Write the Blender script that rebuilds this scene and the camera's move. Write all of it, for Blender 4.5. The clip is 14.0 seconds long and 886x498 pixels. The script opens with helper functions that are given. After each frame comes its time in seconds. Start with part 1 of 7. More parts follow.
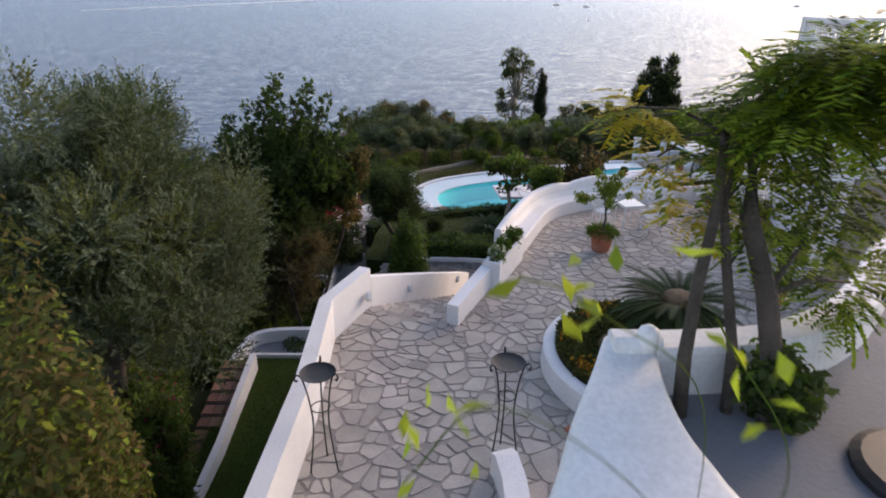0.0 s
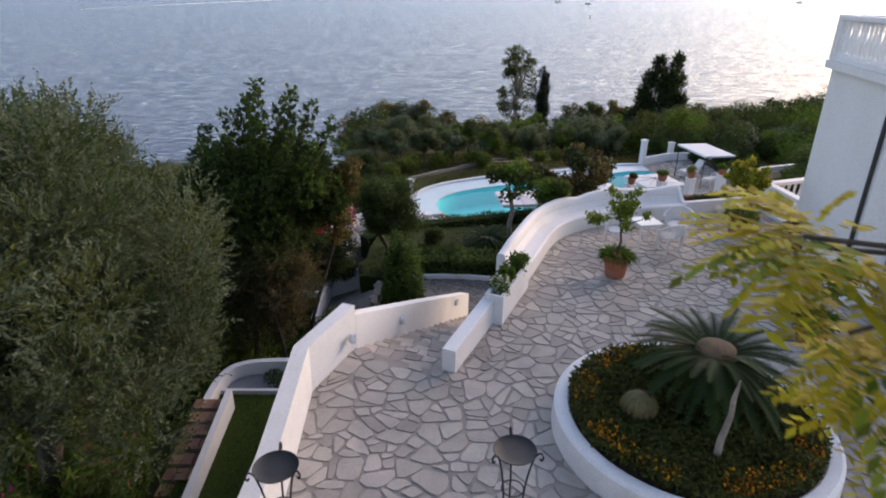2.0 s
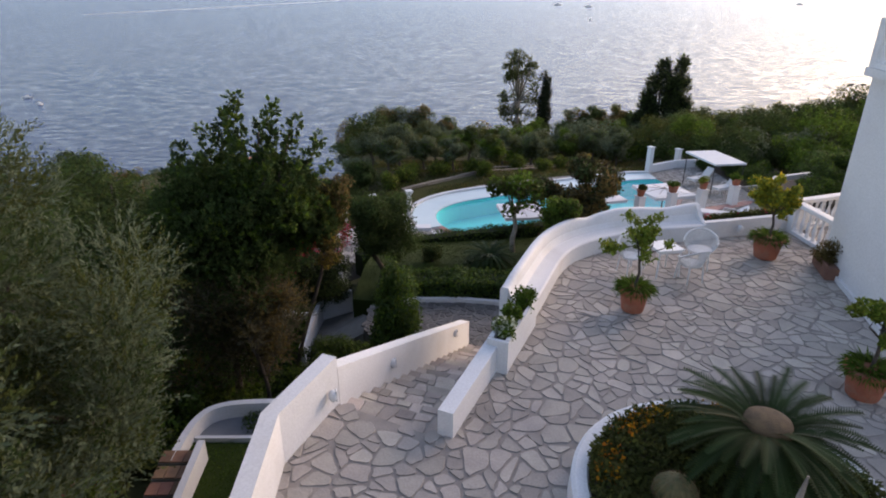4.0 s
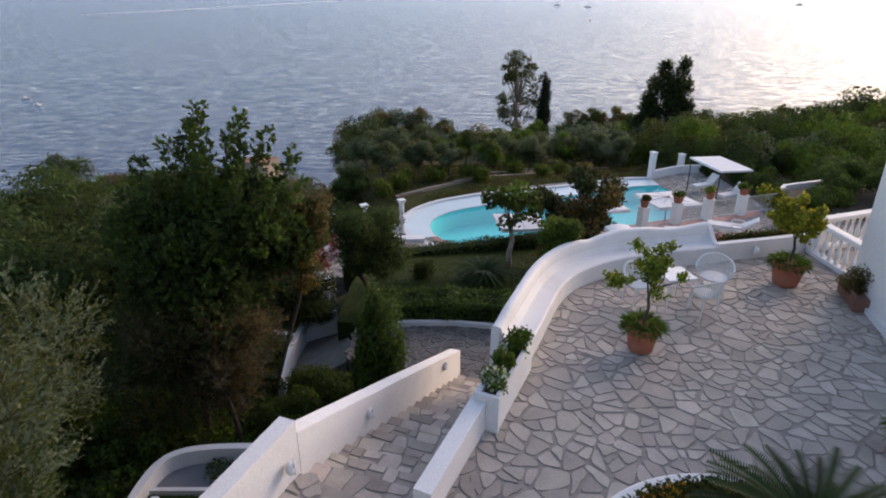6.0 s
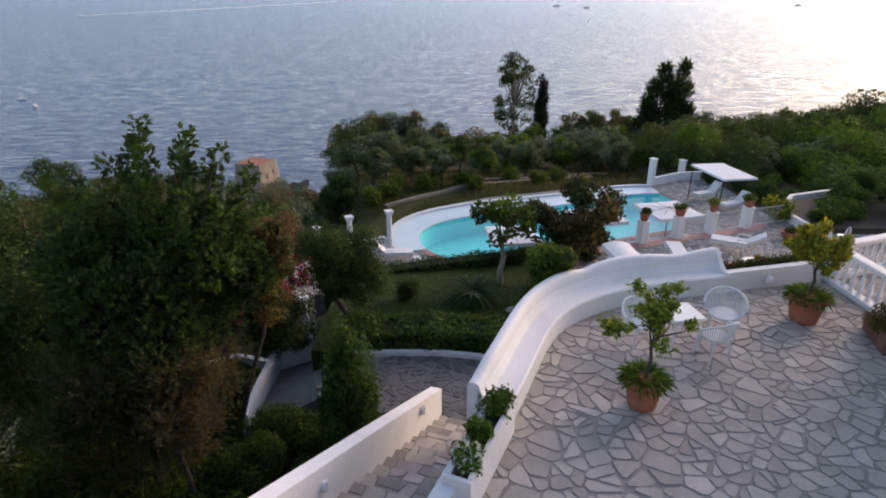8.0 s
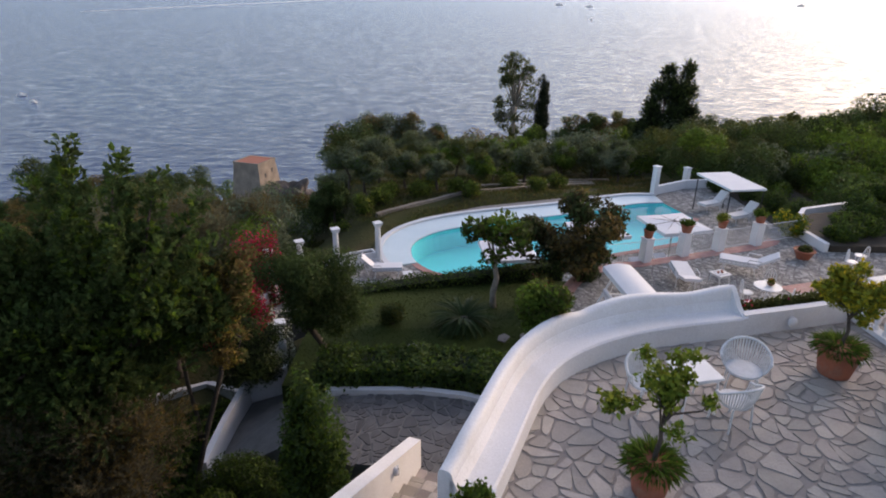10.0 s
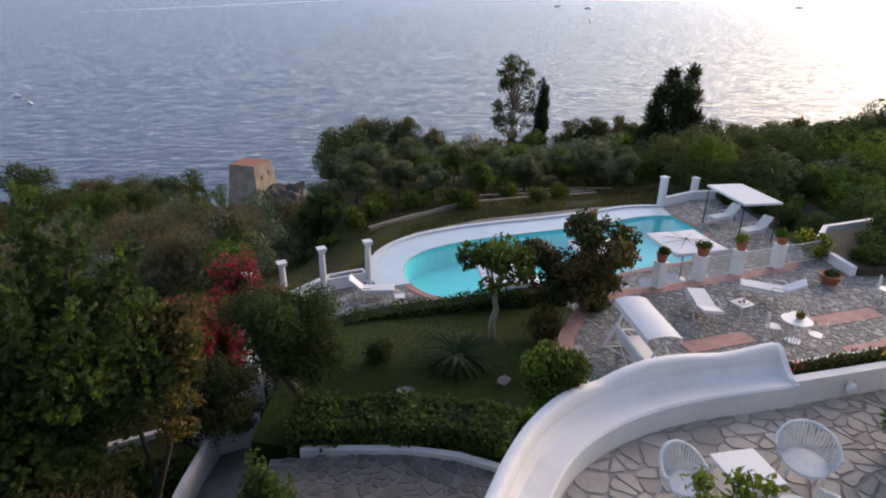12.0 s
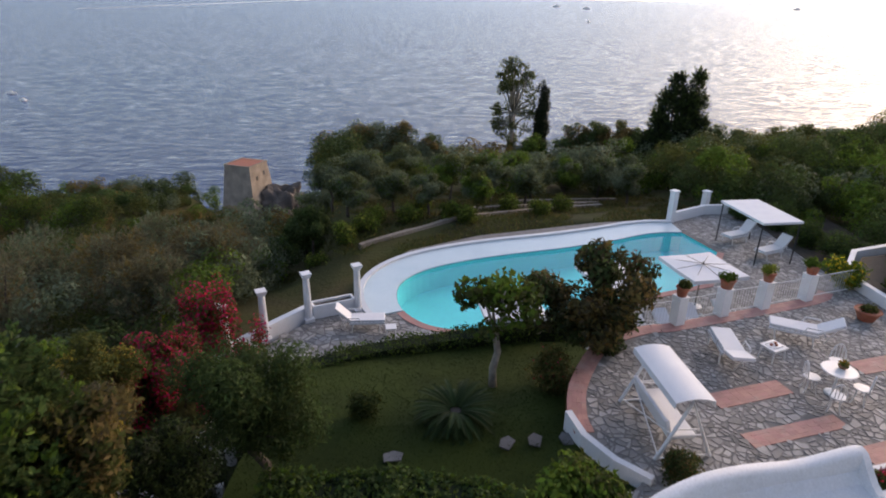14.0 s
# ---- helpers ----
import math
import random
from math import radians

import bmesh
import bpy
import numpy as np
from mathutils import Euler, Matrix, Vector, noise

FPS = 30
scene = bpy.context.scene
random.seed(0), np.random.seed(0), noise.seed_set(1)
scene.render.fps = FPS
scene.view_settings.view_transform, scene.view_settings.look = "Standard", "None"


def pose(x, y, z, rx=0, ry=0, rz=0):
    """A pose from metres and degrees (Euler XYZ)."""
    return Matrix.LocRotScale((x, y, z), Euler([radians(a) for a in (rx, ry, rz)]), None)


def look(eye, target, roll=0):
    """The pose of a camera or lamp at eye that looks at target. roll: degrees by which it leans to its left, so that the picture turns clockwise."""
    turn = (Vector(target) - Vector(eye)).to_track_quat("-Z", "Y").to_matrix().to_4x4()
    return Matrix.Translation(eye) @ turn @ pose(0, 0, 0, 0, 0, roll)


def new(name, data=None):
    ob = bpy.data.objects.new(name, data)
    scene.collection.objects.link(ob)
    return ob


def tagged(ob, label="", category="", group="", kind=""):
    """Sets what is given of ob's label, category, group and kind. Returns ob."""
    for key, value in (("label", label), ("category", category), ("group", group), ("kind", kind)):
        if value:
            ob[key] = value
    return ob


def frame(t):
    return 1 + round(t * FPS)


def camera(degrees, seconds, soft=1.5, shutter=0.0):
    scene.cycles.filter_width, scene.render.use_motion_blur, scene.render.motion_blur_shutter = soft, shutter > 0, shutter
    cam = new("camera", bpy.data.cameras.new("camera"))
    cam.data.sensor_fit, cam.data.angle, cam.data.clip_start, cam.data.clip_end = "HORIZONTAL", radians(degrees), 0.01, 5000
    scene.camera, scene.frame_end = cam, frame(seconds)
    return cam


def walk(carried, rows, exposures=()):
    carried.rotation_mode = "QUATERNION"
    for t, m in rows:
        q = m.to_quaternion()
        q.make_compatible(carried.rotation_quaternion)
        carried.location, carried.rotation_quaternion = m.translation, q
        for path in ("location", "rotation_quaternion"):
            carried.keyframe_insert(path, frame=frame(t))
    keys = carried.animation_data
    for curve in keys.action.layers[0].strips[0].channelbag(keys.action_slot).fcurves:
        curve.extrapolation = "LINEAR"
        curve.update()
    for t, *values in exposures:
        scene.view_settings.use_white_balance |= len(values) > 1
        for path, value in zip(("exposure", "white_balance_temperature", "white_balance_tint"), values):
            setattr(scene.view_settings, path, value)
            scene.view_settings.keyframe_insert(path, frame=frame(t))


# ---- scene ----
cam = camera(74.0, 14.0, soft=1.9, shutter=0.5)
PATH = [
    (0, (0.52, 0.02, 5.75), (0.50, 1.86, 4.977), 0.7),
    (0.5, (0.585, 0.45, 5.755), (0.564, 2.291, 4.971), 0.5),
    (1, (0.609, 0.837, 5.791), (0.585, 2.675, 5.004), 0.5),
    (1.5, (0.616, 1.232, 5.772), (0.591, 3.071, 4.987), 0.6),
    (2, (0.616, 1.648, 5.759), (0.59, 3.489, 4.977), 0.5),
    (2.5, (0.624, 2.048, 5.759), (0.596, 3.889, 4.98), 0.4),
    (3, (0.644, 2.433, 5.751), (0.612, 4.277, 4.976), 0.2),
    (5.5, (0.837, 4.269, 5.747), (0.807, 6.114, 4.976), 0.2),
    (6, (0.936, 4.632, 5.759), (0.906, 6.477, 4.988), 0.2),
    (6.5, (1.022, 4.98, 5.77), (0.992, 6.825, 4.999), 0.2),
    (7, (1.12, 5.393, 5.771), (1.092, 7.239, 5.0), 0.2),
    (7.5, (1.242, 5.776, 5.777), (1.214, 7.622, 5.008), 0.1),
    (8, (1.363, 6.213, 5.776), (1.336, 8.059, 5.007), 0.2),
    (10.5, (1.819, 8.397, 5.88), (1.789, 10.241, 5.105), 0.6),
    (11, (1.863, 8.922, 5.897), (1.833, 10.766, 5.122), 0.6),
    (11.5, (1.82, 9.434, 5.879), (1.795, 11.278, 5.106), 0.7),
    (12, (1.845, 9.963, 5.873), (1.821, 11.809, 5.102), 0.7),
    (12.5, (1.847, 10.478, 5.904), (1.826, 12.323, 5.133), 0.8),
    (13, (1.885, 11.038, 5.952), (1.863, 12.883, 5.18), 0.9),
    (13.5, (1.87, 11.62, 5.981), (1.853, 13.464, 5.208), 1.0),
    (14, (1.857, 12.249, 5.992), (1.842, 14.094, 5.219), 1.1),
]
walk(cam, [(t, look(eye, target, roll)) for t, eye, target, roll in PATH], exposures=[(0, 1.46, 8090, 22), (5, 1.36, 8090, 22), (14, 1.32, 8090, 22)])

# ---- world, sun, exposure ----
world = bpy.data.worlds.new("dusk_sky")
scene.world = world
world.use_nodes = True
wn = world.node_tree
sky = wn.nodes.new("ShaderNodeTexSky")
sky.sky_type = 'NISHITA'
sky.sun_disc = False
sky.sun_elevation = radians(20.0)
sky.sun_rotation = radians(51.0)
sky.air_density = 1.0
sky.dust_density = 1.2
sky.ozone_density = 2.2
wn.nodes["Background"].inputs[1].default_value = 0.15
wn.links.new(sky.outputs[0], wn.nodes["Background"].inputs[0])
sun = new("sun", bpy.data.lights.new("sun", 'SUN'))
sun.data.energy = 0.5
sun.data.angle = radians(25)
sun.data.color = (1.0, 0.86, 0.78)
SUN_AZ, SUN_EL = radians(51), radians(20)
sun.matrix_world = look((0, 0, 60), (-math.sin(SUN_AZ) * math.cos(SUN_EL) * 50, -math.cos(SUN_AZ) * math.cos(SUN_EL) * 50, 60 - 50 * math.sin(SUN_EL)))


# ---- materials ----
def material(name, base, second=None, rough=0.8, scale=4.0, fine=60.0, bump=0.15, spread=0.0, metal=0.0, stain=None, stain_scale=0.7, trans=0.0, depth=0.02):
    """base and second colours mixed by coarse noise, darkened a little by fine grain; spread varies each piece."""
    m = bpy.data.materials.new(name)
    m.use_nodes = True
    nt = m.node_tree
    n, l = nt.nodes, nt.links
    b = n["Principled BSDF"]
    b.inputs["Roughness"].default_value = rough
    b.inputs["Metallic"].default_value = metal
    co = n.new("ShaderNodeTexCoord")
    geo = n.new("ShaderNodeNewGeometry")
    obi = n.new("ShaderNodeObjectInfo")
    big = n.new("ShaderNodeTexNoise")
    big.inputs["Scale"].default_value = scale
    big.inputs["Detail"].default_value = 5
    l.new(geo.outputs["Position"], big.inputs["Vector"])
    mix = n.new("ShaderNodeMix")
    mix.data_type = 'RGBA'
    mix.inputs[6].default_value = (*base, 1)
    mix.inputs[7].default_value = (*(second or [c * 0.8 for c in base]), 1)
    ramp = n.new("ShaderNodeMapRange")
    ramp.inputs[1].default_value, ramp.inputs[2].default_value = 0.35, 0.65
    l.new(big.outputs[0], ramp.inputs[0])
    l.new(ramp.outputs[0], mix.inputs[0])
    out = mix.outputs[2]
    small = n.new("ShaderNodeTexNoise")
    small.inputs["Scale"].default_value = fine
    small.inputs["Detail"].default_value = 4
    l.new(geo.outputs["Position"], small.inputs["Vector"])
    if stain:
        st = n.new("ShaderNodeTexNoise")
        st.inputs["Scale"].default_value = stain_scale
        st.inputs["Detail"].default_value = 6
        st.inputs["Roughness"].default_value = 0.65
        l.new(geo.outputs["Position"], st.inputs["Vector"])
        r2 = n.new("ShaderNodeMapRange")
        r2.inputs[1].default_value, r2.inputs[2].default_value = 0.5, 0.72
        l.new(st.outputs[0], r2.inputs[0])
        m2 = n.new("ShaderNodeMix")
        m2.data_type = 'RGBA'
        l.new(r2.outputs[0], m2.inputs[0])
        l.new(out, m2.inputs[6])
        m2.inputs[7].default_value = (*stain, 1)
        out = m2.outputs[2]
    if spread:
        add = n.new("ShaderNodeMath")
        add.operation = 'ADD'
        l.new(geo.outputs["Random Per Island"], add.inputs[0])
        l.new(obi.outputs["Random"], add.inputs[1])
        fr = n.new("ShaderNodeMath")
        fr.operation = 'FRACT'
        l.new(add.outputs[0], fr.inputs[0])
        hsv = n.new("ShaderNodeHueSaturation")
        mr = n.new("ShaderNodeMapRange")
        mr.inputs[3].default_value, mr.inputs[4].default_value = 1 - spread, 1 + spread
        l.new(fr.outputs[0], mr.inputs[0])
        l.new(mr.outputs[0], hsv.inputs["Value"])
        mul = n.new("ShaderNodeMath")
        mul.operation = 'MULTIPLY'
        mul.inputs[1].default_value = 7.31
        fr2 = n.new("ShaderNodeMath")
        fr2.operation = 'FRACT'
        l.new(fr.outputs[0], mul.inputs[0])
        l.new(mul.outputs[0], fr2.inputs[0])
        mr2 = n.new("ShaderNodeMapRange")
        mr2.inputs[3].default_value, mr2.inputs[4].default_value = 0.5 - spread * 0.06, 0.5 + spread * 0.06
        l.new(fr2.outputs[0], mr2.inputs[0])
        l.new(mr2.outputs[0], hsv.inputs["Hue"])
        l.new(out, hsv.inputs["Color"])
        out = hsv.outputs[0]
    dk = n.new("ShaderNodeMix")
    dk.data_type = 'RGBA'
    dk.blend_type = 'MULTIPLY'
    dk.inputs[0].default_value = 0.35
    l.new(out, dk.inputs[6])
    l.new(small.outputs[0], dk.inputs[7])
    l.new(dk.outputs[2], b.inputs["Base Color"])
    if bump:
        bp = n.new("ShaderNodeBump")
        bp.inputs["Strength"].default_value = bump
        bp.inputs["Distance"].default_value = depth
        l.new(small.outputs[0], bp.inputs["Height"])
        l.new(bp.outputs[0], b.inputs["Normal"])
    if trans:
        tr = n.new("ShaderNodeBsdfTranslucent")
        l.new(out, tr.inputs[0])
        ms = n.new("ShaderNodeMixShader")
        ms.inputs[0].default_value = trans
        l.new(b.outputs[0], ms.inputs[1])
        l.new(tr.outputs[0], ms.inputs[2])
        l.new(ms.outputs[0], n["Material Output"].inputs[0])
    return m


WHITE = material("white_plaster", (0.80, 0.80, 0.81), (0.76, 0.76, 0.77), 0.75, 1.2, 35, 0.10, stain=(0.70, 0.69, 0.68), stain_scale=0.9)
HOUSE = material("house_plaster", (0.74, 0.74, 0.75), (0.71, 0.71, 0.72), 0.8, 0.8, 25, 0.15)
STONE = material("flagstone", (0.455, 0.40, 0.352), (0.375, 0.335, 0.30), 0.7, 2.5, 30, 0.35, spread=0.2, stain=(0.27, 0.245, 0.23), stain_scale=0.55)
STEP_STONE = material("step_stone", (0.48, 0.41, 0.35), (0.38, 0.32, 0.28), 0.75, 2.5, 30, 0.3, spread=0.32)
GREY_STONE = material("grey_flagstone", (0.34, 0.33, 0.315), (0.24, 0.235, 0.225), 0.7, 2.5, 30, 0.35, spread=0.35)
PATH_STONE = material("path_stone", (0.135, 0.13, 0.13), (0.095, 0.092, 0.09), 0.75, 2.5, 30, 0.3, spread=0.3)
MORTAR = material("dark_mortar", (0.34, 0.30, 0.27), (0.26, 0.23, 0.21), 0.9, 3, 50, 0.4)
PALE_MORTAR = material("grey_mortar", (0.21, 0.20, 0.19), (0.15, 0.145, 0.14), 0.9, 3, 50, 0.4)
PINK_TILE = material("terracotta_tile", (0.50, 0.25, 0.21), (0.43, 0.21, 0.18), 0.75, 2, 40, 0.25, spread=0.10, stain=(0.44, 0.29, 0.25), stain_scale=1.5)
TERRACOTTA = material("terracotta", (0.42, 0.125, 0.065), (0.34, 0.10, 0.055), 0.8, 5, 50, 0.2, stain=(0.33, 0.18, 0.12), stain_scale=4)
CLAY = material("old_clay", (0.30, 0.15, 0.09), (0.22, 0.11, 0.075), 0.85, 4, 40, 0.25, spread=0.3)
IRON = material("black_iron", (0.022, 0.022, 0.024), None, 0.6, 10, 90, 0.15)
PAINTED = material("white_painted_metal", (0.78, 0.78, 0.78), (0.74, 0.74, 0.74), 0.4, 8, 60, 0.05)
FABRIC = material("white_canvas", (0.80, 0.80, 0.81), (0.75, 0.75, 0.77), 0.9, 2, 120, 0.1)
WICKER = material("white_wicker", (0.76, 0.76, 0.76), (0.66, 0.66, 0.66), 0.6, 12, 80, 0.2)
BARK = material("bark", (0.09, 0.07, 0.055), (0.05, 0.04, 0.032), 0.9, 6, 35, 0.8, depth=0.05)
PALE_BARK = material("pale_bark", (0.34, 0.30, 0.25), (0.20, 0.17, 0.14), 0.85, 5, 30, 0.5)
SOIL = material("soil", (0.06, 0.045, 0.032), (0.04, 0.032, 0.022), 0.95, 3, 30, 0.6)
GROUND = material("hillside", (0.05, 0.06, 0.02), (0.075, 0.062, 0.03), 0.95, 0.3, 6, 0.8, stain=(0.03, 0.04, 0.018), stain_scale=0.15, depth=0.1)
GRASS = material("grass", (0.040, 0.062, 0.013), (0.030, 0.047, 0.011), 0.9, 0.6, 60, 0.2, spread=0.15)
ROCK = material("cliff_rock", (0.15, 0.12, 0.10), (0.075, 0.065, 0.058), 0.9, 0.25, 2, 0.9, depth=0.4)
TOWER = material("tower_stone", (0.30, 0.245, 0.19), (0.19, 0.155, 0.125), 0.9, 0.35, 3, 0.7, depth=0.15)
POOL_LINER = material("pool_liner", (0.012, 0.76, 0.78), (0.010, 0.72, 0.75), 0.5, 0.7, 20, 0.05)
POOL_SHALLOW = material("shallow_overflow", (0.56, 0.68, 0.72), (0.50, 0.63, 0.68), 0.35, 0.8, 25, 0.08)
POOL_WHITE = material("pool_coping", (0.66, 0.68, 0.70), (0.60, 0.62, 0.65), 0.6, 1.5, 30, 0.1)
WOOD = material("weathered_wood", (0.30, 0.26, 0.22), (0.18, 0.155, 0.13), 0.85, 5, 30, 0.5)


def leaf(name, a, b, spread=0.28, rough=0.65, trans=0.42):
    m = material(name, a, b, rough, 0.8, 20, 0, spread=spread, trans=trans)
    m.node_tree.nodes["Principled BSDF"].inputs["Specular IOR Level"].default_value = 0.1
    return m


L_OLIVE = leaf("olive_leaf", (0.145, 0.180, 0.112), (0.088, 0.115, 0.066))
L_DARK = leaf("dark_leaf", (0.058, 0.088, 0.028), (0.042, 0.066, 0.022))
L_CAROB = leaf("carob_leaf", (0.072, 0.120, 0.036), (0.050, 0.085, 0.026))
L_GREEN = leaf("green_leaf", (0.10, 0.165, 0.024), (0.065, 0.115, 0.018))
L_SHRUB = leaf("shrub_leaf", (0.085, 0.10, 0.028), (0.06, 0.072, 0.02))
L_BROWN = leaf("dry_leaf", (0.165, 0.12, 0.042), (0.10, 0.08, 0.03))
L_YELLOW = leaf("yellow_leaf", (0.52, 0.41, 0.03), (0.32, 0.30, 0.03), 0.3, trans=0.4)
L_LEMON = leaf("lemon_leaf", (0.15, 0.21, 0.03), (0.21, 0.235, 0.035), 0.4, trans=0.3)
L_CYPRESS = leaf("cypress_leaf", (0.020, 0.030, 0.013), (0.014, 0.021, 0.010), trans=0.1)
L_RED = leaf("bougainvillea_bract", (0.58, 0.03, 0.10), (0.40, 0.022, 0.07), 0.3)
L_PINK = leaf("oleander_flower", (0.65, 0.06, 0.22), (0.5, 0.05, 0.16), 0.3)
L_ORANGE = leaf("orange_flower", (0.50, 0.17, 0.015), (0.42, 0.24, 0.02), 0.3)
L_WHITE = leaf("white_flower", (0.72, 0.74, 0.62), (0.6, 0.63, 0.48), 0.1)
L_MAGNOLIA = leaf("magnolia_leaf", (0.035, 0.05, 0.018), (0.07, 0.05, 0.025), 0.5, 0.35)
L_AUTUMN = leaf("autumn_leaf", (0.32, 0.24, 0.045), (0.22, 0.19, 0.04), 0.3)
L_OLEANDER = leaf("oleander_leaf", (0.13, 0.18, 0.05), (0.07, 0.11, 0.03), 0.3)
L_FRESH = leaf("fresh_leaf", (0.30, 0.40, 0.04), (0.19, 0.28, 0.03), 0.3, trans=0.45)
L_CYCAD = leaf("cycad_leaflet", (0.020, 0.040, 0.011), (0.028, 0.05, 0.013), 0.3, 0.6, 0.1)
L_DULL = leaf("dull_brown_leaf", (0.112, 0.098, 0.058), (0.078, 0.07, 0.042), 0.35)
for m in (GRASS, GROUND):
    m.node_tree.nodes["Principled BSDF"].inputs["Specular IOR Level"].default_value = 0.08
SAND = material("dry_cone", (0.20, 0.12, 0.06), (0.13, 0.08, 0.045), 0.9, 8, 60, 0.6)


def water_material(name, tint, rough, bump_scale, strength, dist, deep=None):
    m = bpy.data.materials.new(name)
    m.use_nodes = True
    n, l = m.node_tree.nodes, m.node_tree.links
    b = n["Principled BSDF"]
    geo = n.new("ShaderNodeNewGeometry")
    mp = n.new("ShaderNodeMapping")
    mp.inputs["Scale"].default_value = (0.45, 1.0, 1.0)
    l.new(geo.outputs["Position"], mp.inputs["Vector"])
    hs = []
    for s, k in ((bump_scale, 1.0), (bump_scale * 0.2, 2.0)):
        nz = n.new("ShaderNodeTexNoise")
        nz.inputs["Scale"].default_value = s
        nz.inputs["Detail"].default_value = 6
        nz.inputs["Roughness"].default_value = 0.62
        l.new(mp.outputs[0], nz.inputs["Vector"])
        mu = n.new("ShaderNodeMath")
        mu.operation = 'MULTIPLY'
        mu.inputs[1].default_value = k
        l.new(nz.outputs[0], mu.inputs[0])
        hs.append(mu)
    ad = n.new("ShaderNodeMath")
    l.new(hs[0].outputs[0], ad.inputs[0])
    l.new(hs[1].outputs[0], ad.inputs[1])
    bp = n.new("ShaderNodeBump")
    bp.inputs["Strength"].default_value = strength
    bp.inputs["Distance"].default_value = dist
    l.new(ad.outputs[0], bp.inputs["Height"])
    l.new(bp.outputs[0], b.inputs["Normal"])
    b.inputs["Base Color"].default_value = (*tint, 1)
    b.inputs["Roughness"].default_value = rough
    b.inputs["IOR"].default_value = 1.333
    if deep is not None:
        tr = n.new("ShaderNodeBsdfTransparent")
        tr.inputs[0].default_value = (*deep, 1)
        gl = n.new("ShaderNodeBsdfGlossy")
        gl.inputs["Roughness"].default_value = rough
        l.new(bp.outputs[0], gl.inputs["Normal"])
        fr = n.new("ShaderNodeFresnel")
        fr.inputs[0].default_value = 1.333
        l.new(bp.outputs[0], fr.inputs["Normal"])
        ms = n.new("ShaderNodeMixShader")
        soft = n.new("ShaderNodeMath")
        soft.operation = 'MULTIPLY'
        soft.inputs[1].default_value = 0.07
        l.new(fr.outputs[0], soft.inputs[0])
        l.new(soft.outputs[0], ms.inputs[0])
        l.new(tr.outputs[0], ms.inputs[1])
        l.new(gl.outputs[0], ms.inputs[2])
        l.new(ms.outputs[0], n["Material Output"].inputs[0])
    return m


def sea_material():
    """Open water with short wind ripples, drawn out along the shore, under long calm lanes."""
    m = bpy.data.materials.new("sea_water")
    m.use_nodes = True
    n, l = m.node_tree.nodes, m.node_tree.links
    n.remove(n["Principled BSDF"])
    geo = n.new("ShaderNodeNewGeometry")

    def ripples(stretch, scale, turn, detail, gain):
        mp = n.new("ShaderNodeMapping")
        mp.inputs["Scale"].default_value = (stretch, 1.0, 1.0)
        mp.inputs["Rotation"].default_value = (0, 0, turn)
        l.new(geo.outputs["Position"], mp.inputs["Vector"])
        nz = n.new("ShaderNodeTexNoise")
        nz.inputs["Scale"].default_value = scale
        nz.inputs["Detail"].default_value = detail
        nz.inputs["Roughness"].default_value = 0.6
        l.new(mp.outputs[0], nz.inputs["Vector"])
        mu = n.new("ShaderNodeMath")
        mu.operation = 'MULTIPLY'
        mu.inputs[1].default_value = gain
        l.new(nz.outputs[0], mu.inputs[0])
        return mu.outputs[0]

    def total(parts):
        out = parts[0]
        for p in parts[1:]:
            ad = n.new("ShaderNodeMath")
            l.new(out, ad.inputs[0])
            l.new(p, ad.inputs[1])
            out = ad.outputs[0]
        return out

    height = total([ripples(0.5, 0.24, 0.10, 4, 1.0), ripples(0.6, 0.7, -0.18, 3, 0.35)])
    bump = n.new("ShaderNodeBump")
    bump.inputs["Strength"].default_value = 1.0
    bump.inputs["Distance"].default_value = SEA_WAVE
    l.new(height, bump.inputs["Height"])
    ruffle = n.new("ShaderNodeMapRange")
    ruffle.inputs[1].default_value, ruffle.inputs[2].default_value = 0.40, 0.62
    ruffle.inputs[3].default_value, ruffle.inputs[4].default_value = SEA_GLOSS
    l.new(total([ripples(0.48, 0.40, 0.12, 3, 0.52), ripples(0.46, 0.17, 0.06, 2, 0.48)]), ruffle.inputs[0])
    body = n.new("ShaderNodeBsdfDiffuse")
    body.inputs[0].default_value = (*SEA_BODY, 1)
    gloss = n.new("ShaderNodeBsdfGlossy")
    gloss.inputs[0].default_value = (0.82, 0.87, 0.93, 1)
    gloss.inputs["Roughness"].default_value = 0.24
    fres = n.new("ShaderNodeFresnel")
    fres.inputs[0].default_value = 1.333
    for k in (gloss, fres):
        l.new(bump.outputs[0], k.inputs["Normal"])
    mu = n.new("ShaderNodeMath")
    mu.operation = 'MULTIPLY'
    l.new(fres.outputs[0], mu.inputs[0])
    l.new(ruffle.outputs[0], mu.inputs[1])
    mix = n.new("ShaderNodeMixShader")
    l.new(mu.outputs[0], mix.inputs[0])
    mu.use_clamp = True
    l.new(body.outputs[0], mix.inputs[1])
    l.new(gloss.outputs[0], mix.inputs[2])
    l.new(mix.outputs[0], n["Material Output"].inputs[0])
    return m


SEA_WAVE, SEA_GLOSS, SEA_BODY = 1.25, (0.40, 0.94), (0.028, 0.054, 0.120)
SEA = sea_material()
POOL_WATER = water_material("pool_water", (0.1, 0.5, 0.6), 0.03, 1.5, 0.25, 0.06, deep=(0.82, 1.0, 1.0))


# ---- builders ----
def mesh_from(name, verts, faces, mat, smooth=False):
    me = bpy.data.meshes.new(name)
    me.from_pydata(verts, [], faces)
    me.materials.append(mat)
    if smooth:
        me.polygons.foreach_set("use_smooth", [True] * len(me.polygons))
    me.update()
    return me


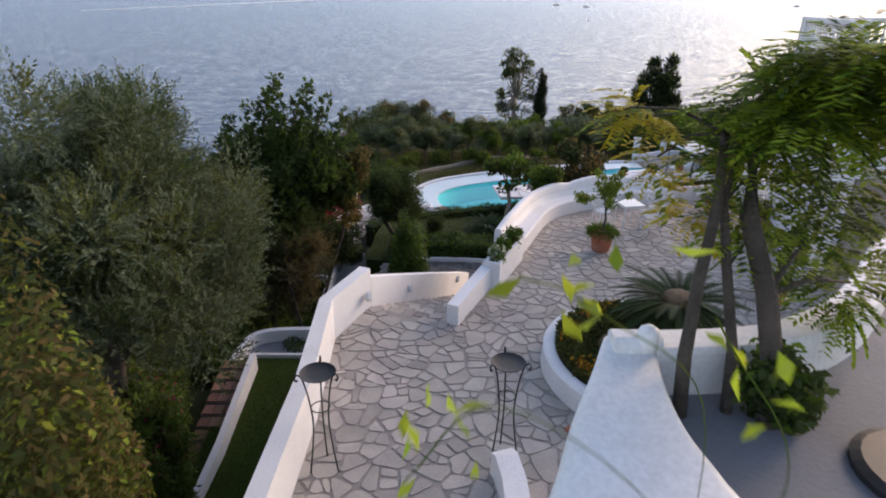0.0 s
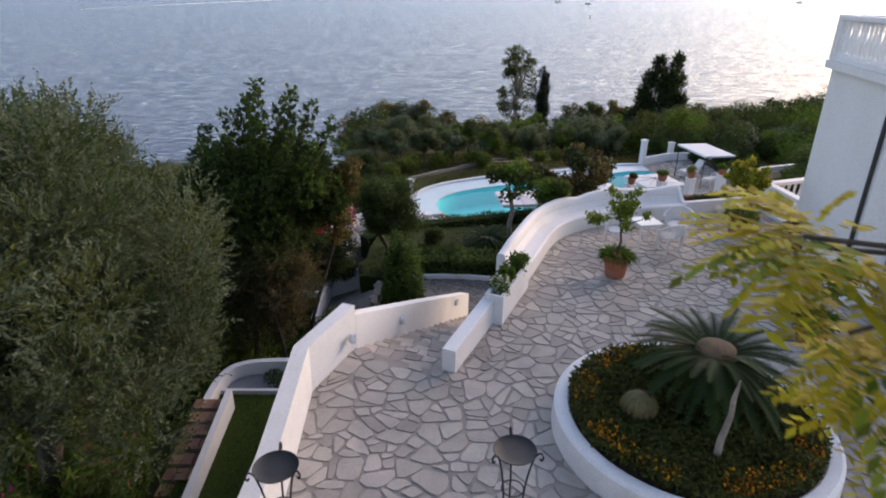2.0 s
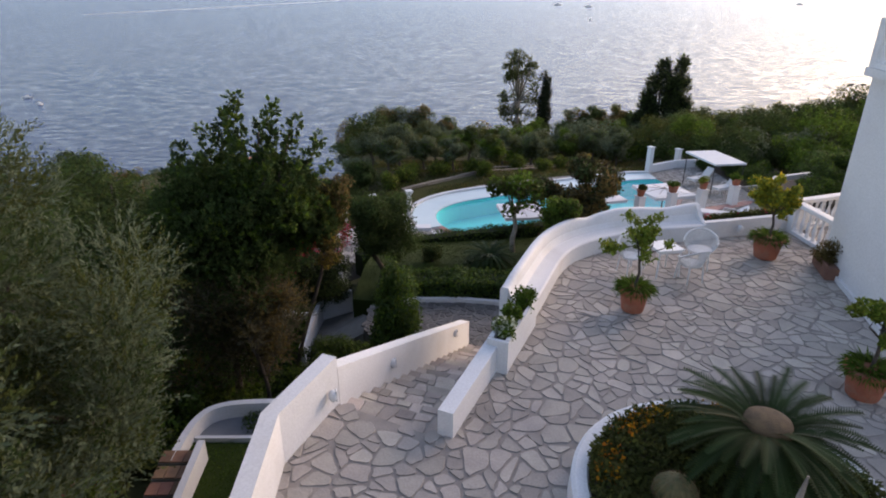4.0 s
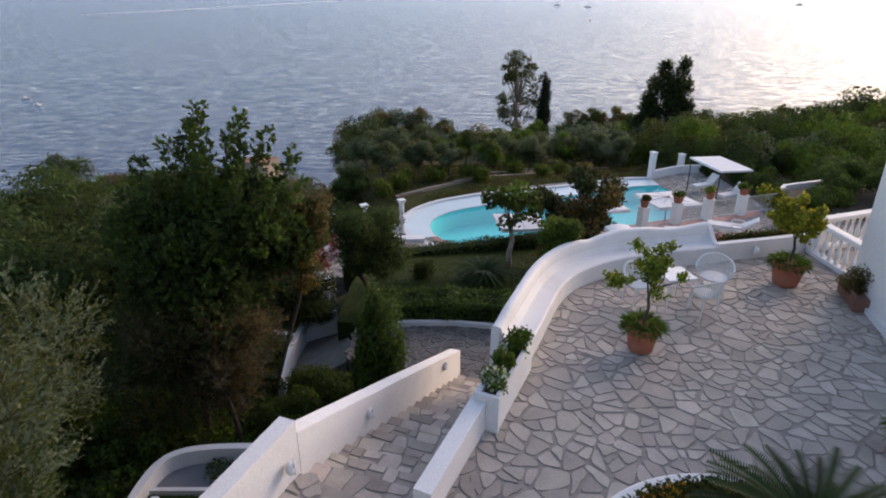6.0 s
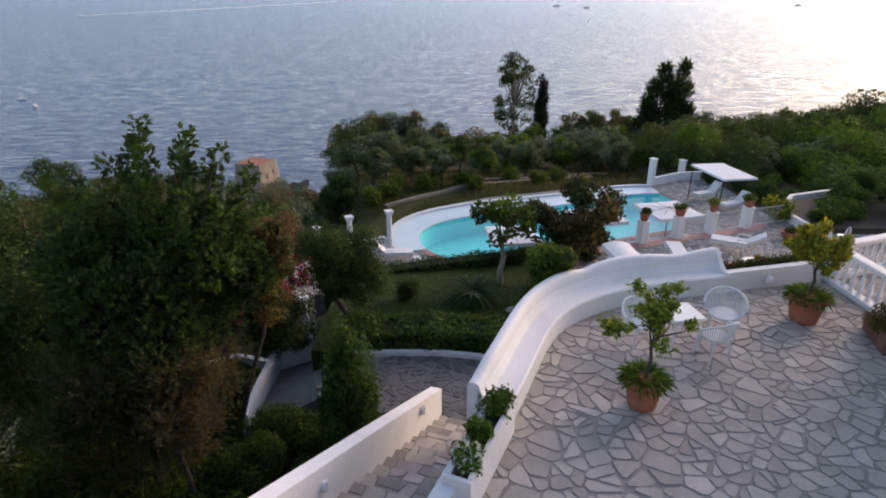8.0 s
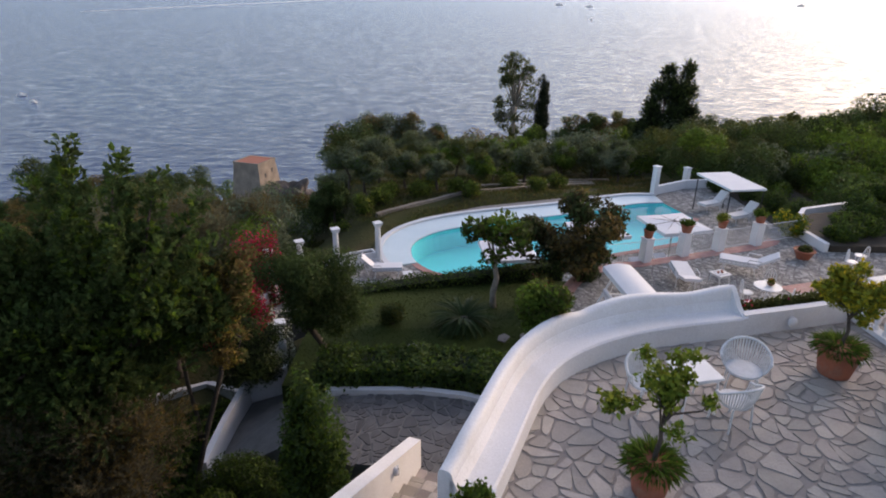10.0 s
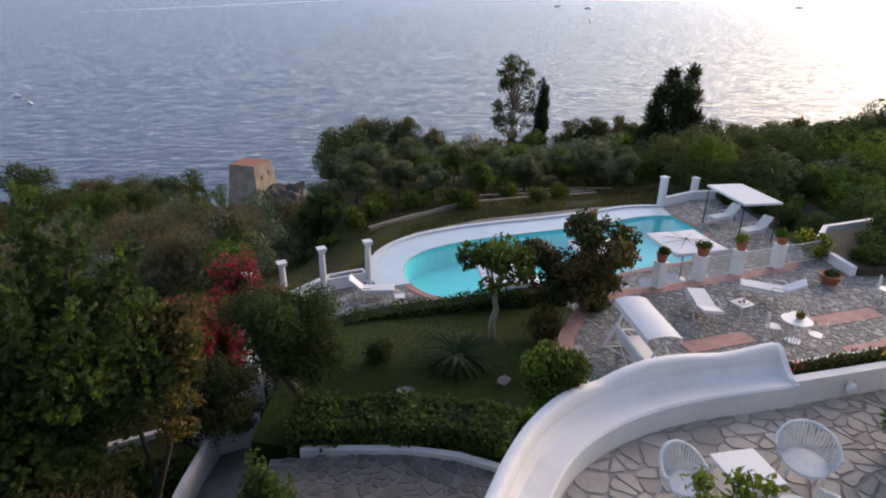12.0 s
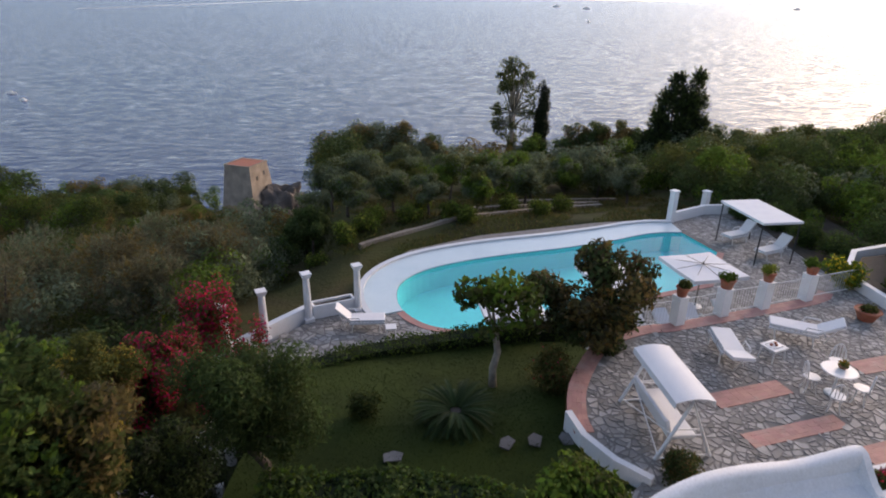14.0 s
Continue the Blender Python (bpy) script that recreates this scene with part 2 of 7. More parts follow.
def thing(name, x=0, y=0, z=0, rz=0, label="", category="", group="", kind=""):
    ob = new(name)
    ob.empty_display_size = 0.2
    ob.matrix_basis = pose(x, y, z, 0, 0, rz)
    return tagged(ob, label, category, group, kind)


def part(name, bm, mat, parent=None, label="", smooth=False, bevel=0.0):
    """One mesh object from a bmesh (or a mesh), under a thing or a part, in its parent's space."""
    if isinstance(bm, bpy.types.Mesh):
        me = bm
    else:
        if bevel:
            bmesh.ops.bevel(bm, geom=[e for e in bm.edges if e.is_manifold and e.calc_face_angle(0) > 0.5], offset=bevel, segments=2, profile=0.6, affect='EDGES', clamp_overlap=True)
        bmesh.ops.recalc_face_normals(bm, faces=bm.faces)
        me = bpy.data.meshes.new(name)
        bm.to_mesh(me)
        bm.free()
        me.materials.append(mat)
        if smooth:
            me.polygons.foreach_set("use_smooth", [True] * len(me.polygons))
    ob = new(name, me)
    if parent is not None:
        ob.parent = parent
    if label:
        ob["label"] = label
    return ob


def box(x0, y0, z0, x1, y1, z1, bm=None):
    bm = bm or bmesh.new()
    bmesh.ops.create_cube(bm, size=1, matrix=Matrix.LocRotScale(((x0 + x1) / 2, (y0 + y1) / 2, (z0 + z1) / 2), None, (x1 - x0, y1 - y0, z1 - z0)))
    return bm


def lathe(profile, seg=24, bm=None, at=(0, 0, 0)):
    """Profile of (radius, z), turned round z."""
    bm = bm or bmesh.new()
    rings = []
    for r, z in profile:
        rings.append([bm.verts.new((at[0] + r * math.cos(2 * math.pi * k / seg), at[1] + r * math.sin(2 * math.pi * k / seg), at[2] + z)) for k in range(seg)])
    for a, b in zip(rings, rings[1:]):
        for k in range(seg):
            bm.faces.new((a[k], a[(k + 1) % seg], b[(k + 1) % seg], b[k]))
    for ring in (rings[0], rings[-1]):
        try:
            bm.faces.new(ring)
        except ValueError:
            pass
    return bm


def tube(points, radius, seg=8, bm=None):
    """A round bar along points; radius is a number or one per point."""
    bm = bm or bmesh.new()
    pts = [Vector(p) for p in points]
    rad = radius if isinstance(radius, (list, tuple)) else [radius] * len(pts)
    rings = []
    for i, p in enumerate(pts):
        d = (pts[min(i + 1, len(pts) - 1)] - pts[max(i - 1, 0)]).normalized()
        u = d.cross(Vector((0.13, 0.21, 0.97)))
        if u.length < 0.05:
            u = d.cross(Vector((1, 0, 0)))
        u.normalize()
        v = d.cross(u)
        rings.append([bm.verts.new(p + (u * math.cos(2 * math.pi * k / seg) + v * math.sin(2 * math.pi * k / seg)) * rad[i]) for k in range(seg)])
    for a, b in zip(rings, rings[1:]):
        for k in range(seg):
            bm.faces.new((a[k], a[(k + 1) % seg], b[(k + 1) % seg], b[k]))
    bm.faces.new(rings[0])
    bm.faces.new(rings[-1])
    return bm


def curve(points, n):
    """n points along a smooth line through points (Catmull-Rom), of any dimension."""
    p = [np.array(q, float) for q in points]
    p = [2 * p[0] - p[1]] + p + [2 * p[-1] - p[-2]]
    out = []
    m = len(p) - 3
    for s in np.linspace(0, m, n):
        i = min(int(s), m - 1)
        t = s - i
        a, b, c, d = p[i], p[i + 1], p[i + 2], p[i + 3]
        out.append(0.5 * (2 * b + (c - a) * t + (2 * a - 5 * b + 4 * c - d) * t * t + (3 * b - a - 3 * c + d) * t ** 3))
    return out


def sweep(path, section, closed=False, bm=None):
    """section(i) gives (side, z) pairs; side counts to the left of the path's way."""
    bm = bm or bmesh.new()
    n = len(path)
    rings = []
    for i, p in enumerate(path):
        a, b = (path[(i - 1) % n], path[(i + 1) % n]) if closed else (path[max(i - 1, 0)], path[min(i + 1, n - 1)])
        d = Vector((b[0] - a[0], b[1] - a[1])).normalized()
        rings.append([bm.verts.new((p[0] - d.y * s, p[1] + d.x * s, z)) for s, z in section(i)])
    k = len(rings[0])
    for i in range(n if closed else n - 1):
        a, b = rings[i], rings[(i + 1) % n]
        for j in range(k):
            bm.faces.new((a[j], a[(j + 1) % k], b[(j + 1) % k], b[j]))
    if not closed:
        bm.faces.new(rings[0])
        bm.faces.new(rings[-1])
    return bm


def slab(outline, z0, z1):
    bm = bmesh.new()
    lo = [bm.verts.new((x, y, z0)) for x, y in outline]
    hi = [bm.verts.new((x, y, z1)) for x, y in outline]
    n = len(lo)
    for i in range(n):
        bm.faces.new((lo[i], lo[(i + 1) % n], hi[(i + 1) % n], hi[i]))
    bm.faces.new(lo)
    bm.faces.new(hi)
    return bm


def inside(x, y, poly):
    hit = False
    j = len(poly) - 1
    for i in range(len(poly)):
        (xi, yi), (xj, yj) = poly[i], poly[j]
        if (yi > y) != (yj > y) and x < (xj - xi) * (y - yi) / (yj - yi) + xi:
            hit = not hit
        j = i
    return hit


# ---- ground ----
DECK = [(-5.4, 27.8), (-4.3, 30.3), (-3.4, 31.8), (-2.2, 32.4), (-1.5, 33), (-1.8, 35), (-1.3, 37), (0, 39), (3.5, 41.2), (10.2, 43.6), (13, 44.2), (14.6, 44.4), (18.5, 47), (24, 46), (24, 31.5), (15.1, 31.2), (14, 30.5), (9, 28.5), (6.4, 29.6), (2.5, 29.6), (-2, 28.0)]


def smooth_step(a, b, v):
    t = min(max((v - a) / (b - a), 0.0), 1.0)
    return t * t * (3 - 2 * t)


def ground_z(x, y):
    """Height of the bare ground: garden shelves near by, a groved hill ahead, a steep wooded slope to the left."""
    right = -5.2 - 0.3 * smooth_step(27.5, 31, y) - 0.5 * smooth_step(44, 47, y) - 0.20 * max(0.0, y - 47) - 0.9 * max(0.0, y - 100)
    right += min(3.0, 0.10 * max(0.0, x - 16)) * smooth_step(44, 60, y)
    left = -3.4 - 2.1 * smooth_step(12, 22, y) - 0.25 * max(0.0, min(y, 47) - 32) - 0.16 * max(0.0, -x - 5.5) - (0.36 - 0.2 * smooth_step(-30, -46, x)) * max(0.0, y - 47) - 0.6 * max(0.0, y - 110)
    u = (x - 2) / max(y - 12, 6)
    k = smooth_step(-0.20, -0.27, u) if y > 20 else smooth_step(-1.0, -3.0, x)
    z = right + (left - right) * k
    if y > 60:
        z += 1.0 * noise.noise(Vector((x * 0.06, y * 0.06, 0)))
    if 27 < y < 48 and -6 < x < 25 and inside(x, y, DECK):
        z = -7.6
    return max(z, -75.0)


def build_ground():
    xs = np.r_[np.linspace(-400, -60, 18), np.linspace(-56, 60, 59), np.linspace(64, 400, 18)]
    ys = np.r_[np.linspace(-60, -4, 8), np.linspace(0, 130, 66), np.linspace(136, 260, 16)]
    v = [(x, y, ground_z(x, y)) for y in ys for x in xs]
    k = len(xs)
    f = [(j * k + i, j * k + i + 1, (j + 1) * k + i + 1, (j + 1) * k + i) for j in range(len(ys) - 1) for i in range(k - 1)]
    ob = new("ground", mesh_from("ground", v, f, GROUND, True))
    tagged(ob, "dry green hillside falling away to the sea", "ground", kind="structure")


build_ground()

SEA_Z, SEA_TILT = -62.0, 1.25
sea = new("water", mesh_from("water", [(-9000, -300, 0), (9000, -300, 0), (20000, 14000, 0), (-20000, 14000, 0)], [(0, 1, 2, 3)], SEA))
sea.matrix_basis = pose(0, 200, SEA_Z, SEA_TILT, 0, 0)
tagged(sea, "wide grey-blue rippled sea at dusk", "sea", kind="structure")

# ---- upper terrace ----
BENCH = [(2.22, 13.15), (2.58, 14.0), (2.86, 14.72), (3.16, 15.44), (3.5, 16.02), (3.98, 16.5), (4.72, 16.97), (5.73, 17.36), (7.29, 17.74)]
UPPER = [(-1.72, -6), (-1.62, 7.0), (-1.72, 9.42), (-1.17, 10.72), (0.50, 9.92), (1.33, 11.65), (2.22, 13.2)] + [(x - 0.25, y + 0.3) for x, y in BENCH[2:]] + [(10.3, 18.7), (20.0, 19.6), (20.0, -6)]
part("floor", slab(UPPER, -6.5, -0.02), MORTAR)
tagged(bpy.data.objects["floor"], "terrace bed of dark mortar under crazy paving", "terrace", kind="structure")


def wall_run(name, rows, thick, label, category="wall", mat=None, bevel=0.025):
    """A solid wall along rows of (x, y, bottom, top), thick metres to the left of its way."""
    path = [(r[0], r[1]) for r in rows]
    bm = sweep(path, lambda i: [(0, rows[i][2]), (0, rows[i][3]), (thick, rows[i][3]), (thick, rows[i][2])])
    ob = part(name, bm, mat or WHITE, bevel=bevel)
    return tagged(ob, label, category, kind="structure")


wall_run("wall_west", [(-1.45, -4, -6, 0.8), (-1.40, 7.0, -6, 0.8), (-1.55, 9.35, -6, 0.82), (-1.05, 10.70, -6, 0.82)], 0.24, "white plastered terrace parapet with a rounded top")
wall_run("wall_stair", [(-1.05, 10.72, -6, 0.62), (0.0, 13.9, -6, -0.79), (1.18, 17.5, -6, -2.42)], 0.26, "white plastered parapet descending along the steps")
wall_run("wall_middle", [(0.72, 9.9, -5, 0.42), (1.55, 11.8, -5, 0.5), (2.2, 13.2, -5, 0.5)], 0.24, "low white plastered wall beside the steps")


def bench():
    """Curved masonry bench: a solid seat and a wavy backrest behind it."""
    t = thing("curved_bench", 0, 0, 0, label="long curved white masonry bench with a wavy back", category="bench")
    path = curve(BENCH, 72)
    n = len(path)

    def top(u):
        return 0.79 + 0.07 * math.exp(-((u - 0.82) / 0.07) ** 2) - 0.04 * math.exp(-((u - 0.93) / 0.03) ** 2) - 0.10 * math.exp(-(u / 0.06) ** 2) + 0.03 * math.exp(-((u - 0.6) / 0.08) ** 2) - 0.05 * math.exp(-((u - 0.70) / 0.03) ** 2) + 0.05 * math.exp(-((u - 1.0) / 0.03) ** 2)

    part("seat", sweep(path, lambda i: [(0, -0.05), (0.0, 0.37), (0.03, 0.40), (0.28, 0.40), (0.36, 0.42), (0.41, 0.50), (0.44, 0.56), (0.50, 0.56), (0.50, -0.05)]), WHITE, t, smooth=True)

    def back(i):
        h = top(i / (n - 1))
        return [(0.43, 0.3), (0.445, 0.56), (0.46, h - 0.05), (0.49, h - 0.01), (0.53, h), (0.59, h), (0.63, h - 0.02), (0.65, h - 0.07), (0.66, -6)]
    part("backrest", sweep(path, back), WHITE, t, smooth=True)
    part("end_scroll", sweep([path[-1], (path[-1][0] + 0.10, path[-1][1] + 0.025)], lambda i: [(0.0, -0.05), (0.0, 0.40), (0.12, 0.44), (0.24, 0.52), (0.36, 0.66), (0.48, 0.80), (0.58, 0.83), (0.66, 0.78), (0.66, -3)]), WHITE, t, bevel=0.02)
    for ob in t.children:
        ob.data.set_sharp_from_angle(angle=radians(40))


bench()
wall_run("wall_flower", [(7.32, 17.78, -3.4, 0.45), (8.9, 18.2, -3.4, 0.45), (10.1, 18.55, -3.4, 0.45)], 0.16, "low white wall in front of a flower trough")

# house
HOUSE_POLY = [(9.45, 16.3), (8.55, 12.6), (20, 12), (20, 19)]
house = thing("house", 9.90, 16.25, 0, label="white plastered villa with a balustraded roof terrace", category="house")
hb = slab([(x - 9.75, y - 16.25) for x, y in HOUSE_POLY], -0.02, 4.35)
part("wall", hb, HOUSE, house)

# ---- lower terrace, path, pool ----
LOW = [(7.4, 18.3), (4.2, 18.0), (2.6, 17.0), (0.9, 17.4), (-1.4, 17.7), (-1.9, 18.2), (-1.9, 19.72), (-0.55, 19.85), (1.26, 20.1), (2.8, 19.6), (4.6, 20.3), (6.15, 21.85), (5.6, 22.35), (5.2, 23.0), (5.0, 23.8), (5.3, 25.5), (6.4, 27.3), (7.9, 28.2), (9.06, 28.45), (14.07, 30.35), (15.1, 31.1), (22, 31.5), (22, 18.5)]
tagged(part("pavement", slab(LOW, -6, -3.13), PALE_MORTAR), "grey mortar bed of the lower terrace and path", "terrace", kind="structure")
POOL = [tuple(p) for p in curve([(2.7, 31.3), (1.3, 31.65), (0.35, 32.5), (-0.15, 33.7), (-0.12, 35.2), (0.82, 36.6), (2.64, 37.75), (4.9, 38.7), (7.8, 39.7), (10.6, 40.9), (12.8, 42.0), (14.6, 42.3)], 50)] + [(15.4, 39.6), (13.4, 35.9)]


def plate_with_hole(outer, hole, z, depth):
    """A flat plate with an opening, and a skirt down its outer side."""
    bm = bmesh.new()
    loops = [[bm.verts.new((x, y, z)) for x, y in ring] for ring in (outer, hole)]
    edges = [bm.edges.new((r[i], r[(i + 1) % len(r)])) for r in loops for i in range(len(r))]
    bmesh.ops.triangle_fill(bm, use_beauty=True, edges=edges, normal=(0, 0, 1))
    low = [bm.verts.new((x, y, z - depth)) for x, y in outer]
    n = len(outer)
    for i in range(n):
        bm.faces.new((loops[0][i], loops[0][(i + 1) % n], low[(i + 1) % n], low[i]))
    return bm


tagged(part("pavement_pool", plate_with_hole(DECK, POOL, -5.32, 3), PALE_MORTAR), "grey stone deck round the pool", "terrace", kind="structure")
tagged(part("water_pool", mesh_from("water_pool", [(x, y, -5.40) for x, y in POOL], [tuple(range(len(POOL)))], POOL_WATER), None), "clear turquoise swimming pool water", "pool", kind="structure")
# pool
def ring_offset(poly, d):
    out = []
    n = len(poly)
    for i in range(n):
        a, b = Vector(poly[i - 1]), Vector(poly[(i + 1) % n])
        t = (b - a).normalized()
        out.append((poly[i][0] - t.y * d, poly[i][1] + t.x * d))
    return out


def pool():
    p = thing("swimming_pool", 0, 0, -5.32, label="turquoise swimming pool with a broad white rim", category="pool", kind="structure")
    inner = ring_offset(POOL, 0.0)
    n = len(POOL)
    bm = bmesh.new()
    top = [bm.verts.new((x, y, -0.01)) for x, y in inner]
    low = [bm.verts.new((x, y, -1.1)) for x, y in inner]
    for i in range(n):
        bm.faces.new((top[i], top[(i + 1) % n], low[(i + 1) % n], low[i]))
    bm.faces.new(low)
    part("basin", bm, POOL_LINER, p)
    far = POOL[10:50]
    part("rim", sweep(far, lambda i: [(0.02, -0.15), (0.02, 0.05), (1.25 + 0.35 * math.sin(math.pi * i / 39), 0.10), (1.25 + 0.35 * math.sin(math.pi * i / 39), -0.5)]), POOL_SHALLOW, p, "broad pale overflow rim under a film of water")
    part("outer_lip", sweep(far, lambda i: [(1.26 + 0.35 * math.sin(math.pi * i / 39), -0.6), (1.26 + 0.35 * math.sin(math.pi * i / 39), 0.2), (1.5 + 0.35 * math.sin(math.pi * i / 39), 0.2), (1.5 + 0.35 * math.sin(math.pi * i / 39), -1.2)]), POOL_WHITE, p)
    near = [POOL[-2], POOL[-1]] + POOL[:11]
    part("coping", sweep(near, lambda i: [(0.0, -0.1), (0.0, 0.03), (0.32, 0.03), (0.32, -0.1)]), PINK_TILE, p, "pink tiled near edge")


# ---- foliage ----
rng = np.random.default_rng(7)


def unit(n):
    v = rng.normal(size=(n, 3))
    return v / np.linalg.norm(v, axis=1)[:, None]


class Leaves:
    """Collects small leaf blades; each is a bent diamond of four corners."""

    def __init__(self):
        self.v, self.m = [], []

    def add(self, pts, out, length, width, slot=0, flop=0.6, blade=False):
        """out: the way that a leaf faces, or with blade the way that it points; flop: how far it strays."""
        n = len(pts)
        flop = flop if blade else flop * 0.72
        d = out * (1 - flop) + unit(n) * flop
        d /= np.linalg.norm(d, axis=1)[:, None] + 1e-9
        w = np.cross(d, unit(n))
        w /= np.linalg.norm(w, axis=1)[:, None] + 1e-9
        if not blade:
            d = np.cross(w, d)
        s = (0.65 + 0.7 * rng.random(n))[:, None]
        a, b = d * length * s, w * width * s * 0.5
        nn = np.cross(a, b)
        nn = nn / (np.linalg.norm(nn, axis=1)[:, None] + 1e-9) * length * 0.12
        self.v.append(np.stack([pts, pts + a * 0.45 + b + nn, pts + a, pts + a * 0.45 - b + nn], 1))
        self.m.append(np.full(n, slot))

    def crown(self, lobes, n, length, width, slot=0, flop=0.6, shell=0.45):
        """lobes: rows of centre and three radii."""
        lobes = np.array(lobes, float)
        area = (lobes[:, 3] * lobes[:, 4] * lobes[:, 5]) ** (2 / 3)
        pick = rng.choice(len(lobes), n, p=area / area.sum())
        u = unit(n)
        r = shell + (1 - shell) * rng.random(n) ** 0.7
        pts = lobes[pick, :3] + u * lobes[pick, 3:] * r[:, None]
        self.add(pts, u, length, width, slot, flop)

    def sprays(self, lobes, n, twig, length, width, slot=0, up=0.45, per=9, shell=0.35):
        """Leafy twigs: rows of blades along shoots that grow outwards and up from the lobes."""
        lobes = np.array(lobes, float)
        area = (lobes[:, 3] * lobes[:, 4] * lobes[:, 5]) ** (2 / 3)
        pick = rng.choice(len(lobes), n, p=area / area.sum())
        u = unit(n)
        r = shell + (1 - shell) * rng.random(n) ** 0.7
        base = lobes[pick, :3] + u * lobes[pick, 3:] * r[:, None]
        d = u * 0.7 + unit(n) * 0.45 + np.array((0, 0, up))
        d /= np.linalg.norm(d, axis=1)[:, None]
        size = (0.6 + 0.6 * rng.random(n))[:, None]
        for j in range(per):
            self.add(base + d * twig * size * (j / per), d, length * (1.1 - 0.5 * j / per), width, slot, 0.42, True)

    def feathers(self, base, way, length, pairs, leaflet, width, slot=0):
        """Flat feather leaves: pairs of leaflets along drooping stalks."""
        n = len(base)
        side = np.cross(way, (0, 0, 1.0))
        side /= np.linalg.norm(side, axis=1)[:, None] + 1e-9
        size = (0.7 + 0.5 * rng.random(n))[:, None]
        for j in range(pairs):
            s = (j + 1) / pairs
            p = base + way * length * size * s - np.array((0, 0, 1.0)) * length * size * 0.35 * s * s
            for sg in (-1, 1):
                d = side * sg * 0.85 + way * 0.5 + unit(n) * 0.12 - np.array((0, 0, 0.15))
                d /= np.linalg.norm(d, axis=1)[:, None]
                w = np.cross(d, np.array((0, 0, 1.0)) + unit(n) * 0.25)
                w /= np.linalg.norm(w, axis=1)[:, None] + 1e-9
                a, b = d * leaflet * size, w * width * size * 0.5
                self.v.append(np.stack([p, p + a * 0.45 + b, p + a, p + a * 0.45 - b], 1))
                self.m.append(np.full(n, slot))

    def mesh(self, name, mats):
        v = np.concatenate(self.v).reshape(-1, 3)
        n = len(v) // 4
        me = bpy.data.meshes.new(name)
        me.vertices.add(4 * n)
        me.vertices.foreach_set("co", v.ravel())
        me.loops.add(4 * n)
        me.loops.foreach_set("vertex_index", np.arange(4 * n))
        me.polygons.add(n)
        me.polygons.foreach_set("loop_start", np.arange(0, 4 * n, 4))
        for m in mats:
            me.materials.append(m)
        me.polygons.foreach_set("material_index", np.concatenate(self.m).astype(int))
        me.update(calc_edges=True)
        return me


def lobe_cloud(n, radius, height, base, small=0.34, top_heavy=0.0):
    """Uneven lumps filling an ellipsoid crown that starts at base."""
    out = []
    for i in range(n):
        u = unit(1)[0]
        r = rng.random() ** 0.45
        zz = base + height * (0.5 + 0.5 * u[2] * r * 0.9)
        k = 1.0 - top_heavy * max(0, u[2] * r)
        s = small * (0.6 + 0.8 * rng.random())
        out.append((u[0] * r * radius * 0.8 * k, u[1] * r * radius * 0.8 * k, zz, radius * s, radius * s, radius * s * 0.8))
    return out


def trunk_mesh(lobes, height, r0, lean=(0, 0), forks=7, wiggle=0.12, base=0.0):
    bm = bmesh.new()
    top = Vector((lean[0], lean[1], height))
    pts = [Vector((0, 0, base)).lerp(top, t) + Vector((rng.normal() * wiggle * t, rng.normal() * wiggle * t, 0)) for t in np.linspace(0, 1, 5)]
    pts[0] = Vector((0, 0, base - 0.25))
    tube(pts, [r0 * 1.25, r0, r0 * 0.9, r0 * 0.82, r0 * 0.7], 8, bm)
    picks = rng.choice(len(lobes), min(forks, len(lobes)), replace=False)
    for i in picks:
        c = Vector(lobes[i][:3])
        a = pts[-1] if rng.random() < 0.6 else pts[-2]
        mid = a.lerp(c, 0.5) + Vector((rng.normal() * 0.1, rng.normal() * 0.1, 0.12 * (c - a).length))
        tube([a, mid, c], [r0 * 0.55, r0 * 0.32, r0 * 0.1], 6, bm)
    return bm


def tree(name, x, y, z, height, radius, trunk_h, n_lobes, n_leaves, leaf_len, leaf_w, mats, bark, label, category="tree", group="", r0=None, mix=(1.0,), small=0.34, flop=0.6, lean=(0, 0), top_heavy=0.2, forks=7, shell=0.45, lobes=None, twig=0.0):
    t = thing(name, x, y, z, label=label, category=category, group=group)
    lobes = lobes or lobe_cloud(n_lobes, radius, height - trunk_h, trunk_h, small, top_heavy)
    lobes = [(l[0] + lean[0], l[1] + lean[1], *l[2:]) for l in lobes]
    part("trunk", trunk_mesh(lobes, trunk_h + (height - trunk_h) * 0.3, r0 or height * 0.03, lean, forks), bark, t, smooth=True)
    lv = Leaves()
    for k, share in enumerate(mix):
        sub = [l for i, l in enumerate(lobes) if i % len(mix) == k or share > 0.5] or lobes
        if twig:
            lv.sprays(sub, int(n_leaves * share / 9), twig, leaf_len, leaf_w, k, shell=shell)
        else:
            lv.crown(sub, int(n_leaves * share), leaf_len, leaf_w, k, flop, shell)
    part("crown", lv.mesh("crown", mats), None, t)
    return t


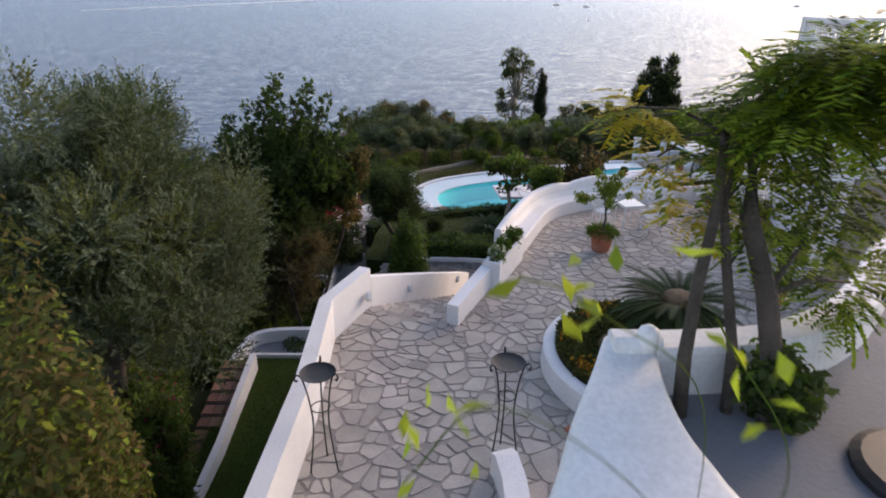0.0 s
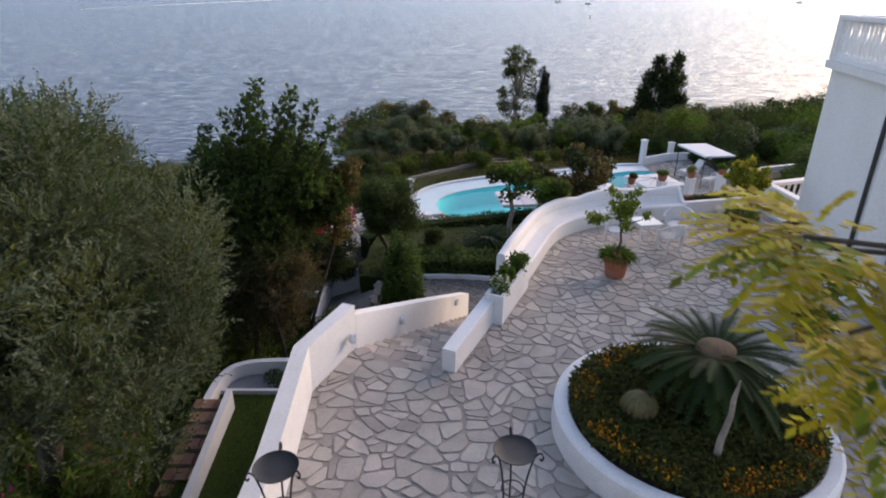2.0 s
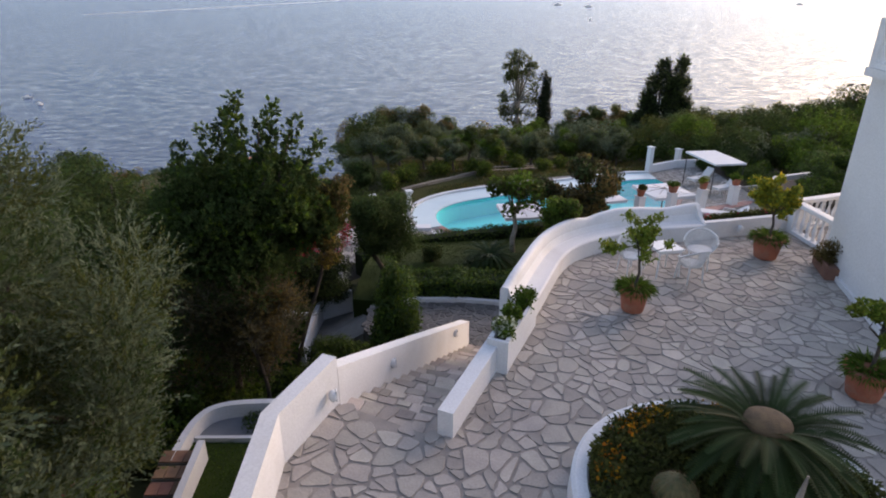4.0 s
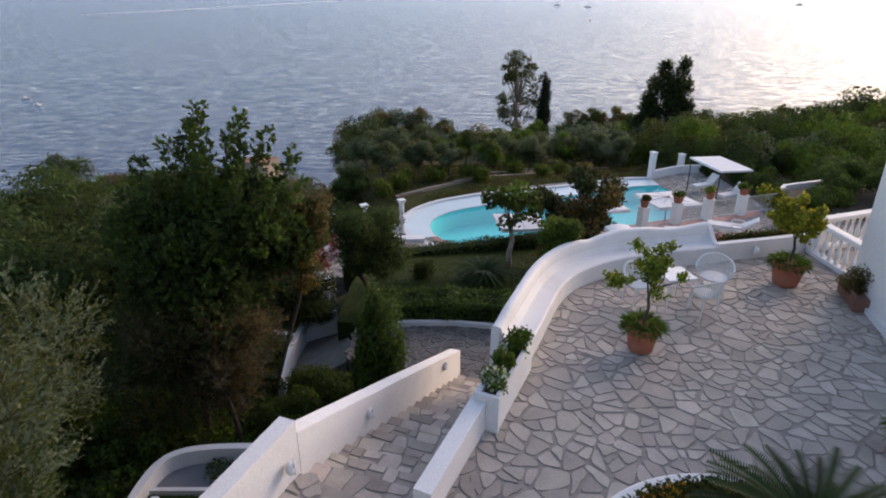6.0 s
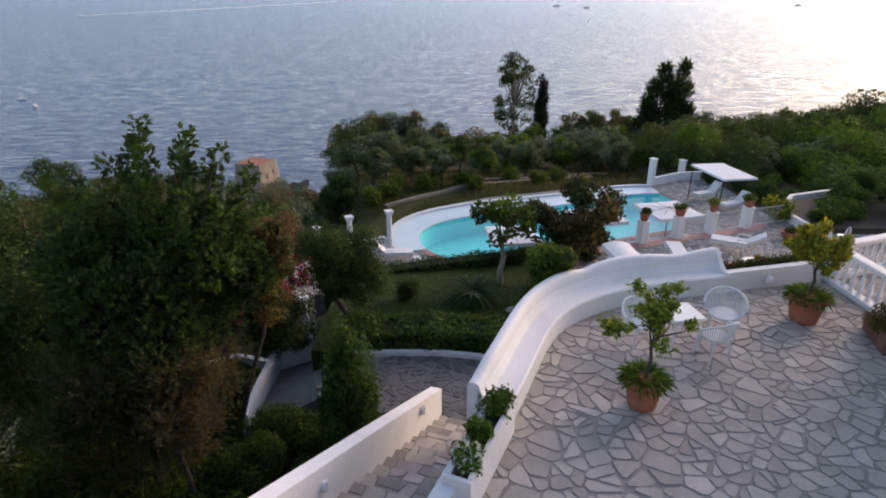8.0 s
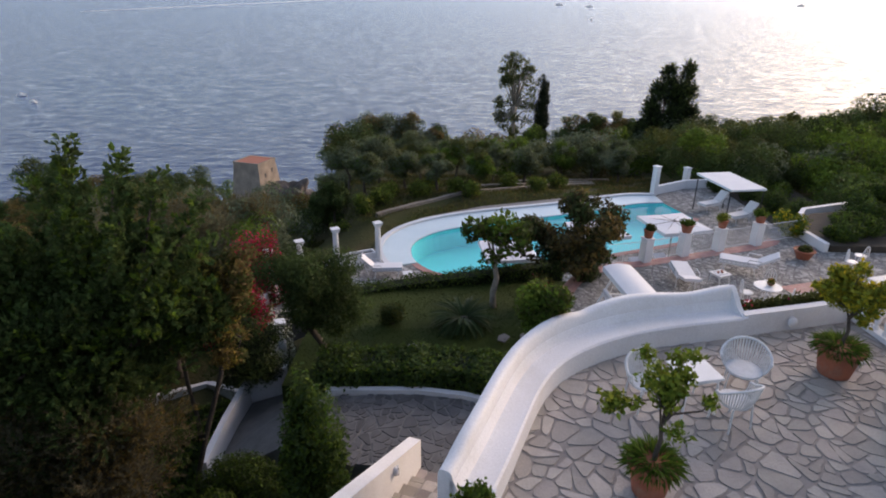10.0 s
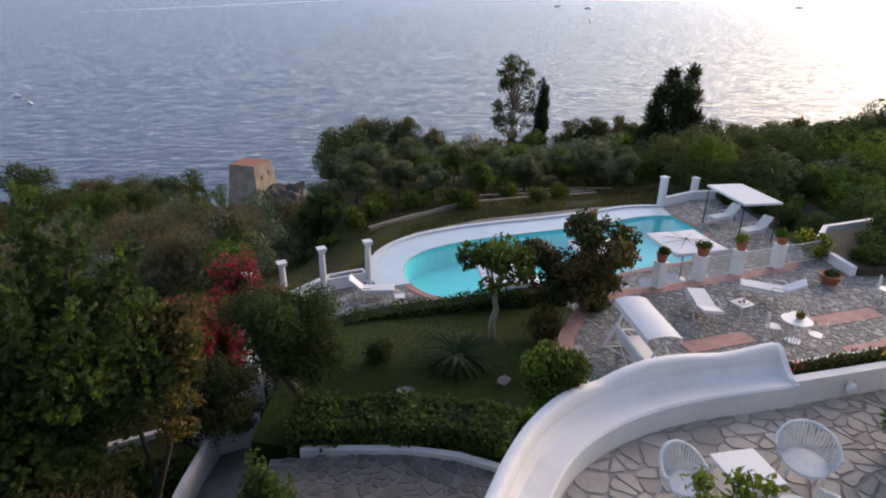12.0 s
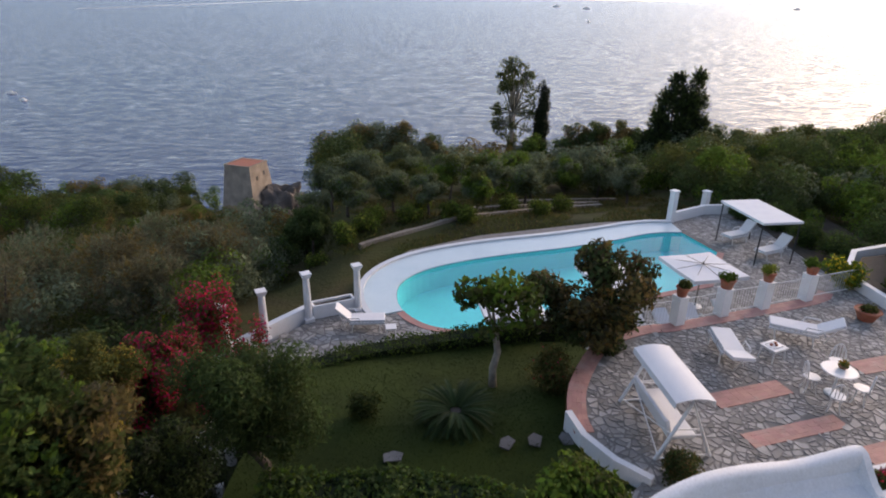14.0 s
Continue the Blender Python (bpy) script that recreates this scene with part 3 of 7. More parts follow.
def shrub(name, x, y, z, rx, ry, h, n_leaves, leaf_len, leaf_w, mats, label, mix=(1.0,), category="shrub", group="", n_lobes=14, small=0.4, flop=0.6, rz=0, twig=0.0):
    t = thing(name, x, y, z, rz, label=label, category=category, group=group)
    lobes = []
    for i in range(n_lobes):
        u = unit(1)[0]
        r = rng.random() ** 0.5
        s = small * (0.7 + 0.6 * rng.random())
        lobes.append((u[0] * rx * r * (1 - s * 0.6), u[1] * ry * r * (1 - s * 0.6), h * (0.42 + 0.36 * u[2] * r), rx * s, ry * s, h * s * 0.75))
    bm = bmesh.new()
    for i in range(5):
        l = lobes[i]
        tube([(l[0] * 0.2, l[1] * 0.2, -0.1), (l[0] * 0.6, l[1] * 0.6, l[2] * 0.5), l[:3]], [0.03, 0.022, 0.008], 5, bm)
    part("stems", bm, BARK, t)
    lv = Leaves()
    for k, share in enumerate(mix):
        if twig and share > 0.05:
            lv.sprays(lobes, int(n_leaves * share / 9), twig, leaf_len, leaf_w, k, 0.7)
        else:
            lv.crown(lobes, int(n_leaves * share), leaf_len, leaf_w, k, flop, 0.3)
    part("foliage", lv.mesh("foliage", mats), None, t)
    return t


def hedge(name, path, width, h, z, n, mats, label, length=0.09, mix=(1.0,)):
    """Clipped hedge along a path: a leafy block with an uneven skin."""
    t = thing(name, 0, 0, z, label=label, category="hedge")
    pts = np.array(curve(path, 60))
    seg = np.linalg.norm(np.diff(pts, axis=0), axis=1)
    cum = np.r_[0, np.cumsum(seg)]
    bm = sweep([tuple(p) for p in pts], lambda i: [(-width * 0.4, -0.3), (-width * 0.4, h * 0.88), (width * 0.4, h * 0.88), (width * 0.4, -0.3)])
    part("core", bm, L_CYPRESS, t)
    lv = Leaves()
    for k, share in enumerate(mix):
        m = int(n * share)
        s = rng.random(m) * cum[-1]
        px, py = np.interp(s, cum, pts[:, 0]), np.interp(s, cum, pts[:, 1])
        dx, dy = np.interp(s, cum, np.gradient(pts[:, 0], cum)), np.interp(s, cum, np.gradient(pts[:, 1], cum))
        on_top = rng.random(m) < width / (width + 2 * h)
        side = np.where(rng.random(m) < 0.5, -1, 1)
        wob = 0.06 * np.sin(s * 3.1) + 0.05 * np.sin(s * 7.7 + 1) + rng.normal(size=m) * 0.05
        off = np.where(on_top, (rng.random(m) - 0.5) * width, side * (width * 0.47 + wob))
        zz = np.where(on_top, h * 0.95 + wob, rng.random(m) * h)
        p3 = np.stack([px - dy * off, py + dx * off, zz], 1)
        out = np.stack([np.where(on_top, 0, -dy * side), np.where(on_top, 0, dx * side), np.where(on_top, 1.0, 0.3)], 1)
        lv.add(p3, out, length, length * 0.6, k, 0.65)
    part("foliage", lv.mesh("foliage", mats), None, t)
    return t


# ---- paving ----
def cells(x0, x1, y0, y1, step, jitter, seed):
    """Irregular polygons that fill a rectangle, as lists of corners."""
    r = np.random.default_rng(seed)
    nx, ny = int((x1 - x0) / step) + 1, int((y1 - y0) / step) + 1
    pts = np.array([[(x0 + (i + 0.5 * (j % 2) + jitter * (r.random() - 0.5) * 2) * step, y0 + (j + jitter * (r.random() - 0.5) * 2) * step) for i in range(nx)] for j in range(ny)])
    out = []
    for j in range(2, ny - 2):
        for i in range(2, nx - 2):
            p = pts[j, i]
            poly = [p + np.array(c) * step * 1.6 for c in ((-1, -1), (1, -1), (1, 1), (-1, 1))]
            for b in range(-2, 3):
                for a in range(-2, 3):
                    if a == b == 0:
                        continue
                    q = pts[j + b, i + a]
                    nrm, mid = q - p, (p + q) / 2
                    new_poly = []
                    for k in range(len(poly)):
                        u, v = poly[k], poly[(k + 1) % len(poly)]
                        du, dv = (u - mid) @ nrm, (v - mid) @ nrm
                        if du <= 0:
                            new_poly.append(u)
                        if du * dv < 0:
                            new_poly.append(u + (v - u) * du / (du - dv))
                    poly = new_poly
            out.append(poly)
    return out


def split_cells(polys, small, large, seed):
    """Cuts polygons by straight lines into angular pieces of mixed sizes."""
    r = np.random.default_rng(seed)
    out, todo = [], list(polys)
    while todo:
        p = todo.pop()
        if len(p) < 3:
            continue
        a = 0.5 * abs(sum(p[k][0] * p[k - 1][1] - p[k - 1][0] * p[k][1] for k in range(len(p))))
        if a < small + (large - small) * r.random() ** 1.5:
            out.append(p)
            continue
        c = np.mean(p, axis=0)
        q = np.array(p) - c
        _, _, vt = np.linalg.svd(q, full_matrices=False)
        ang = math.atan2(vt[0][1], vt[0][0]) + r.normal() * 0.45
        nrm = np.array((math.cos(ang), math.sin(ang)))
        off = r.normal() * 0.05
        for s in (1, -1):
            cut = []
            for k in range(len(p)):
                u, v = p[k], p[(k + 1) % len(p)]
                du, dv = s * ((u - c) @ nrm - off), s * ((v - c) @ nrm - off)
                if du <= 0:
                    cut.append(u)
                if du * dv < 0:
                    cut.append(u + (v - u) * du / (du - dv))
            todo.append(cut)
    return out


def shrink(poly, gap):
    """The polygon with each side moved in, and very short sides dropped."""
    poly = [p for k, p in enumerate(poly) if np.linalg.norm(p - poly[k - 1]) > 0.06]
    if len(poly) < 3:
        return [], np.zeros(2)
    n, out = len(poly), []
    c = np.mean(poly, axis=0)
    for k in range(n):
        a, b, d = poly[k - 1], poly[k], poly[(k + 1) % n]
        e1, e2 = (b - a) / np.linalg.norm(b - a), (d - b) / np.linalg.norm(d - b)
        n1, n2 = np.array((-e1[1], e1[0])), np.array((-e2[1], e2[0]))
        if n1 @ (c - b) < 0:
            n1, n2 = -n1, -n2
        m = n1 + n2
        out.append(b + m * min(gap / max(0.35, m @ n1), 0.05))
    # corners worn off a little
    soft = []
    for k in range(n):
        a, b, d = out[k - 1], out[k], out[(k + 1) % n]
        soft += [b + (a - b) * 0.17, b + (d - b) * 0.15]
    # broken, uneven edges
    rough = []
    for k in range(len(soft)):
        a, b = soft[k], soft[(k + 1) % len(soft)]
        rough.append(a)
        length = np.linalg.norm(b - a)
        if length > 0.11:
            side = np.array((a[1] - b[1], b[0] - a[0])) / length
            side = side if side @ (c - a) > 0 else -side
            for u in ((0.5,) if length < 0.26 else (0.3, 0.68)):
                p = a + (b - a) * u
                rough.append(p + side * 0.030 * noise.noise(Vector((p[0] * 7.0, p[1] * 7.0, 1.5))))
    return rough, c


def stone_geometry(poly, c, lift):
    n = len(poly)
    v = [(p[0] - c[0], p[1] - c[1], -0.035) for p in poly]
    v += [(p[0] - c[0], p[1] - c[1], lift - 0.006) for p in poly]
    v += [((p[0] - c[0]) * 0.965, (p[1] - c[1]) * 0.965, lift) for p in poly]
    f = []
    for s in (0, n):
        f += [(s + k, s + (k + 1) % n, s + n + (k + 1) % n, s + n + k) for k in range(n)]
    f.append(tuple(range(2 * n, 3 * n)))
    return v, f


def paving(polys, z, parent, mat, keep, parts_where, gap, seed, name="flagstone"):
    r = np.random.default_rng(seed)
    V, F, count = [], [], 0
    for poly in polys:
        if len(poly) < 3:
            continue
        p, c = shrink(poly, gap * (0.5 + 1.0 * r.random()))
        if len(p) < 3 or not keep(c[0], c[1]):
            continue
        v, f = stone_geometry(p, c, 0.004 + 0.008 * r.random())
        if parts_where(c[0], c[1]) and count < 300:
            ob = part(name, mesh_from(name, v, f, mat), None, parent)
            ob.location = (c[0], c[1], z)
            count += 1
        else:
            k = len(V)
            V += [(a + c[0], b + c[1], d + z) for a, b, d in v]
            F += [tuple(i + k for i in g) for g in f]
    if F:
        ob = part("paving_stones", mesh_from("paving_stones", V, F, mat), None, parent, "further irregular paving stones")
        ob["kind"] = "stuff"


# ---- furniture ----
def pot_profile(r, h):
    return [(r * 0.66, 0), (r * 0.70, 0.02), (r * 0.92, h * 0.82), (r * 1.0, h * 0.83), (r * 1.02, h * 0.98), (r * 0.97, h), (r * 0.88, h), (r * 0.84, h * 0.88), (0.001, h * 0.87)]


def lemon_pot(x, y, r, h, crown_z, crown_r, n, mats, label, mix):
    t = thing("potted_lemon_tree", x, y, 0, label=label, category="potted tree", group="potted lemon trees")
    part("pot", lathe(pot_profile(r, h), 28), TERRACOTTA, t, smooth=False)
    part("rim", lathe([(r * 0.98, h * 0.84), (r * 1.06, h * 0.86), (r * 1.06, h * 0.97), (r * 0.98, h * 0.99)], 28), TERRACOTTA, t.children[0])
    part("soil", lathe([(0.001, h * 0.86), (r * 0.84, h * 0.87), (r * 0.84, h * 0.9), (0.001, h * 0.93)], 16), SOIL, t)
    lobes = lobe_cloud(26, crown_r, crown_r * 1.5, crown_z, 0.22, 0.15) if n > 3000 else lobe_cloud(19, crown_r * 1.15, crown_r * 1.45, crown_z, 0.155, 0.1)
    low = [(l[0], l[1], l[2] - h * 0.8, *l[3:]) for l in lobes]
    stem = part("trunk", trunk_mesh(low, crown_z - h * 0.8 + 0.25, 0.032, (0.04, 0.02), 9, 0.03), BARK, t, smooth=True)
    stem.location = (0, 0, h * 0.8)
    lv = Leaves()
    for k, share in enumerate(mix):
        lv.crown(lobes, int(n * share * 1.5), 0.085, 0.045, k, 0.65, 0.1)
    part("crown", lv.mesh("crown", mats), None, t)
    g = Leaves()
    m = 900
    a, rr = rng.random(m) * 2 * math.pi, r * (0.2 + 0.95 * rng.random(m) ** 0.6)
    pts = np.stack([np.cos(a) * rr * 0.75, np.sin(a) * rr * 0.75, np.full(m, h * 0.92) + 0.1 * rng.random(m)], 1)
    out = np.stack([np.cos(a), np.sin(a), 0.7 - 1.1 * (rr / r) ** 2], 1)
    g.add(pts, out, 0.20, 0.022, 0, 0.35, True)
    part("underplanting", g.mesh("underplanting", [L_GREEN]), None, t, "tufts of grassy leaves over the rim")
    return t


def candle_stand(x, y, rz):
    t = thing("candle_stand", x, y, 0, rz, label="tall black wrought-iron stand with a round plate", category="candle stand", group="iron candle stands")
    part("plate", lathe([(0.001, 1.46), (0.10, 1.462), (0.19, 1.475), (0.215, 1.50), (0.222, 1.503), (0.20, 1.485), (0.10, 1.472), (0.001, 1.470)], 28), IRON, t, smooth=True)
    part("lip", tube([(0.222 * math.cos(q), 0.222 * math.sin(q), 1.503) for q in np.linspace(0, 2 * math.pi, 29)], 0.006, 5), IRON, t.children[0])
    for k in range(3):
        a = 2 * math.pi * k / 3
        c, s = math.cos(a), math.sin(a)
        pr = [(0.21, 0.0), (0.17, 0.25), (0.125, 0.6), (0.115, 0.85), (0.15, 1.2), (0.20, 1.45), (0.235, 1.53), (0.275, 1.56), (0.30, 1.52), (0.285, 1.47), (0.265, 1.49)]
        part("leg", tube([(c * r, s * r, z) for r, z in curve(pr, 24)], 0.011, 7), IRON, t, smooth=True)
    part("ring", tube([(0.118 * math.cos(a), 0.118 * math.sin(a), 0.98) for a in np.linspace(0, 2 * math.pi, 25)], 0.008, 6), IRON, t)
    return t


def baluster_mesh(h):
    pr = [(0.055, 0), (0.055, 0.05), (0.03, 0.07), (0.045, 0.12), (0.062, 0.2), (0.055, 0.28), (0.03, 0.42), (0.028, 0.5), (0.045, 0.53), (0.03, 0.56), (0.055, 0.6), (0.055, 0.65)]
    bm = lathe([(r, z / 0.65 * h) for r, z in pr], 10)
    me = bpy.data.meshes.new("baluster")
    bm.to_mesh(me)
    bm.free()
    me.materials.append(WHITE)
    me.polygons.foreach_set("use_smooth", [True] * len(me.polygons))
    return me


def balustrade(a, b, z, h, label, parent=None, step=0.24):
    """A run of turned balusters from a to b between a plinth and a rail."""
    a, b = Vector(a), Vector(b)
    d = (b - a).to_2d() if len(a) == 3 else b - a
    n = int(d.length / step)
    t = thing("balustrade", a.x, a.y, z, math.degrees(math.atan2(d.y, d.x)), label=label, category="balustrade", group="white balustrades") if parent is None else parent
    L = d.length
    part("plinth", box(0, -0.11, 0, L, 0.11, 0.10), WHITE, t, bevel=0.012)
    part("rail", box(-0.03, -0.12, h - 0.11, L + 0.03, 0.12, h), WHITE, t, bevel=0.03)
    me = baluster_mesh(h - 0.21)
    for k in range(n):
        o = part("baluster", me, None, t)
        o.location = ((k + 0.5) * L / n, 0, 0.10)
    for x in (0, L):
        part("post", box(x - 0.11, -0.11, 0.0, x + 0.11, 0.11, h + 0.01), WHITE, t, bevel=0.015)
    return t


def wicker_chair(x, y, rz, wide=0.62):
    t = thing("wicker_armchair", x, y, 0, rz, label="white wicker armchair with a rounded open-work back", category="armchair", group="terrace armchairs")
    w = wide / 2
    part("seat", lathe([(0.001, 0.40), (w * 0.82, 0.40), (w * 0.86, 0.42), (w * 0.82, 0.445), (0.001, 0.45)], 20), WICKER, t)
    top = [(w * 1.12 * math.cos(a), w * 1.05 * math.sin(a) + 0.02, 0.62 + 0.2 * max(0, math.sin(a)) ** 1.0) for a in np.linspace(math.radians(-15), math.radians(195), 30)]
    part("top_rail", tube(top, 0.022, 7), WICKER, t, smooth=True)
    for k in range(0, 30):
        a = math.radians(-15 + 210 * k / 29)
        p = top[k]
        part("rib", tube([(w * 0.82 * math.cos(a), w * 0.82 * math.sin(a), 0.43), ((p[0] + w * 0.9 * math.cos(a)) / 2, (p[1] + w * 0.9 * math.sin(a)) / 2, (p[2] + 0.43) / 2 - 0.02), p], 0.011, 5), WICKER, t)
    for sx in (-1, 1):
        for sy in (-1, 1):
            part("leg", tube([(sx * w * 0.62, sy * w * 0.62, 0.41), (sx * w * 0.72, sy * w * 0.72, 0.0)], 0.016, 6), WICKER, t)
    return t


def low_table(x, y, z, rz, lx, ly, h, label):
    t = thing("table", x, y, z, rz, label=label, category="table")
    part("tabletop", box(-lx / 2, -ly / 2, h - 0.035, lx / 2, ly / 2, h), PAINTED, t, bevel=0.012)
    part("apron", box(-lx / 2 + 0.04, -ly / 2 + 0.04, h - 0.09, lx / 2 - 0.04, ly / 2 - 0.04, h - 0.036), PAINTED, t)
    for sx in (-1, 1):
        for sy in (-1, 1):
            part("leg", tube([(sx * (lx / 2 - 0.06), sy * (ly / 2 - 0.06), h - 0.05), (sx * (lx / 2 - 0.03), sy * (ly / 2 - 0.03), 0)], 0.018, 6), PAINTED, t)
    return t


def lounger(x, y, z, rz, raise_deg=18, label="white slatted sun lounger with a canvas mattress", group="sun loungers"):
    """Head towards +y of its own frame; 1.9 m long, 0.65 m wide."""
    t = thing("sun_lounger", x, y, z, rz, label=label, category="sun lounger", group=group)
    t.scale = (1, 1, 1.25)
    for s in (-1, 1):
        part("side_rail", box(s * 0.31 - 0.02, -0.95, 0.27, s * 0.31 + 0.02, 0.35, 0.32), PAINTED, t, bevel=0.006)
        for yy in (-0.8, 0.2):
            part("leg", tube([(s * 0.30, yy, 0.3), (s * 0.32, yy + 0.08, 0.0)], 0.02, 6), PAINTED, t)
        part("armrest", tube([(s * 0.34, -0.1, 0.30), (s * 0.36, 0.0, 0.5), (s * 0.36, 0.4, 0.5), (s * 0.33, 0.5, 0.34)], 0.018, 6), PAINTED, t)
    for k in range(9):
        part("slat", box(-0.29, -0.93 + k * 0.14, 0.30, 0.29, -0.93 + k * 0.14 + 0.09, 0.325), PAINTED, t)
    m = part("mattress", box(-0.29, -0.94, 0.327, 0.29, 0.34, 0.40), FABRIC, t, bevel=0.025)
    part("piping", tube([(-0.292, -0.945, 0.364), (0.292, -0.945, 0.364), (0.292, 0.33, 0.364), (-0.292, 0.33, 0.364), (-0.292, -0.9, 0.364)], 0.008, 5), FABRIC, m)
    a = math.radians(raise_deg)
    b = part("backrest", box(-0.29, 0.0, -0.01, 0.29, 0.68, 0.075), FABRIC, t, bevel=0.025)
    b.location, b.rotation_euler = (0, 0.34, 0.335), (a, 0, 0)
    part("back_strut", tube([(0, 0.34 + 0.6 * math.cos(a), 0.33 + 0.58 * math.sin(a)), (0, 0.55, 0.02)], 0.014, 6), PAINTED, t)
    return t


def bistro_chair(x, y, z, rz):
    t = thing("garden_chair", x, y, z, rz, label="white wire garden chair with a round seat", category="chair", group="chairs round the garden table")
    part("seat", lathe([(0.001, 0.43), (0.19, 0.43), (0.205, 0.445), (0.19, 0.46), (0.001, 0.462)], 20), PAINTED, t)
    for k in range(4):
        a = math.pi / 4 + k * math.pi / 2
        part("leg", tube([(0.15 * math.cos(a), 0.15 * math.sin(a), 0.44), (0.13 * math.cos(a), 0.13 * math.sin(a), 0.22), (0.21 * math.cos(a), 0.21 * math.sin(a), 0)], 0.014, 6), PAINTED, t)
    part("back_hoop", tube([(0.17 * math.cos(a), 0.16 + 0.03 * math.sin(a), 0.45 + 0.42 * math.sin(a)) for a in np.linspace(0, math.pi, 16)], 0.017, 6), PAINTED, t)
    for s in (-0.07, 0, 0.07):
        part("back_wire", tube([(s, 0.16, 0.45), (s * 1.2, 0.19, 0.83)], 0.010, 5), PAINTED, t)
    return t


def parasol(x, y, z, rz, w, h):
    t = thing("parasol", x, y, z, rz, label="open square white canvas parasol", category="parasol", group="poolside parasols")
    bm = bmesh.new()
    k = w / 2
    ring = [(-k, -k), (0, -k), (k, -k), (k, 0), (k, k), (0, k), (-k, k), (-k, 0)]
    apex = bm.verts.new((0, 0, h + 0.06))
    v = [bm.verts.new((a, b, h - (0.0 if a and b else 0.03))) for a, b in ring]
    w2 = [bm.verts.new((a, b, h - 0.16)) for a, b in ring]
    for i in range(8):
        bm.faces.new((apex, v[i], v[(i + 1) % 8]))
        bm.faces.new((v[i], w2[i], w2[(i + 1) % 8], v[(i + 1) % 8]))
    c = part("canopy", bm, FABRIC, t)
    so = c.modifiers.new("thickness", 'SOLIDIFY')
    so.thickness = 0.012
    part("pole", tube([(0, 0, 0), (0, 0, h + 0.18)], 0.028, 8), WOOD, t)
    part("base", lathe([(0.001, 0), (0.28, 0), (0.28, 0.06), (0.05, 0.10), (0.05, 0.2), (0.001, 0.2)], 20), PAINTED, t)
    for i in range(8):
        a, b = ring[i]
        part("rib", tube([(0, 0, h + 0.10), (a * 0.97, b * 0.97, h - 0.03)], 0.010, 5), WOOD, t)
    return t


def swing_seat(x, y, z, rz):
    t = thing("garden_swing", x, y, z, rz, label="white garden swing seat with a canvas roof", category="swing seat")
    for s in (-1, 1):
        f = part("frame", tube([(s * 0.92, -0.62, 0), (s * 0.90, 0, 1.62), (s * 0.92, 0.62, 0)], 0.045, 8), PAINTED, t)
        part("foot_bar", tube([(s * 0.92, -0.66, 0.03), (s * 0.92, 0.66, 0.03)], 0.026, 8), PAINTED, t)
        part("brace", tube([(s * 0.91, -0.40, 0.65), (s * 0.91, 0.40, 0.65)], 0.018, 6), PAINTED, t)
        part("hanger", tube([(s * 0.78, 0.25, 0.5), (s * 0.86, 0.0, 1.58)], 0.010, 5), PAINTED, t)
        part("seat_arm", tube([(s * 0.78, -0.3, 0.45), (s * 0.78, -0.28, 0.68), (s * 0.78, 0.25, 0.72)], 0.02, 6), PAINTED, t)
    for s in (-1, 1):
        part("cross_brace", tube([(-s * 0.92, 0.58, 0.10), (s * 0.91, 0.36, 0.72)], 0.016, 6), PAINTED, t)
    part("top_bar", tube([(-0.9, 0, 1.62), (0.9, 0, 1.62)], 0.026, 8), PAINTED, t)
    part("seat", box(-0.78, -0.32, 0.40, 0.78, 0.24, 0.52), FABRIC, t, bevel=0.04)
    b = part("backrest", box(-0.78, 0, 0, 0.78, 0.11, 0.55), FABRIC, t, bevel=0.04)
    b.location, b.rotation_euler = (0, 0.22, 0.46), (radians(-15), 0, 0)
    path = [(-0.44, 1.68), (-0.22, 1.745), (0, 1.77), (0.22, 1.745), (0.44, 1.68)]
    bm = bmesh.new()
    rows = [[bm.verts.new((sx, yy, zz)) for yy, zz in curve(path, 13)] for sx in (-0.98, 0.98)]
    for k in range(12):
        bm.faces.new((rows[0][k], rows[0][k + 1], rows[1][k + 1], rows[1][k]))
    for e in (0, 12):
        lo = [bm.verts.new((r[e].co.x, r[e].co.y * 1.03, r[e].co.z - 0.16)) for r in rows]
        bm.faces.new((rows[0][e], rows[1][e], lo[1], lo[0]))
    c = part("canopy", bm, FABRIC, t)
    so = c.modifiers.new("thickness", 'SOLIDIFY')
    so.thickness = 0.015
    return t


def column(x, y, z, h, rz=0):
    t = thing("column", x, y, z, rz, label="white fluted column with a square capital", category="column", group="columns by the pool")
    part("plinth", box(-0.19, -0.19, -0.05, 0.19, 0.19, 0.12), WHITE, t, bevel=0.015)
    bm = bmesh.new()
    seg = 32
    rings = []
    for zz, r in ((0.12, 0.165), (0.16, 0.14), (h * 0.4, 0.138), (h - 0.2, 0.118), (h - 0.17, 0.135)):
        rings.append([bm.verts.new((r * (1 - 0.06 * (k % 2)) * math.cos(2 * math.pi * k / seg), r * (1 - 0.06 * (k % 2)) * math.sin(2 * math.pi * k / seg), zz)) for k in range(seg)])
    for a, b in zip(rings, rings[1:]):
        for k in range(seg):
            bm.faces.new((a[k], a[(k + 1) % seg], b[(k + 1) % seg], b[k]))
    bm.faces.new(rings[0])
    bm.faces.new(rings[-1])
    part("shaft", bm, WHITE, t)
    cap = bmesh.new()
    for z0, z1, k in ((h - 0.19, h - 0.12, 0.13), (h - 0.12, h - 0.06, 0.155), (h - 0.06, h, 0.18)):
        box(-k, -k, z0, k, k, z1, cap)
    part("capital", cap, WHITE, t)
    return t


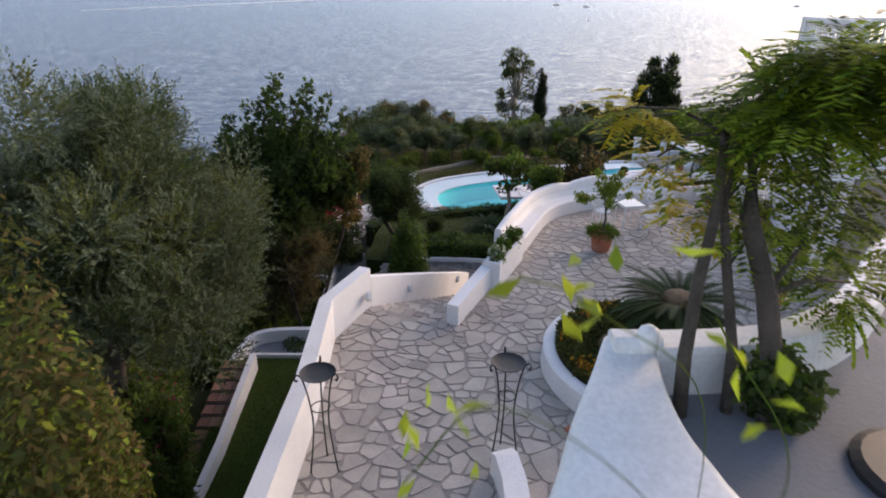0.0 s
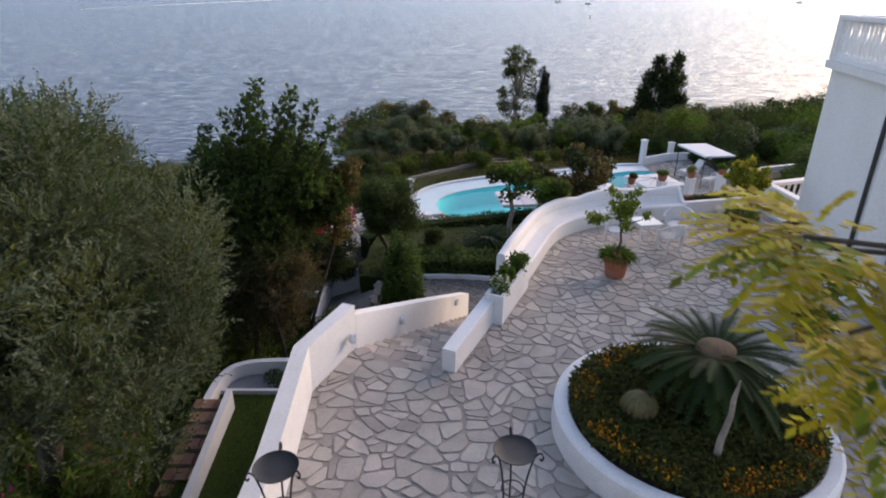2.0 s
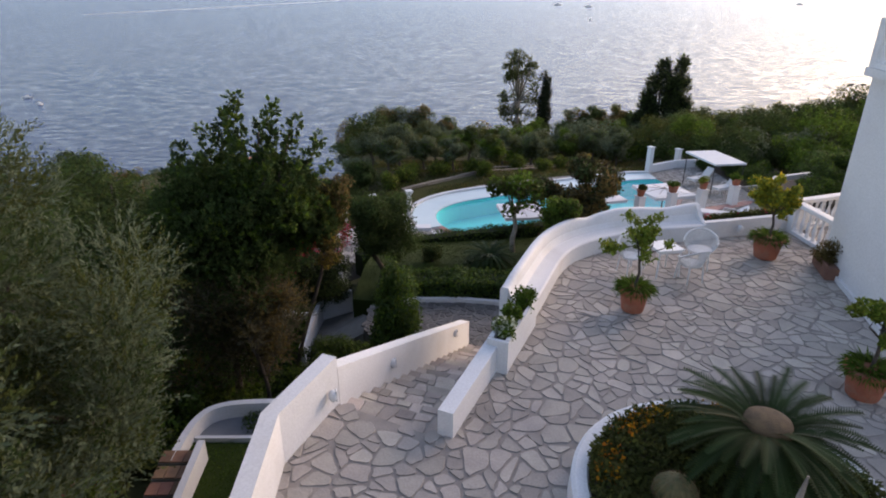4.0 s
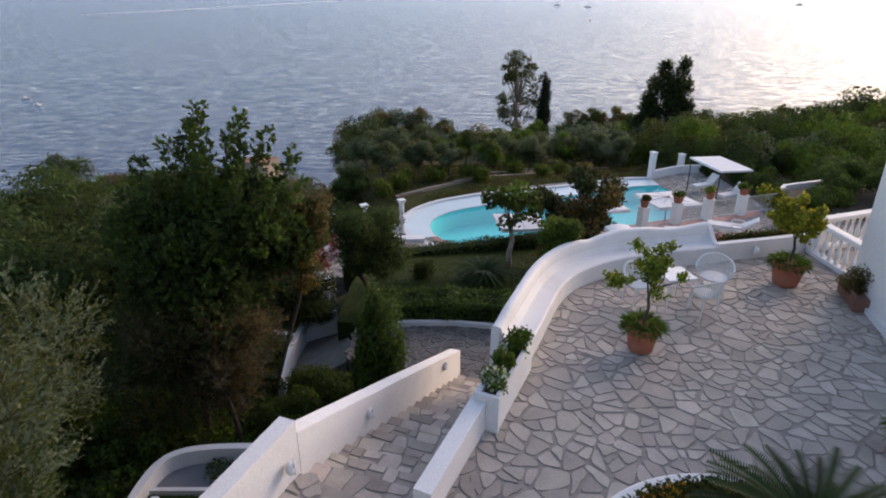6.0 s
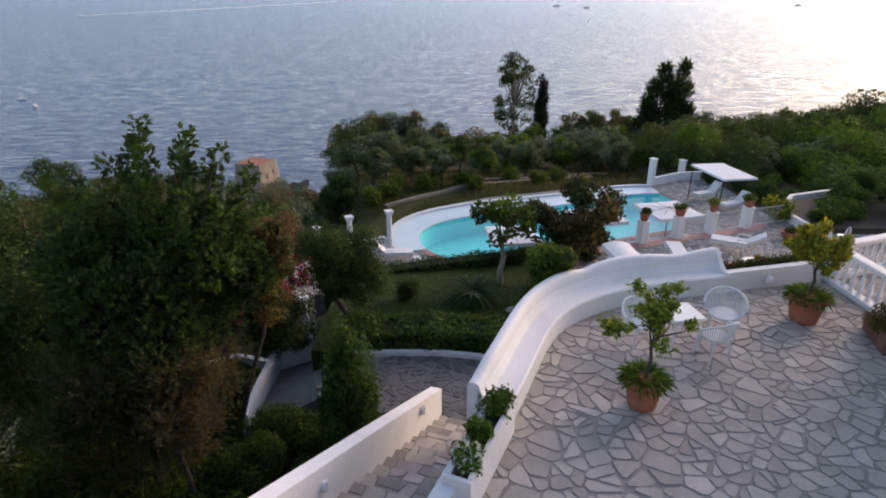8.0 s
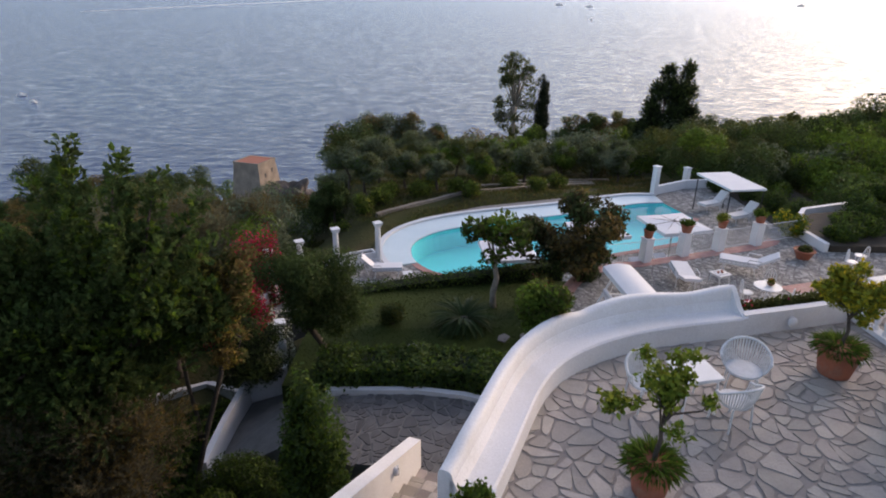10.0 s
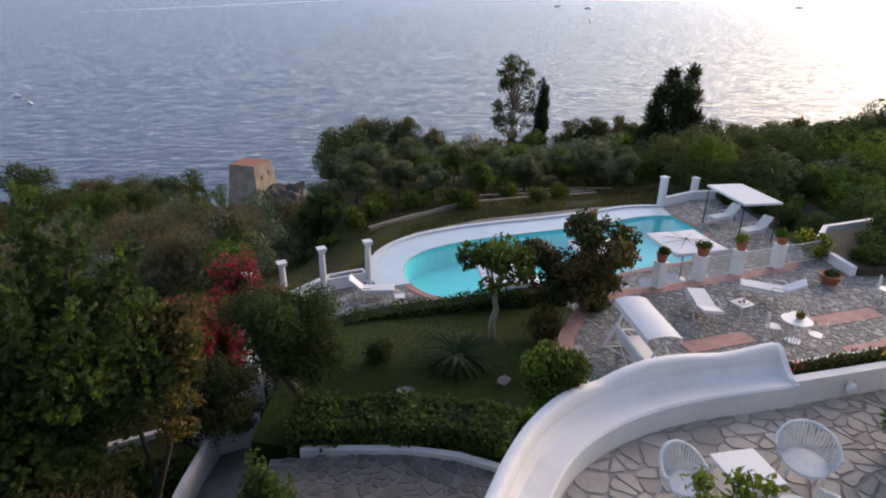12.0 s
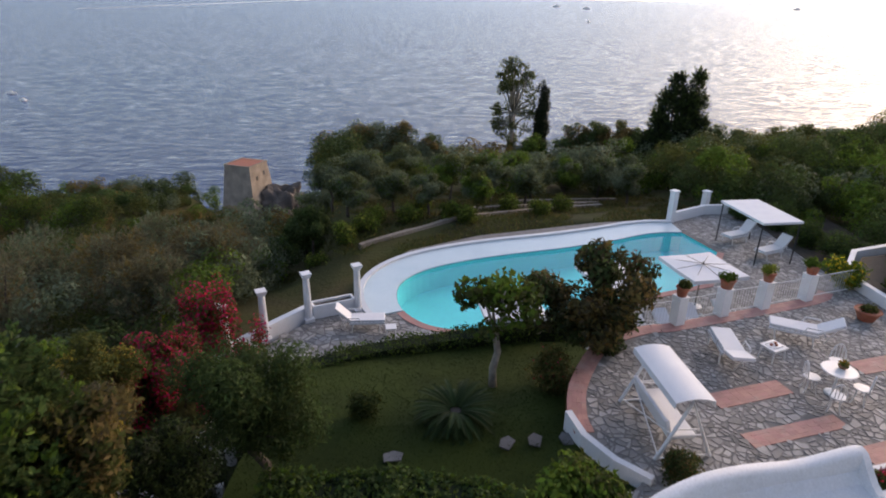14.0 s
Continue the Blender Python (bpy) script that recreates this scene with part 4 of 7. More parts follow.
def sconce(x, y, z, rz):
    t = thing("wall_lamp", x, y, z, rz, label="small white oval lamp on the parapet", category="wall lamp", group="parapet lamps")
    part("back_plate", box(-0.05, -0.012, -0.09, 0.05, 0.012, 0.09), PAINTED, t, bevel=0.008)
    bm = bmesh.new()
    bmesh.ops.create_uvsphere(bm, u_segments=14, v_segments=10, radius=1, matrix=Matrix.LocRotScale((0, -0.05, -0.01), None, (0.085, 0.065, 0.10)))
    part("shade", bm, PAINTED, t, smooth=True)
    return t


def cycad(x, y, z, n, length, trunk_h, label, cone=True):
    t = thing("cycad", x, y, z, label=label, category="cycad")
    part("trunk", lathe([(0.20, -0.05), (0.22, 0.2 * trunk_h), (0.19, trunk_h * 0.9), (0.12, trunk_h), (0.001, trunk_h + 0.02)], 14), BARK, t)
    if cone:
        bm = lathe([(0.001, trunk_h - 0.03), (0.25, trunk_h), (0.29, trunk_h + 0.08), (0.25, trunk_h + 0.18), (0.13, trunk_h + 0.24), (0.001, trunk_h + 0.25)], 20)
        part("cone", bm, SAND, t, "flat brown woolly cone", smooth=True)
    for k in range(n):
        a = 2.399963 * k
        up = 0.95 - 1.0 * k / n
        f = part("frond", frond_mesh(length * (0.85 + 0.25 * rng.random()), up + 0.1 * rng.normal()), None, t)
        f.location = (0.10 * math.cos(a), 0.10 * math.sin(a), trunk_h)
        f.rotation_euler = (0, 0, a)
    return t


def frond_mesh(L, up):
    """An arching feather leaf along +x."""
    n = 36
    spine = []
    for i in range(n + 1):
        s = i / n
        spine.append(np.array([L * s * math.cos(up * (1 - 0.75 * s)), 0, L * (math.sin(up) * s * 0.9 - 0.62 * s * s * (1.05 - 0.45 * up))]))
    V = [tuple(p) for p in spine]
    F = []
    for i in range(2, n):
        w = L * 0.115 * math.sin(math.pi * min(1, 0.12 + 0.86 * i / n)) ** 0.5
        p, d = spine[i], spine[i + 1] - spine[i - 1]
        d = d / np.linalg.norm(d)
        for s in (-1, 1):
            tip = p + np.array([0, s * w, 0]) + d * w * 0.75 + np.array([0, 0, w * 0.3])
            k = len(V)
            V.append(tuple(tip))
            F.append((i, i + 1, k) if s > 0 else (i + 1, i, k))
    return mesh_from("frond", V, F, L_CYCAD)

# ================= upper terrace =================
pool()

# roof balustrade and cornice of the house
part("cornice", slab([(x - 9.75, y - 16.25) for x, y in ((9.32, 16.41), (8.35, 12.45), (20, 11.85), (20, 19.15))], 4.35, 4.52), HOUSE, house, bevel=0.02)
roof_run = thing("balustrade", 9.60, 16.22, 4.52, math.degrees(math.atan2(-3.65, -0.9)), label="white balustrade round the roof terrace", category="balustrade", group="white balustrades")
balustrade((0, 0), (3.65, 0), 0, 0.98, "", roof_run)
roof_far = thing("balustrade", 9.62, 16.28, 4.52, 15, label="white balustrade round the roof terrace", category="balustrade", group="white balustrades")
balustrade((0, 0), (6, 0), 0, 0.98, "", roof_far)
part("downpipe", tube([(-1.2, -3.45, 0), (-1.2, -3.45, 4.3)], 0.04, 10), IRON, house, "dark downpipe")
part("door_frame", box(-0.55, -3.78, 0, 0.75, -3.62, 2.3), WOOD, house, "dark wooden doorway", bevel=0.01)
part("base_course", slab([(x - 9.75, y - 16.25) for x, y in ((9.40, 16.34), (8.49, 12.55), (20, 11.9), (20, 12.3), (9.2, 12.9), (9.7, 16.2))], 0.0, 0.12), HOUSE, house)

balustrade((9.95, 18.35), (10.08, 16.35), 0, 0.88, "white turned balustrade at the terrace edge")
balustrade((10.15, 18.55), (13.4, 19.8), 0, 0.88, "white turned balustrade beside the steps")

# planter between low wall and bench
pl = thing("planter", 1.62, 11.55, 0, math.degrees(math.atan2(1.62, 0.68)), label="white masonry planter with white flowers and small bushes", category="planter")
part("trough", sweep([(0, 0), (1.75, 0)], lambda i: [(-0.02, -0.02), (-0.02, 0.62), (0.04, 0.62), (0.04, 0.50), (0.26, 0.50), (0.26, 0.62), (0.34, 0.62), (0.34, -3)]), WHITE, pl, bevel=0.012)
part("end_wall", box(-0.06, -0.03, -0.02, 0.005, 0.35, 0.61), WHITE, pl, bevel=0.01)
part("soil", box(0.0, 0.05, 0.45, 1.74, 0.25, 0.55), SOIL, pl)
for k, (u, s, mix) in enumerate(((0.28, 0.24, 1), (0.75, 0.22, 0), (1.35, 0.25, 0))):
    px, py = 1.62 + 0.387 * u - 0.92 * 0.15, 11.55 + 0.922 * u + 0.387 * 0.15
    shrub("flowering_plant" if mix else "small_bush", px, py, 0.5, s, s, 0.42 + 0.1 * (k == 2), 900, 0.06, 0.04, [L_GREEN, L_WHITE], "leafy plant with white flowers in the planter" if mix else "small dark green bush in the planter", (0.85, 0.4) if mix else (1.0,), "plant")

# flower trough behind the low wall
tr = thing("flower_trough", 7.35, 17.9, 0, 15, label="long white trough with low plants behind the wall", category="planter")
part("back_lip", box(0.05, 0.38, -3.2, 2.8, 0.46, 0.42), WHITE, tr, bevel=0.015)
part("soil", box(0.05, 0.03, 0.2, 2.8, 0.37, 0.36), SOIL, tr)
lv = Leaves()
lv.crown([(u, 0.22, 0.42, 0.22, 0.14, 0.1 + 0.06 * rng.random()) for u in np.linspace(0.15, 2.7, 16)], 3500, 0.07, 0.035)
lv.crown([(u, 0.2, 0.5, 0.1, 0.1, 0.1) for u in (0.15, 0.3, 1.2, 2.0)], 40, 0.05, 0.04, 1)
part("foliage", lv.mesh("foliage", [L_SHRUB, L_RED]), None, tr)

for sx, sy, sz, rz in ((-1.07, 10.38, 0.36, 158), (-0.42, 12.62, -0.55, 162), (0.78, 16.25, -2.05, 162)):
    sconce(sx + 0.05, sy, sz, rz - 90 - 162 + 20)
sconce(8.35, 18.02, 0.22, 15)

lemon_pot(4.36, 13.82, 0.31, 0.52, 0.98, 0.78, 1000, [L_LEMON, L_GREEN], "young lemon tree in a red terracotta pot", (0.95, 0.2))
lemon_pot(8.38, 16.6, 0.36, 0.55, 1.0, 0.72, 3600, [L_YELLOW, L_LEMON], "bushy yellow-green citrus tree in a red terracotta pot", (0.45, 0.65))
lemon_pot(7.24, 11.05, 0.34, 0.52, 0.95, 0.60, 1500, [L_LEMON, L_GREEN], "small lemon tree in a red terracotta pot", (0.8, 0.3))
rp = thing("terracotta_trough", 9.42, 15.75, 0, 75, label="rectangular terracotta trough with a brown-green bush", category="planter")
part("box", sweep([(-0.5, 0), (0.5, 0)], lambda i: [(-0.2, 0), (-0.23, 0.34), (-0.2, 0.36), (-0.17, 0.28), (0.17, 0.28), (0.2, 0.36), (0.23, 0.34), (0.2, 0)]), CLAY, rp)
lv = Leaves()
lv.crown(lobe_cloud(12, 0.5, 0.5, 0.3, 0.4), 2200, 0.06, 0.03, 0)
part("foliage", lv.mesh("foliage", [L_BROWN]), None, rp)

# round flower bed
BED = (4.05, 8.5, 1.9)
bed = thing("flower_bed", BED[0], BED[1], 0, label="round white-walled bed of green and orange ground cover", category="flower bed")
part("wall", lathe([(1.68, -0.02), (1.68, 0.34), (1.71, 0.38), (1.85, 0.38), (1.9, 0.34), (1.92, -0.02)], 72), WHITE, bed)
part("soil", lathe([(0.001, 0.34), (0.9, 0.32), (1.69, 0.26), (1.69, 0.1), (0.001, 0.1)], 48), SOIL, bed)
lv = Leaves()
m = 26000
a, rr = rng.random(m) * 2 * math.pi, 1.68 * np.sqrt(rng.random(m))
hump = 0.10 + 0.10 * np.array([noise.noise(Vector((x * 2.2, y * 2.2, 3))) for x, y in zip(rr * np.cos(a), rr * np.sin(a))])
pts = np.stack([rr * np.cos(a), rr * np.sin(a), 0.33 + hump + 0.10 * rng.random(m)], 1)
lv.add(pts, np.tile((0, 0, 1.0), (m, 1)), 0.07, 0.035, 0, 0.7)
part("ground_cover", lv.mesh("ground_cover", [L_SHRUB]), None, bed)
lv = Leaves()
m = 2600
a = rng.random(m) * 2 * math.pi
keep = np.array([noise.noise(Vector((math.cos(t) * 2.5, math.sin(t) * 2.5, 9))) > -0.12 for t in a])
a = a[keep]
rr = 1.62 - 0.32 * rng.random(len(a)) ** 1.3
pts = np.stack([rr * np.cos(a), rr * np.sin(a), 0.44 + 0.12 * rng.random(len(a))], 1)
lv.add(pts, np.tile((0, 0, 1.0), (len(a), 1)), 0.045, 0.04, 0, 0.8)
part("orange_bloom", lv.mesh("orange_bloom", [L_ORANGE]), None, bed, "small orange flowers along the rim")["kind"] = "stuff"
cycad(4.36, 8.75, 0.34, 84, 0.98, 0.80, "low cycad palm with a brown cone in the round bed")
cac = thing("barrel_cactus", 3.28, 8.4, 0.34, label="round golden barrel cactus", category="cactus")
bm = bmesh.new()
rings = []
for j in range(11):
    ph = math.pi * j / 10
    rings.append([bm.verts.new((0.24 * math.sin(ph) * (1 + 0.09 * math.cos(18 * t)) * math.cos(t), 0.24 * math.sin(ph) * (1 + 0.09 * math.cos(18 * t)) * math.sin(t), 0.2 - 0.22 * math.cos(ph))) for t in np.linspace(0, 2 * math.pi, 72, endpoint=False)])
for r1, r2 in zip(rings, rings[1:]):
    for k in range(72):
        bm.faces.new((r1[k], r1[(k + 1) % 72], r2[(k + 1) % 72], r2[k]))
part("body", bm, material("cactus_skin", (0.09, 0.09, 0.03), (0.17, 0.13, 0.05), 0.7, 12, 60, 0.3), cac, smooth=True)
lv = Leaves()
u = unit(900)
u[:, 2] = np.abs(u[:, 2]) * 0.8 + u[:, 2] * 0.2
lv.add(u * (0.245, 0.245, 0.215) + (0, 0, 0.2), u, 0.035, 0.006, 0, 0.4, True)
part("spines", lv.mesh("spines", [SAND]), None, cac)
st = thing("dead_stump", 4.0, 7.5, 0.3, label="leaning bleached wooden stump in the bed", category="stump")
part("stem", tube([(0, 0, -0.1), (0.03, 0.05, 0.4), (0.10, 0.08, 0.75), (0.10, 0.10, 1.0), (0.14, 0.12, 1.25)], [0.055, 0.045, 0.036, 0.032, 0.012], 9), PALE_BARK, st)
part("snag", tube([(0.07, 0.07, 0.6), (0.12, 0.12, 0.85)], [0.03, 0.01], 6), PALE_BARK, st)

candle_stand(1.31, 6.42, 95)
candle_stand(-1.08, 6.12, 215)

wicker_chair(6.50, 16.02, -25, 0.66)
wicker_chair(4.78, 15.62, 20, 0.54)
wicker_chair(6.0, 15.22, 200, 0.58)
low_table(5.52, 15.62, 0, 12, 0.62, 0.62, 0.68, "square white garden table on the terrace")

# Screed grey; on the balcony it also holds painted-in shade.
GREY_FLOOR = material("grey_screed_and_shade", (0.20, 0.21, 0.23), (0.16, 0.17, 0.19), 0.8, 1.5, 40, 0.15)
# balcony beside the start of the flight: white parapet, pier, grey floor
bc = thing("balcony", -0.02, -0.10, -0.06, label="raised white balcony with a thick curved parapet", category="balcony", kind="structure")
RIM = curve([(1.58, 2.64), (2.0, 2.68), (2.42, 2.80), (3.02, 3.22), (3.9, 4.2)], 30)
# Grey stands in for the shade on the floor and the parapet's inner face.
part("floor", slab([tuple(p) for p in RIM] + [(6, 4.2), (6, -3), (1.75, -3), (1.7, 1.6)], 3.2, 3.98), GREY_FLOOR, bc, "balcony floor with its shade painted in as grey")
part("support", slab([(1.9, 2.5), (2.6, 2.7), (3.6, 3.7), (6, 4.0), (6, -3), (1.9, -3)], -0.02, 3.2), WHITE, bc)
part("parapet", sweep([tuple(p) for p in RIM], lambda i: [(-0.04, 3.1), (-0.04, 4.22), (-0.02, 4.25), (0.15, 4.25), (0.17, 4.22), (0.17, 3.1)]), WHITE, bc)
left = curve([(1.335, 2.74), (1.25, 2.54), (1.10, 2.21), (1.0, 1.94), (0.90, 1.68), (0.74, 1.1), (0.6, 0.0)], 30)
right_edge = curve([(1.62, 2.74), (1.56, 2.46), (1.55, 2.14), (1.60, 1.91), (1.68, 1.70), (2.0, 1.1), (2.6, 0.0)], 30)
bm = bmesh.new()
rows = []
for i, (a, b) in enumerate(zip(left, right_edge)):
    s = i / 29
    zt = 4.25 - 0.12 * s
    row = []
    for u, dz in ((-0.10, -1.2), (-0.02, -0.10), (0.03, -0.02), (0.12, 0.0), (0.5, 0.0 if i < 2 else -0.015), (0.88, 0.0), (0.97, -0.03), (1.01, -0.12), (1.06, -1.2)):
        row.append(bm.verts.new((a[0] + (b[0] - a[0]) * u, a[1] + (b[1] - a[1]) * u, zt + dz)))
    rows.append(row)
for r1, r2 in zip(rows, rows[1:]):
    for k in range(8):
        bm.faces.new((r1[k], r1[k + 1], r2[k + 1], r2[k]))
bm.faces.new(rows[0])
bm.faces.new(rows[-1])
part("pier", bm, WHITE, bc, "broad white sloping pier head", smooth=True)
part("ridge", sweep([(1.36, 2.66), (1.60, 2.66)], lambda i: [(-0.06, 4.1), (-0.06, 4.27), (-0.03, 4.30), (0.05, 4.30), (0.08, 4.27), (0.08, 4.1)]), WHITE, bc)
part("knob", lathe([(0.055, 4.2), (0.058, 4.30), (0.048, 4.34), (0.022, 4.36), (0.001, 4.365)], 18, at=(1.53, 2.64, 0)), WHITE, bc, smooth=True)
part("dark_hatch", lathe([(0.001, 3.98), (0.30, 3.98), (0.30, 4.01), (0.26, 4.03), (0.001, 4.03)], 24, at=(2.58, 2.05, 0)), IRON, bc, "dark round cover on the floor")
for cx, cy in ((1.22, 1.98), (1.42, 2.0), (1.55, 2.05)):
    lf = Leaves()
    lf.add(np.array([(cx, cy, 4.06 + 0.01 * k) for k in range(9)]) + rng.normal(size=(9, 3)) * (0.025, 0.04, 0.004), np.tile((0, 1, 0.1), (9, 1)), 0.05, 0.03, 0, 0.8)
    lo = part("dry_leaves", lf.mesh("dry_leaves", [L_BROWN]), None, bc)
    lo["kind"] = "stuff"
wall_run("wall_low_end", [(1.58, 3.0, -0.02, 0.36), (1.52, 5.6, -0.02, 0.38), (1.45, 6.02, -0.02, 0.40), (1.40, 6.17, -0.02, 0.34)], 0.30, "low rounded white wall end on the paving", bevel=0.05)
ct = thing("loose_tile", 2.42, 6.95, 0, 30, label="broken terracotta tile lying beside the bed", category="tile")
part("slab", box(-0.14, -0.1, 0, 0.14, 0.1, 0.03), TERRACOTTA, ct, bevel=0.006)

# ================= stairs =================
stairs = thing("stairs", 0, 0, 0, label="broad stone-paved steps descending between white parapets", category="stairs", kind="structure")
P0, D = np.array((-1.16, 10.72)), np.array((2.25, 6.78)) / 7.143
N = np.array((D[1], -D[0]))
for k in range(17):
    z = -0.182 * (k + 1)
    s0 = 0.418 * k
    wd = 2.05 + 0.03 * k
    o = P0 + D * s0
    stp = part("step", slab([tuple(o - N * 0.02 + D * -0.05), tuple(o + N * wd - D * (0.05 + 1.35 * (k == 0) + 0.5 * (k == 1))), tuple(o + N * wd + D * 0.40), tuple(o - N * 0.02 + D * 0.40)], z - 0.6, z - 0.02), MORTAR, stairs)
    marks = np.cumsum(0.6 + 0.9 * rng.random(7))
    cuts = np.r_[0, marks / marks[-1]] * wd
    skew_of = np.r_[0, 0.07 * rng.normal(size=6), 0]
    for j in range(7):
        back = -1.2 if (k == 0 and cuts[j + 1] > wd * 0.7) else -0.03
        mid = 0.14 + 0.13 * rng.random() if rng.random() < 0.55 else None
        for lo_, hi_ in ([(back, 0.40)] if mid is None else [(back, mid - 0.012), (mid + 0.012, 0.40)]):
            quad = []
            for e, q in ((j, lo_), (j + 1, lo_), (j + 1, hi_), (j, hi_)):
                side = 0.012 if e == j else -0.012
                quad.append(o + N * (cuts[e] + side + skew_of[e] * (q / 0.4)) + D * (q + 0.02 * rng.normal() * (0 < q < 0.39)))
            pl4 = []
            for i in range(4):
                u, v, w = quad[i - 1], quad[i], quad[(i + 1) % 4]
                pl4 += [v + (u - v) * (0.06 + 0.12 * rng.random()), v + (w - v) * (0.06 + 0.12 * rng.random())]
            c = np.mean(pl4, axis=0)
            v, f = stone_geometry(pl4, c, 0.010 * rng.random())
            so = part("tread_stone", mesh_from("tread_stone", v, f, STEP_STONE), None, stp)
            so.location = (c[0], c[1], z - 0.012)

# ================= lower garden =================
LAWN = [(-2.6, 20.5), (-0.5, 20.2), (2.8, 20.0), (4.6, 20.5), (6.0, 21.8), (5.0, 23.0), (4.9, 24.2), (5.3, 26.4), (6.6, 28.4), (6.4, 29.6), (4.0, 29.4), (1.4, 28.8), (-1.0, 27.9), (-2.6, 26.2)]


def lawn_z(y):
    return -3.34 - 0.19 * max(0.0, y - 23.0)


def build_lawn():
    bm = bmesh.new()
    ring = []
    for (ax, ay), (bx, by) in zip(LAWN, LAWN[1:] + LAWN[:1]):
        ring += [(ax + (bx - ax) * k / 4, ay + (by - ay) * k / 4) for k in range(4)]
    top = [bm.verts.new((x, y, lawn_z(y))) for x, y in ring]
    low = [bm.verts.new((x, y, -7)) for x, y in ring]
    bm.faces.new(top)
    bmesh.ops.triangulate(bm, faces=bm.faces[:])
    n = len(ring)
    for k in range(n):
        bm.faces.new((top[k], top[(k + 1) % n], low[(k + 1) % n], low[k]))
    tagged(part("lawn", bm, GRASS), "dark mown lawn in the lower garden", "lawn", kind="structure")


build_lawn()
lv = Leaves()
m = 50000
xy = np.stack([rng.uniform(-3, 6.6, m), rng.uniform(20, 29.6, m)], 1)
xy = xy[[inside(x, y, LAWN) for x, y in xy]]
lv.add(np.c_[xy, [lawn_z(y) - 0.01 for y in xy[:, 1]]], np.tile((0, 0, 1.0), (len(xy), 1)), 0.05, 0.012, 0, 0.5, True)
tagged(part("grass", lv.mesh("grass", [GRASS]), None), "short grass blades on the lawn", "grass", kind="stuff")
for x, y in ((0.75, 22.5), (3.33, 23.05), (4.0, 23.2), (4.75, 23.3)):
    ss = thing("stepping_stone", x, y, lawn_z(y) - 0.01, 20 * x, label="flat pale stepping stone in the lawn", category="stepping stone", group="stepping stones")
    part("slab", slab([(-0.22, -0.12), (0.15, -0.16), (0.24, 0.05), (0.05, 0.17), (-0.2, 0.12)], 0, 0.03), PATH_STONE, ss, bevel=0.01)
cycad(2.15, 24.0, -3.52, 84, 0.95, 0.3, "dark bushy cycad on the lawn", False)

hedge("hedge", [(-1.6, 20.55), (0.4, 20.7), (2.0, 20.65), (3.3, 20.2)], 1.1, 0.85, -3.36, 9000, [L_CAROB, L_GREEN], "clipped dark green hedge above the path", 0.11, (0.75, 0.25))
hedge("hedge", [(-3.3, 26.1), (-2.0, 27.2), (-0.7, 28.0), (1.4, 28.75), (3.3, 29.35), (6.3, 30.5)], 0.7, 0.85, -4.85, 10000, [L_DARK, L_GREEN], "low clipped hedge beside the pool deck", 0.09, (0.7, 0.3))
tagged(wall_run("wall_path", [(-1.3, 19.86, -4.2, -2.99), (-0.6, 19.9, -4.2, -3.0), (0.96, 19.95, -4.2, -3.0), (2.1, 19.78, -4.2, -3.0), (2.95, 19.45, -4.2, -3.0)], 0.16, "low pale kerb along the garden path", "kerb"))
wall_run("wall_bank", [(-3.70, 18.15, -6, -3.75), (-3.88, 20.0, -6, -3.95), (-3.95, 21.75, -6, -4.1), (-2.88, 21.85, -6, -3.7)], 0.16, "white plastered garden wall beside the path")
bm = bmesh.new()
low_side = ((-3.65, 18.3, -4.35), (-3.8, 19.4, -4.5), (-3.88, 20.5, -4.65), (-3.9, 21.65, -4.8))
high_side = ((-1.9, 18.1, -3.2), (-1.95, 19.3, -3.3), (-2.3, 20.5, -3.9), (-2.75, 21.75, -4.45))
rails = [[bm.verts.new((p[0], p[1], p[2] - d)) for p in side] for side, d in ((low_side, 0), (high_side, 0), (high_side, 1.6), (low_side, 1.6))]
for p, q in zip(rails, rails[1:] + rails[:1]):
    for k in range(3):
        bm.faces.new((p[k], q[k], q[k + 1], p[k + 1]))
for k in (0, 3):
    bm.faces.new([r[k] for r in rails])
bmesh.ops.recalc_face_normals(bm, faces=bm.faces[:])
tagged(part("pavement_ramp", bm, PALE_MORTAR), "dark paved ramp falling beside the garden wall", "path", kind="structure")
wall_run("wall_lower", [(-7.6, 22.6, -7, -5.5), (-6.0, 23.4, -7, -5.45), (-4.1, 22.1, -7, -4.9)], 0.18, "grey-white retaining wall among the trees")
wall_run("wall_low_curve", [(6.25, 21.72, -5, -2.95), (5.62, 22.25, -5, -2.95), (5.12, 23.0, -5, -2.95), (4.92, 23.8, -5, -2.95)], 0.16, "low curved white edge of the lower terrace")
wall_run("wall_garden_right", [(16.6, 29.6, -4, -2.75), (16.45, 31.8, -4, -2.75), (17.9, 33.7, -4, -2.7), (21, 34.9, -4, -2.7)], 0.2, "low white wall round a garden bed")
tagged(part("soil_bed", slab([(16.7, 29.6), (16.6, 31.7), (18, 33.5), (24, 35), (24, 29.6)], -5, -2.85), SOIL), "dark garden bed", "garden bed", kind="structure")

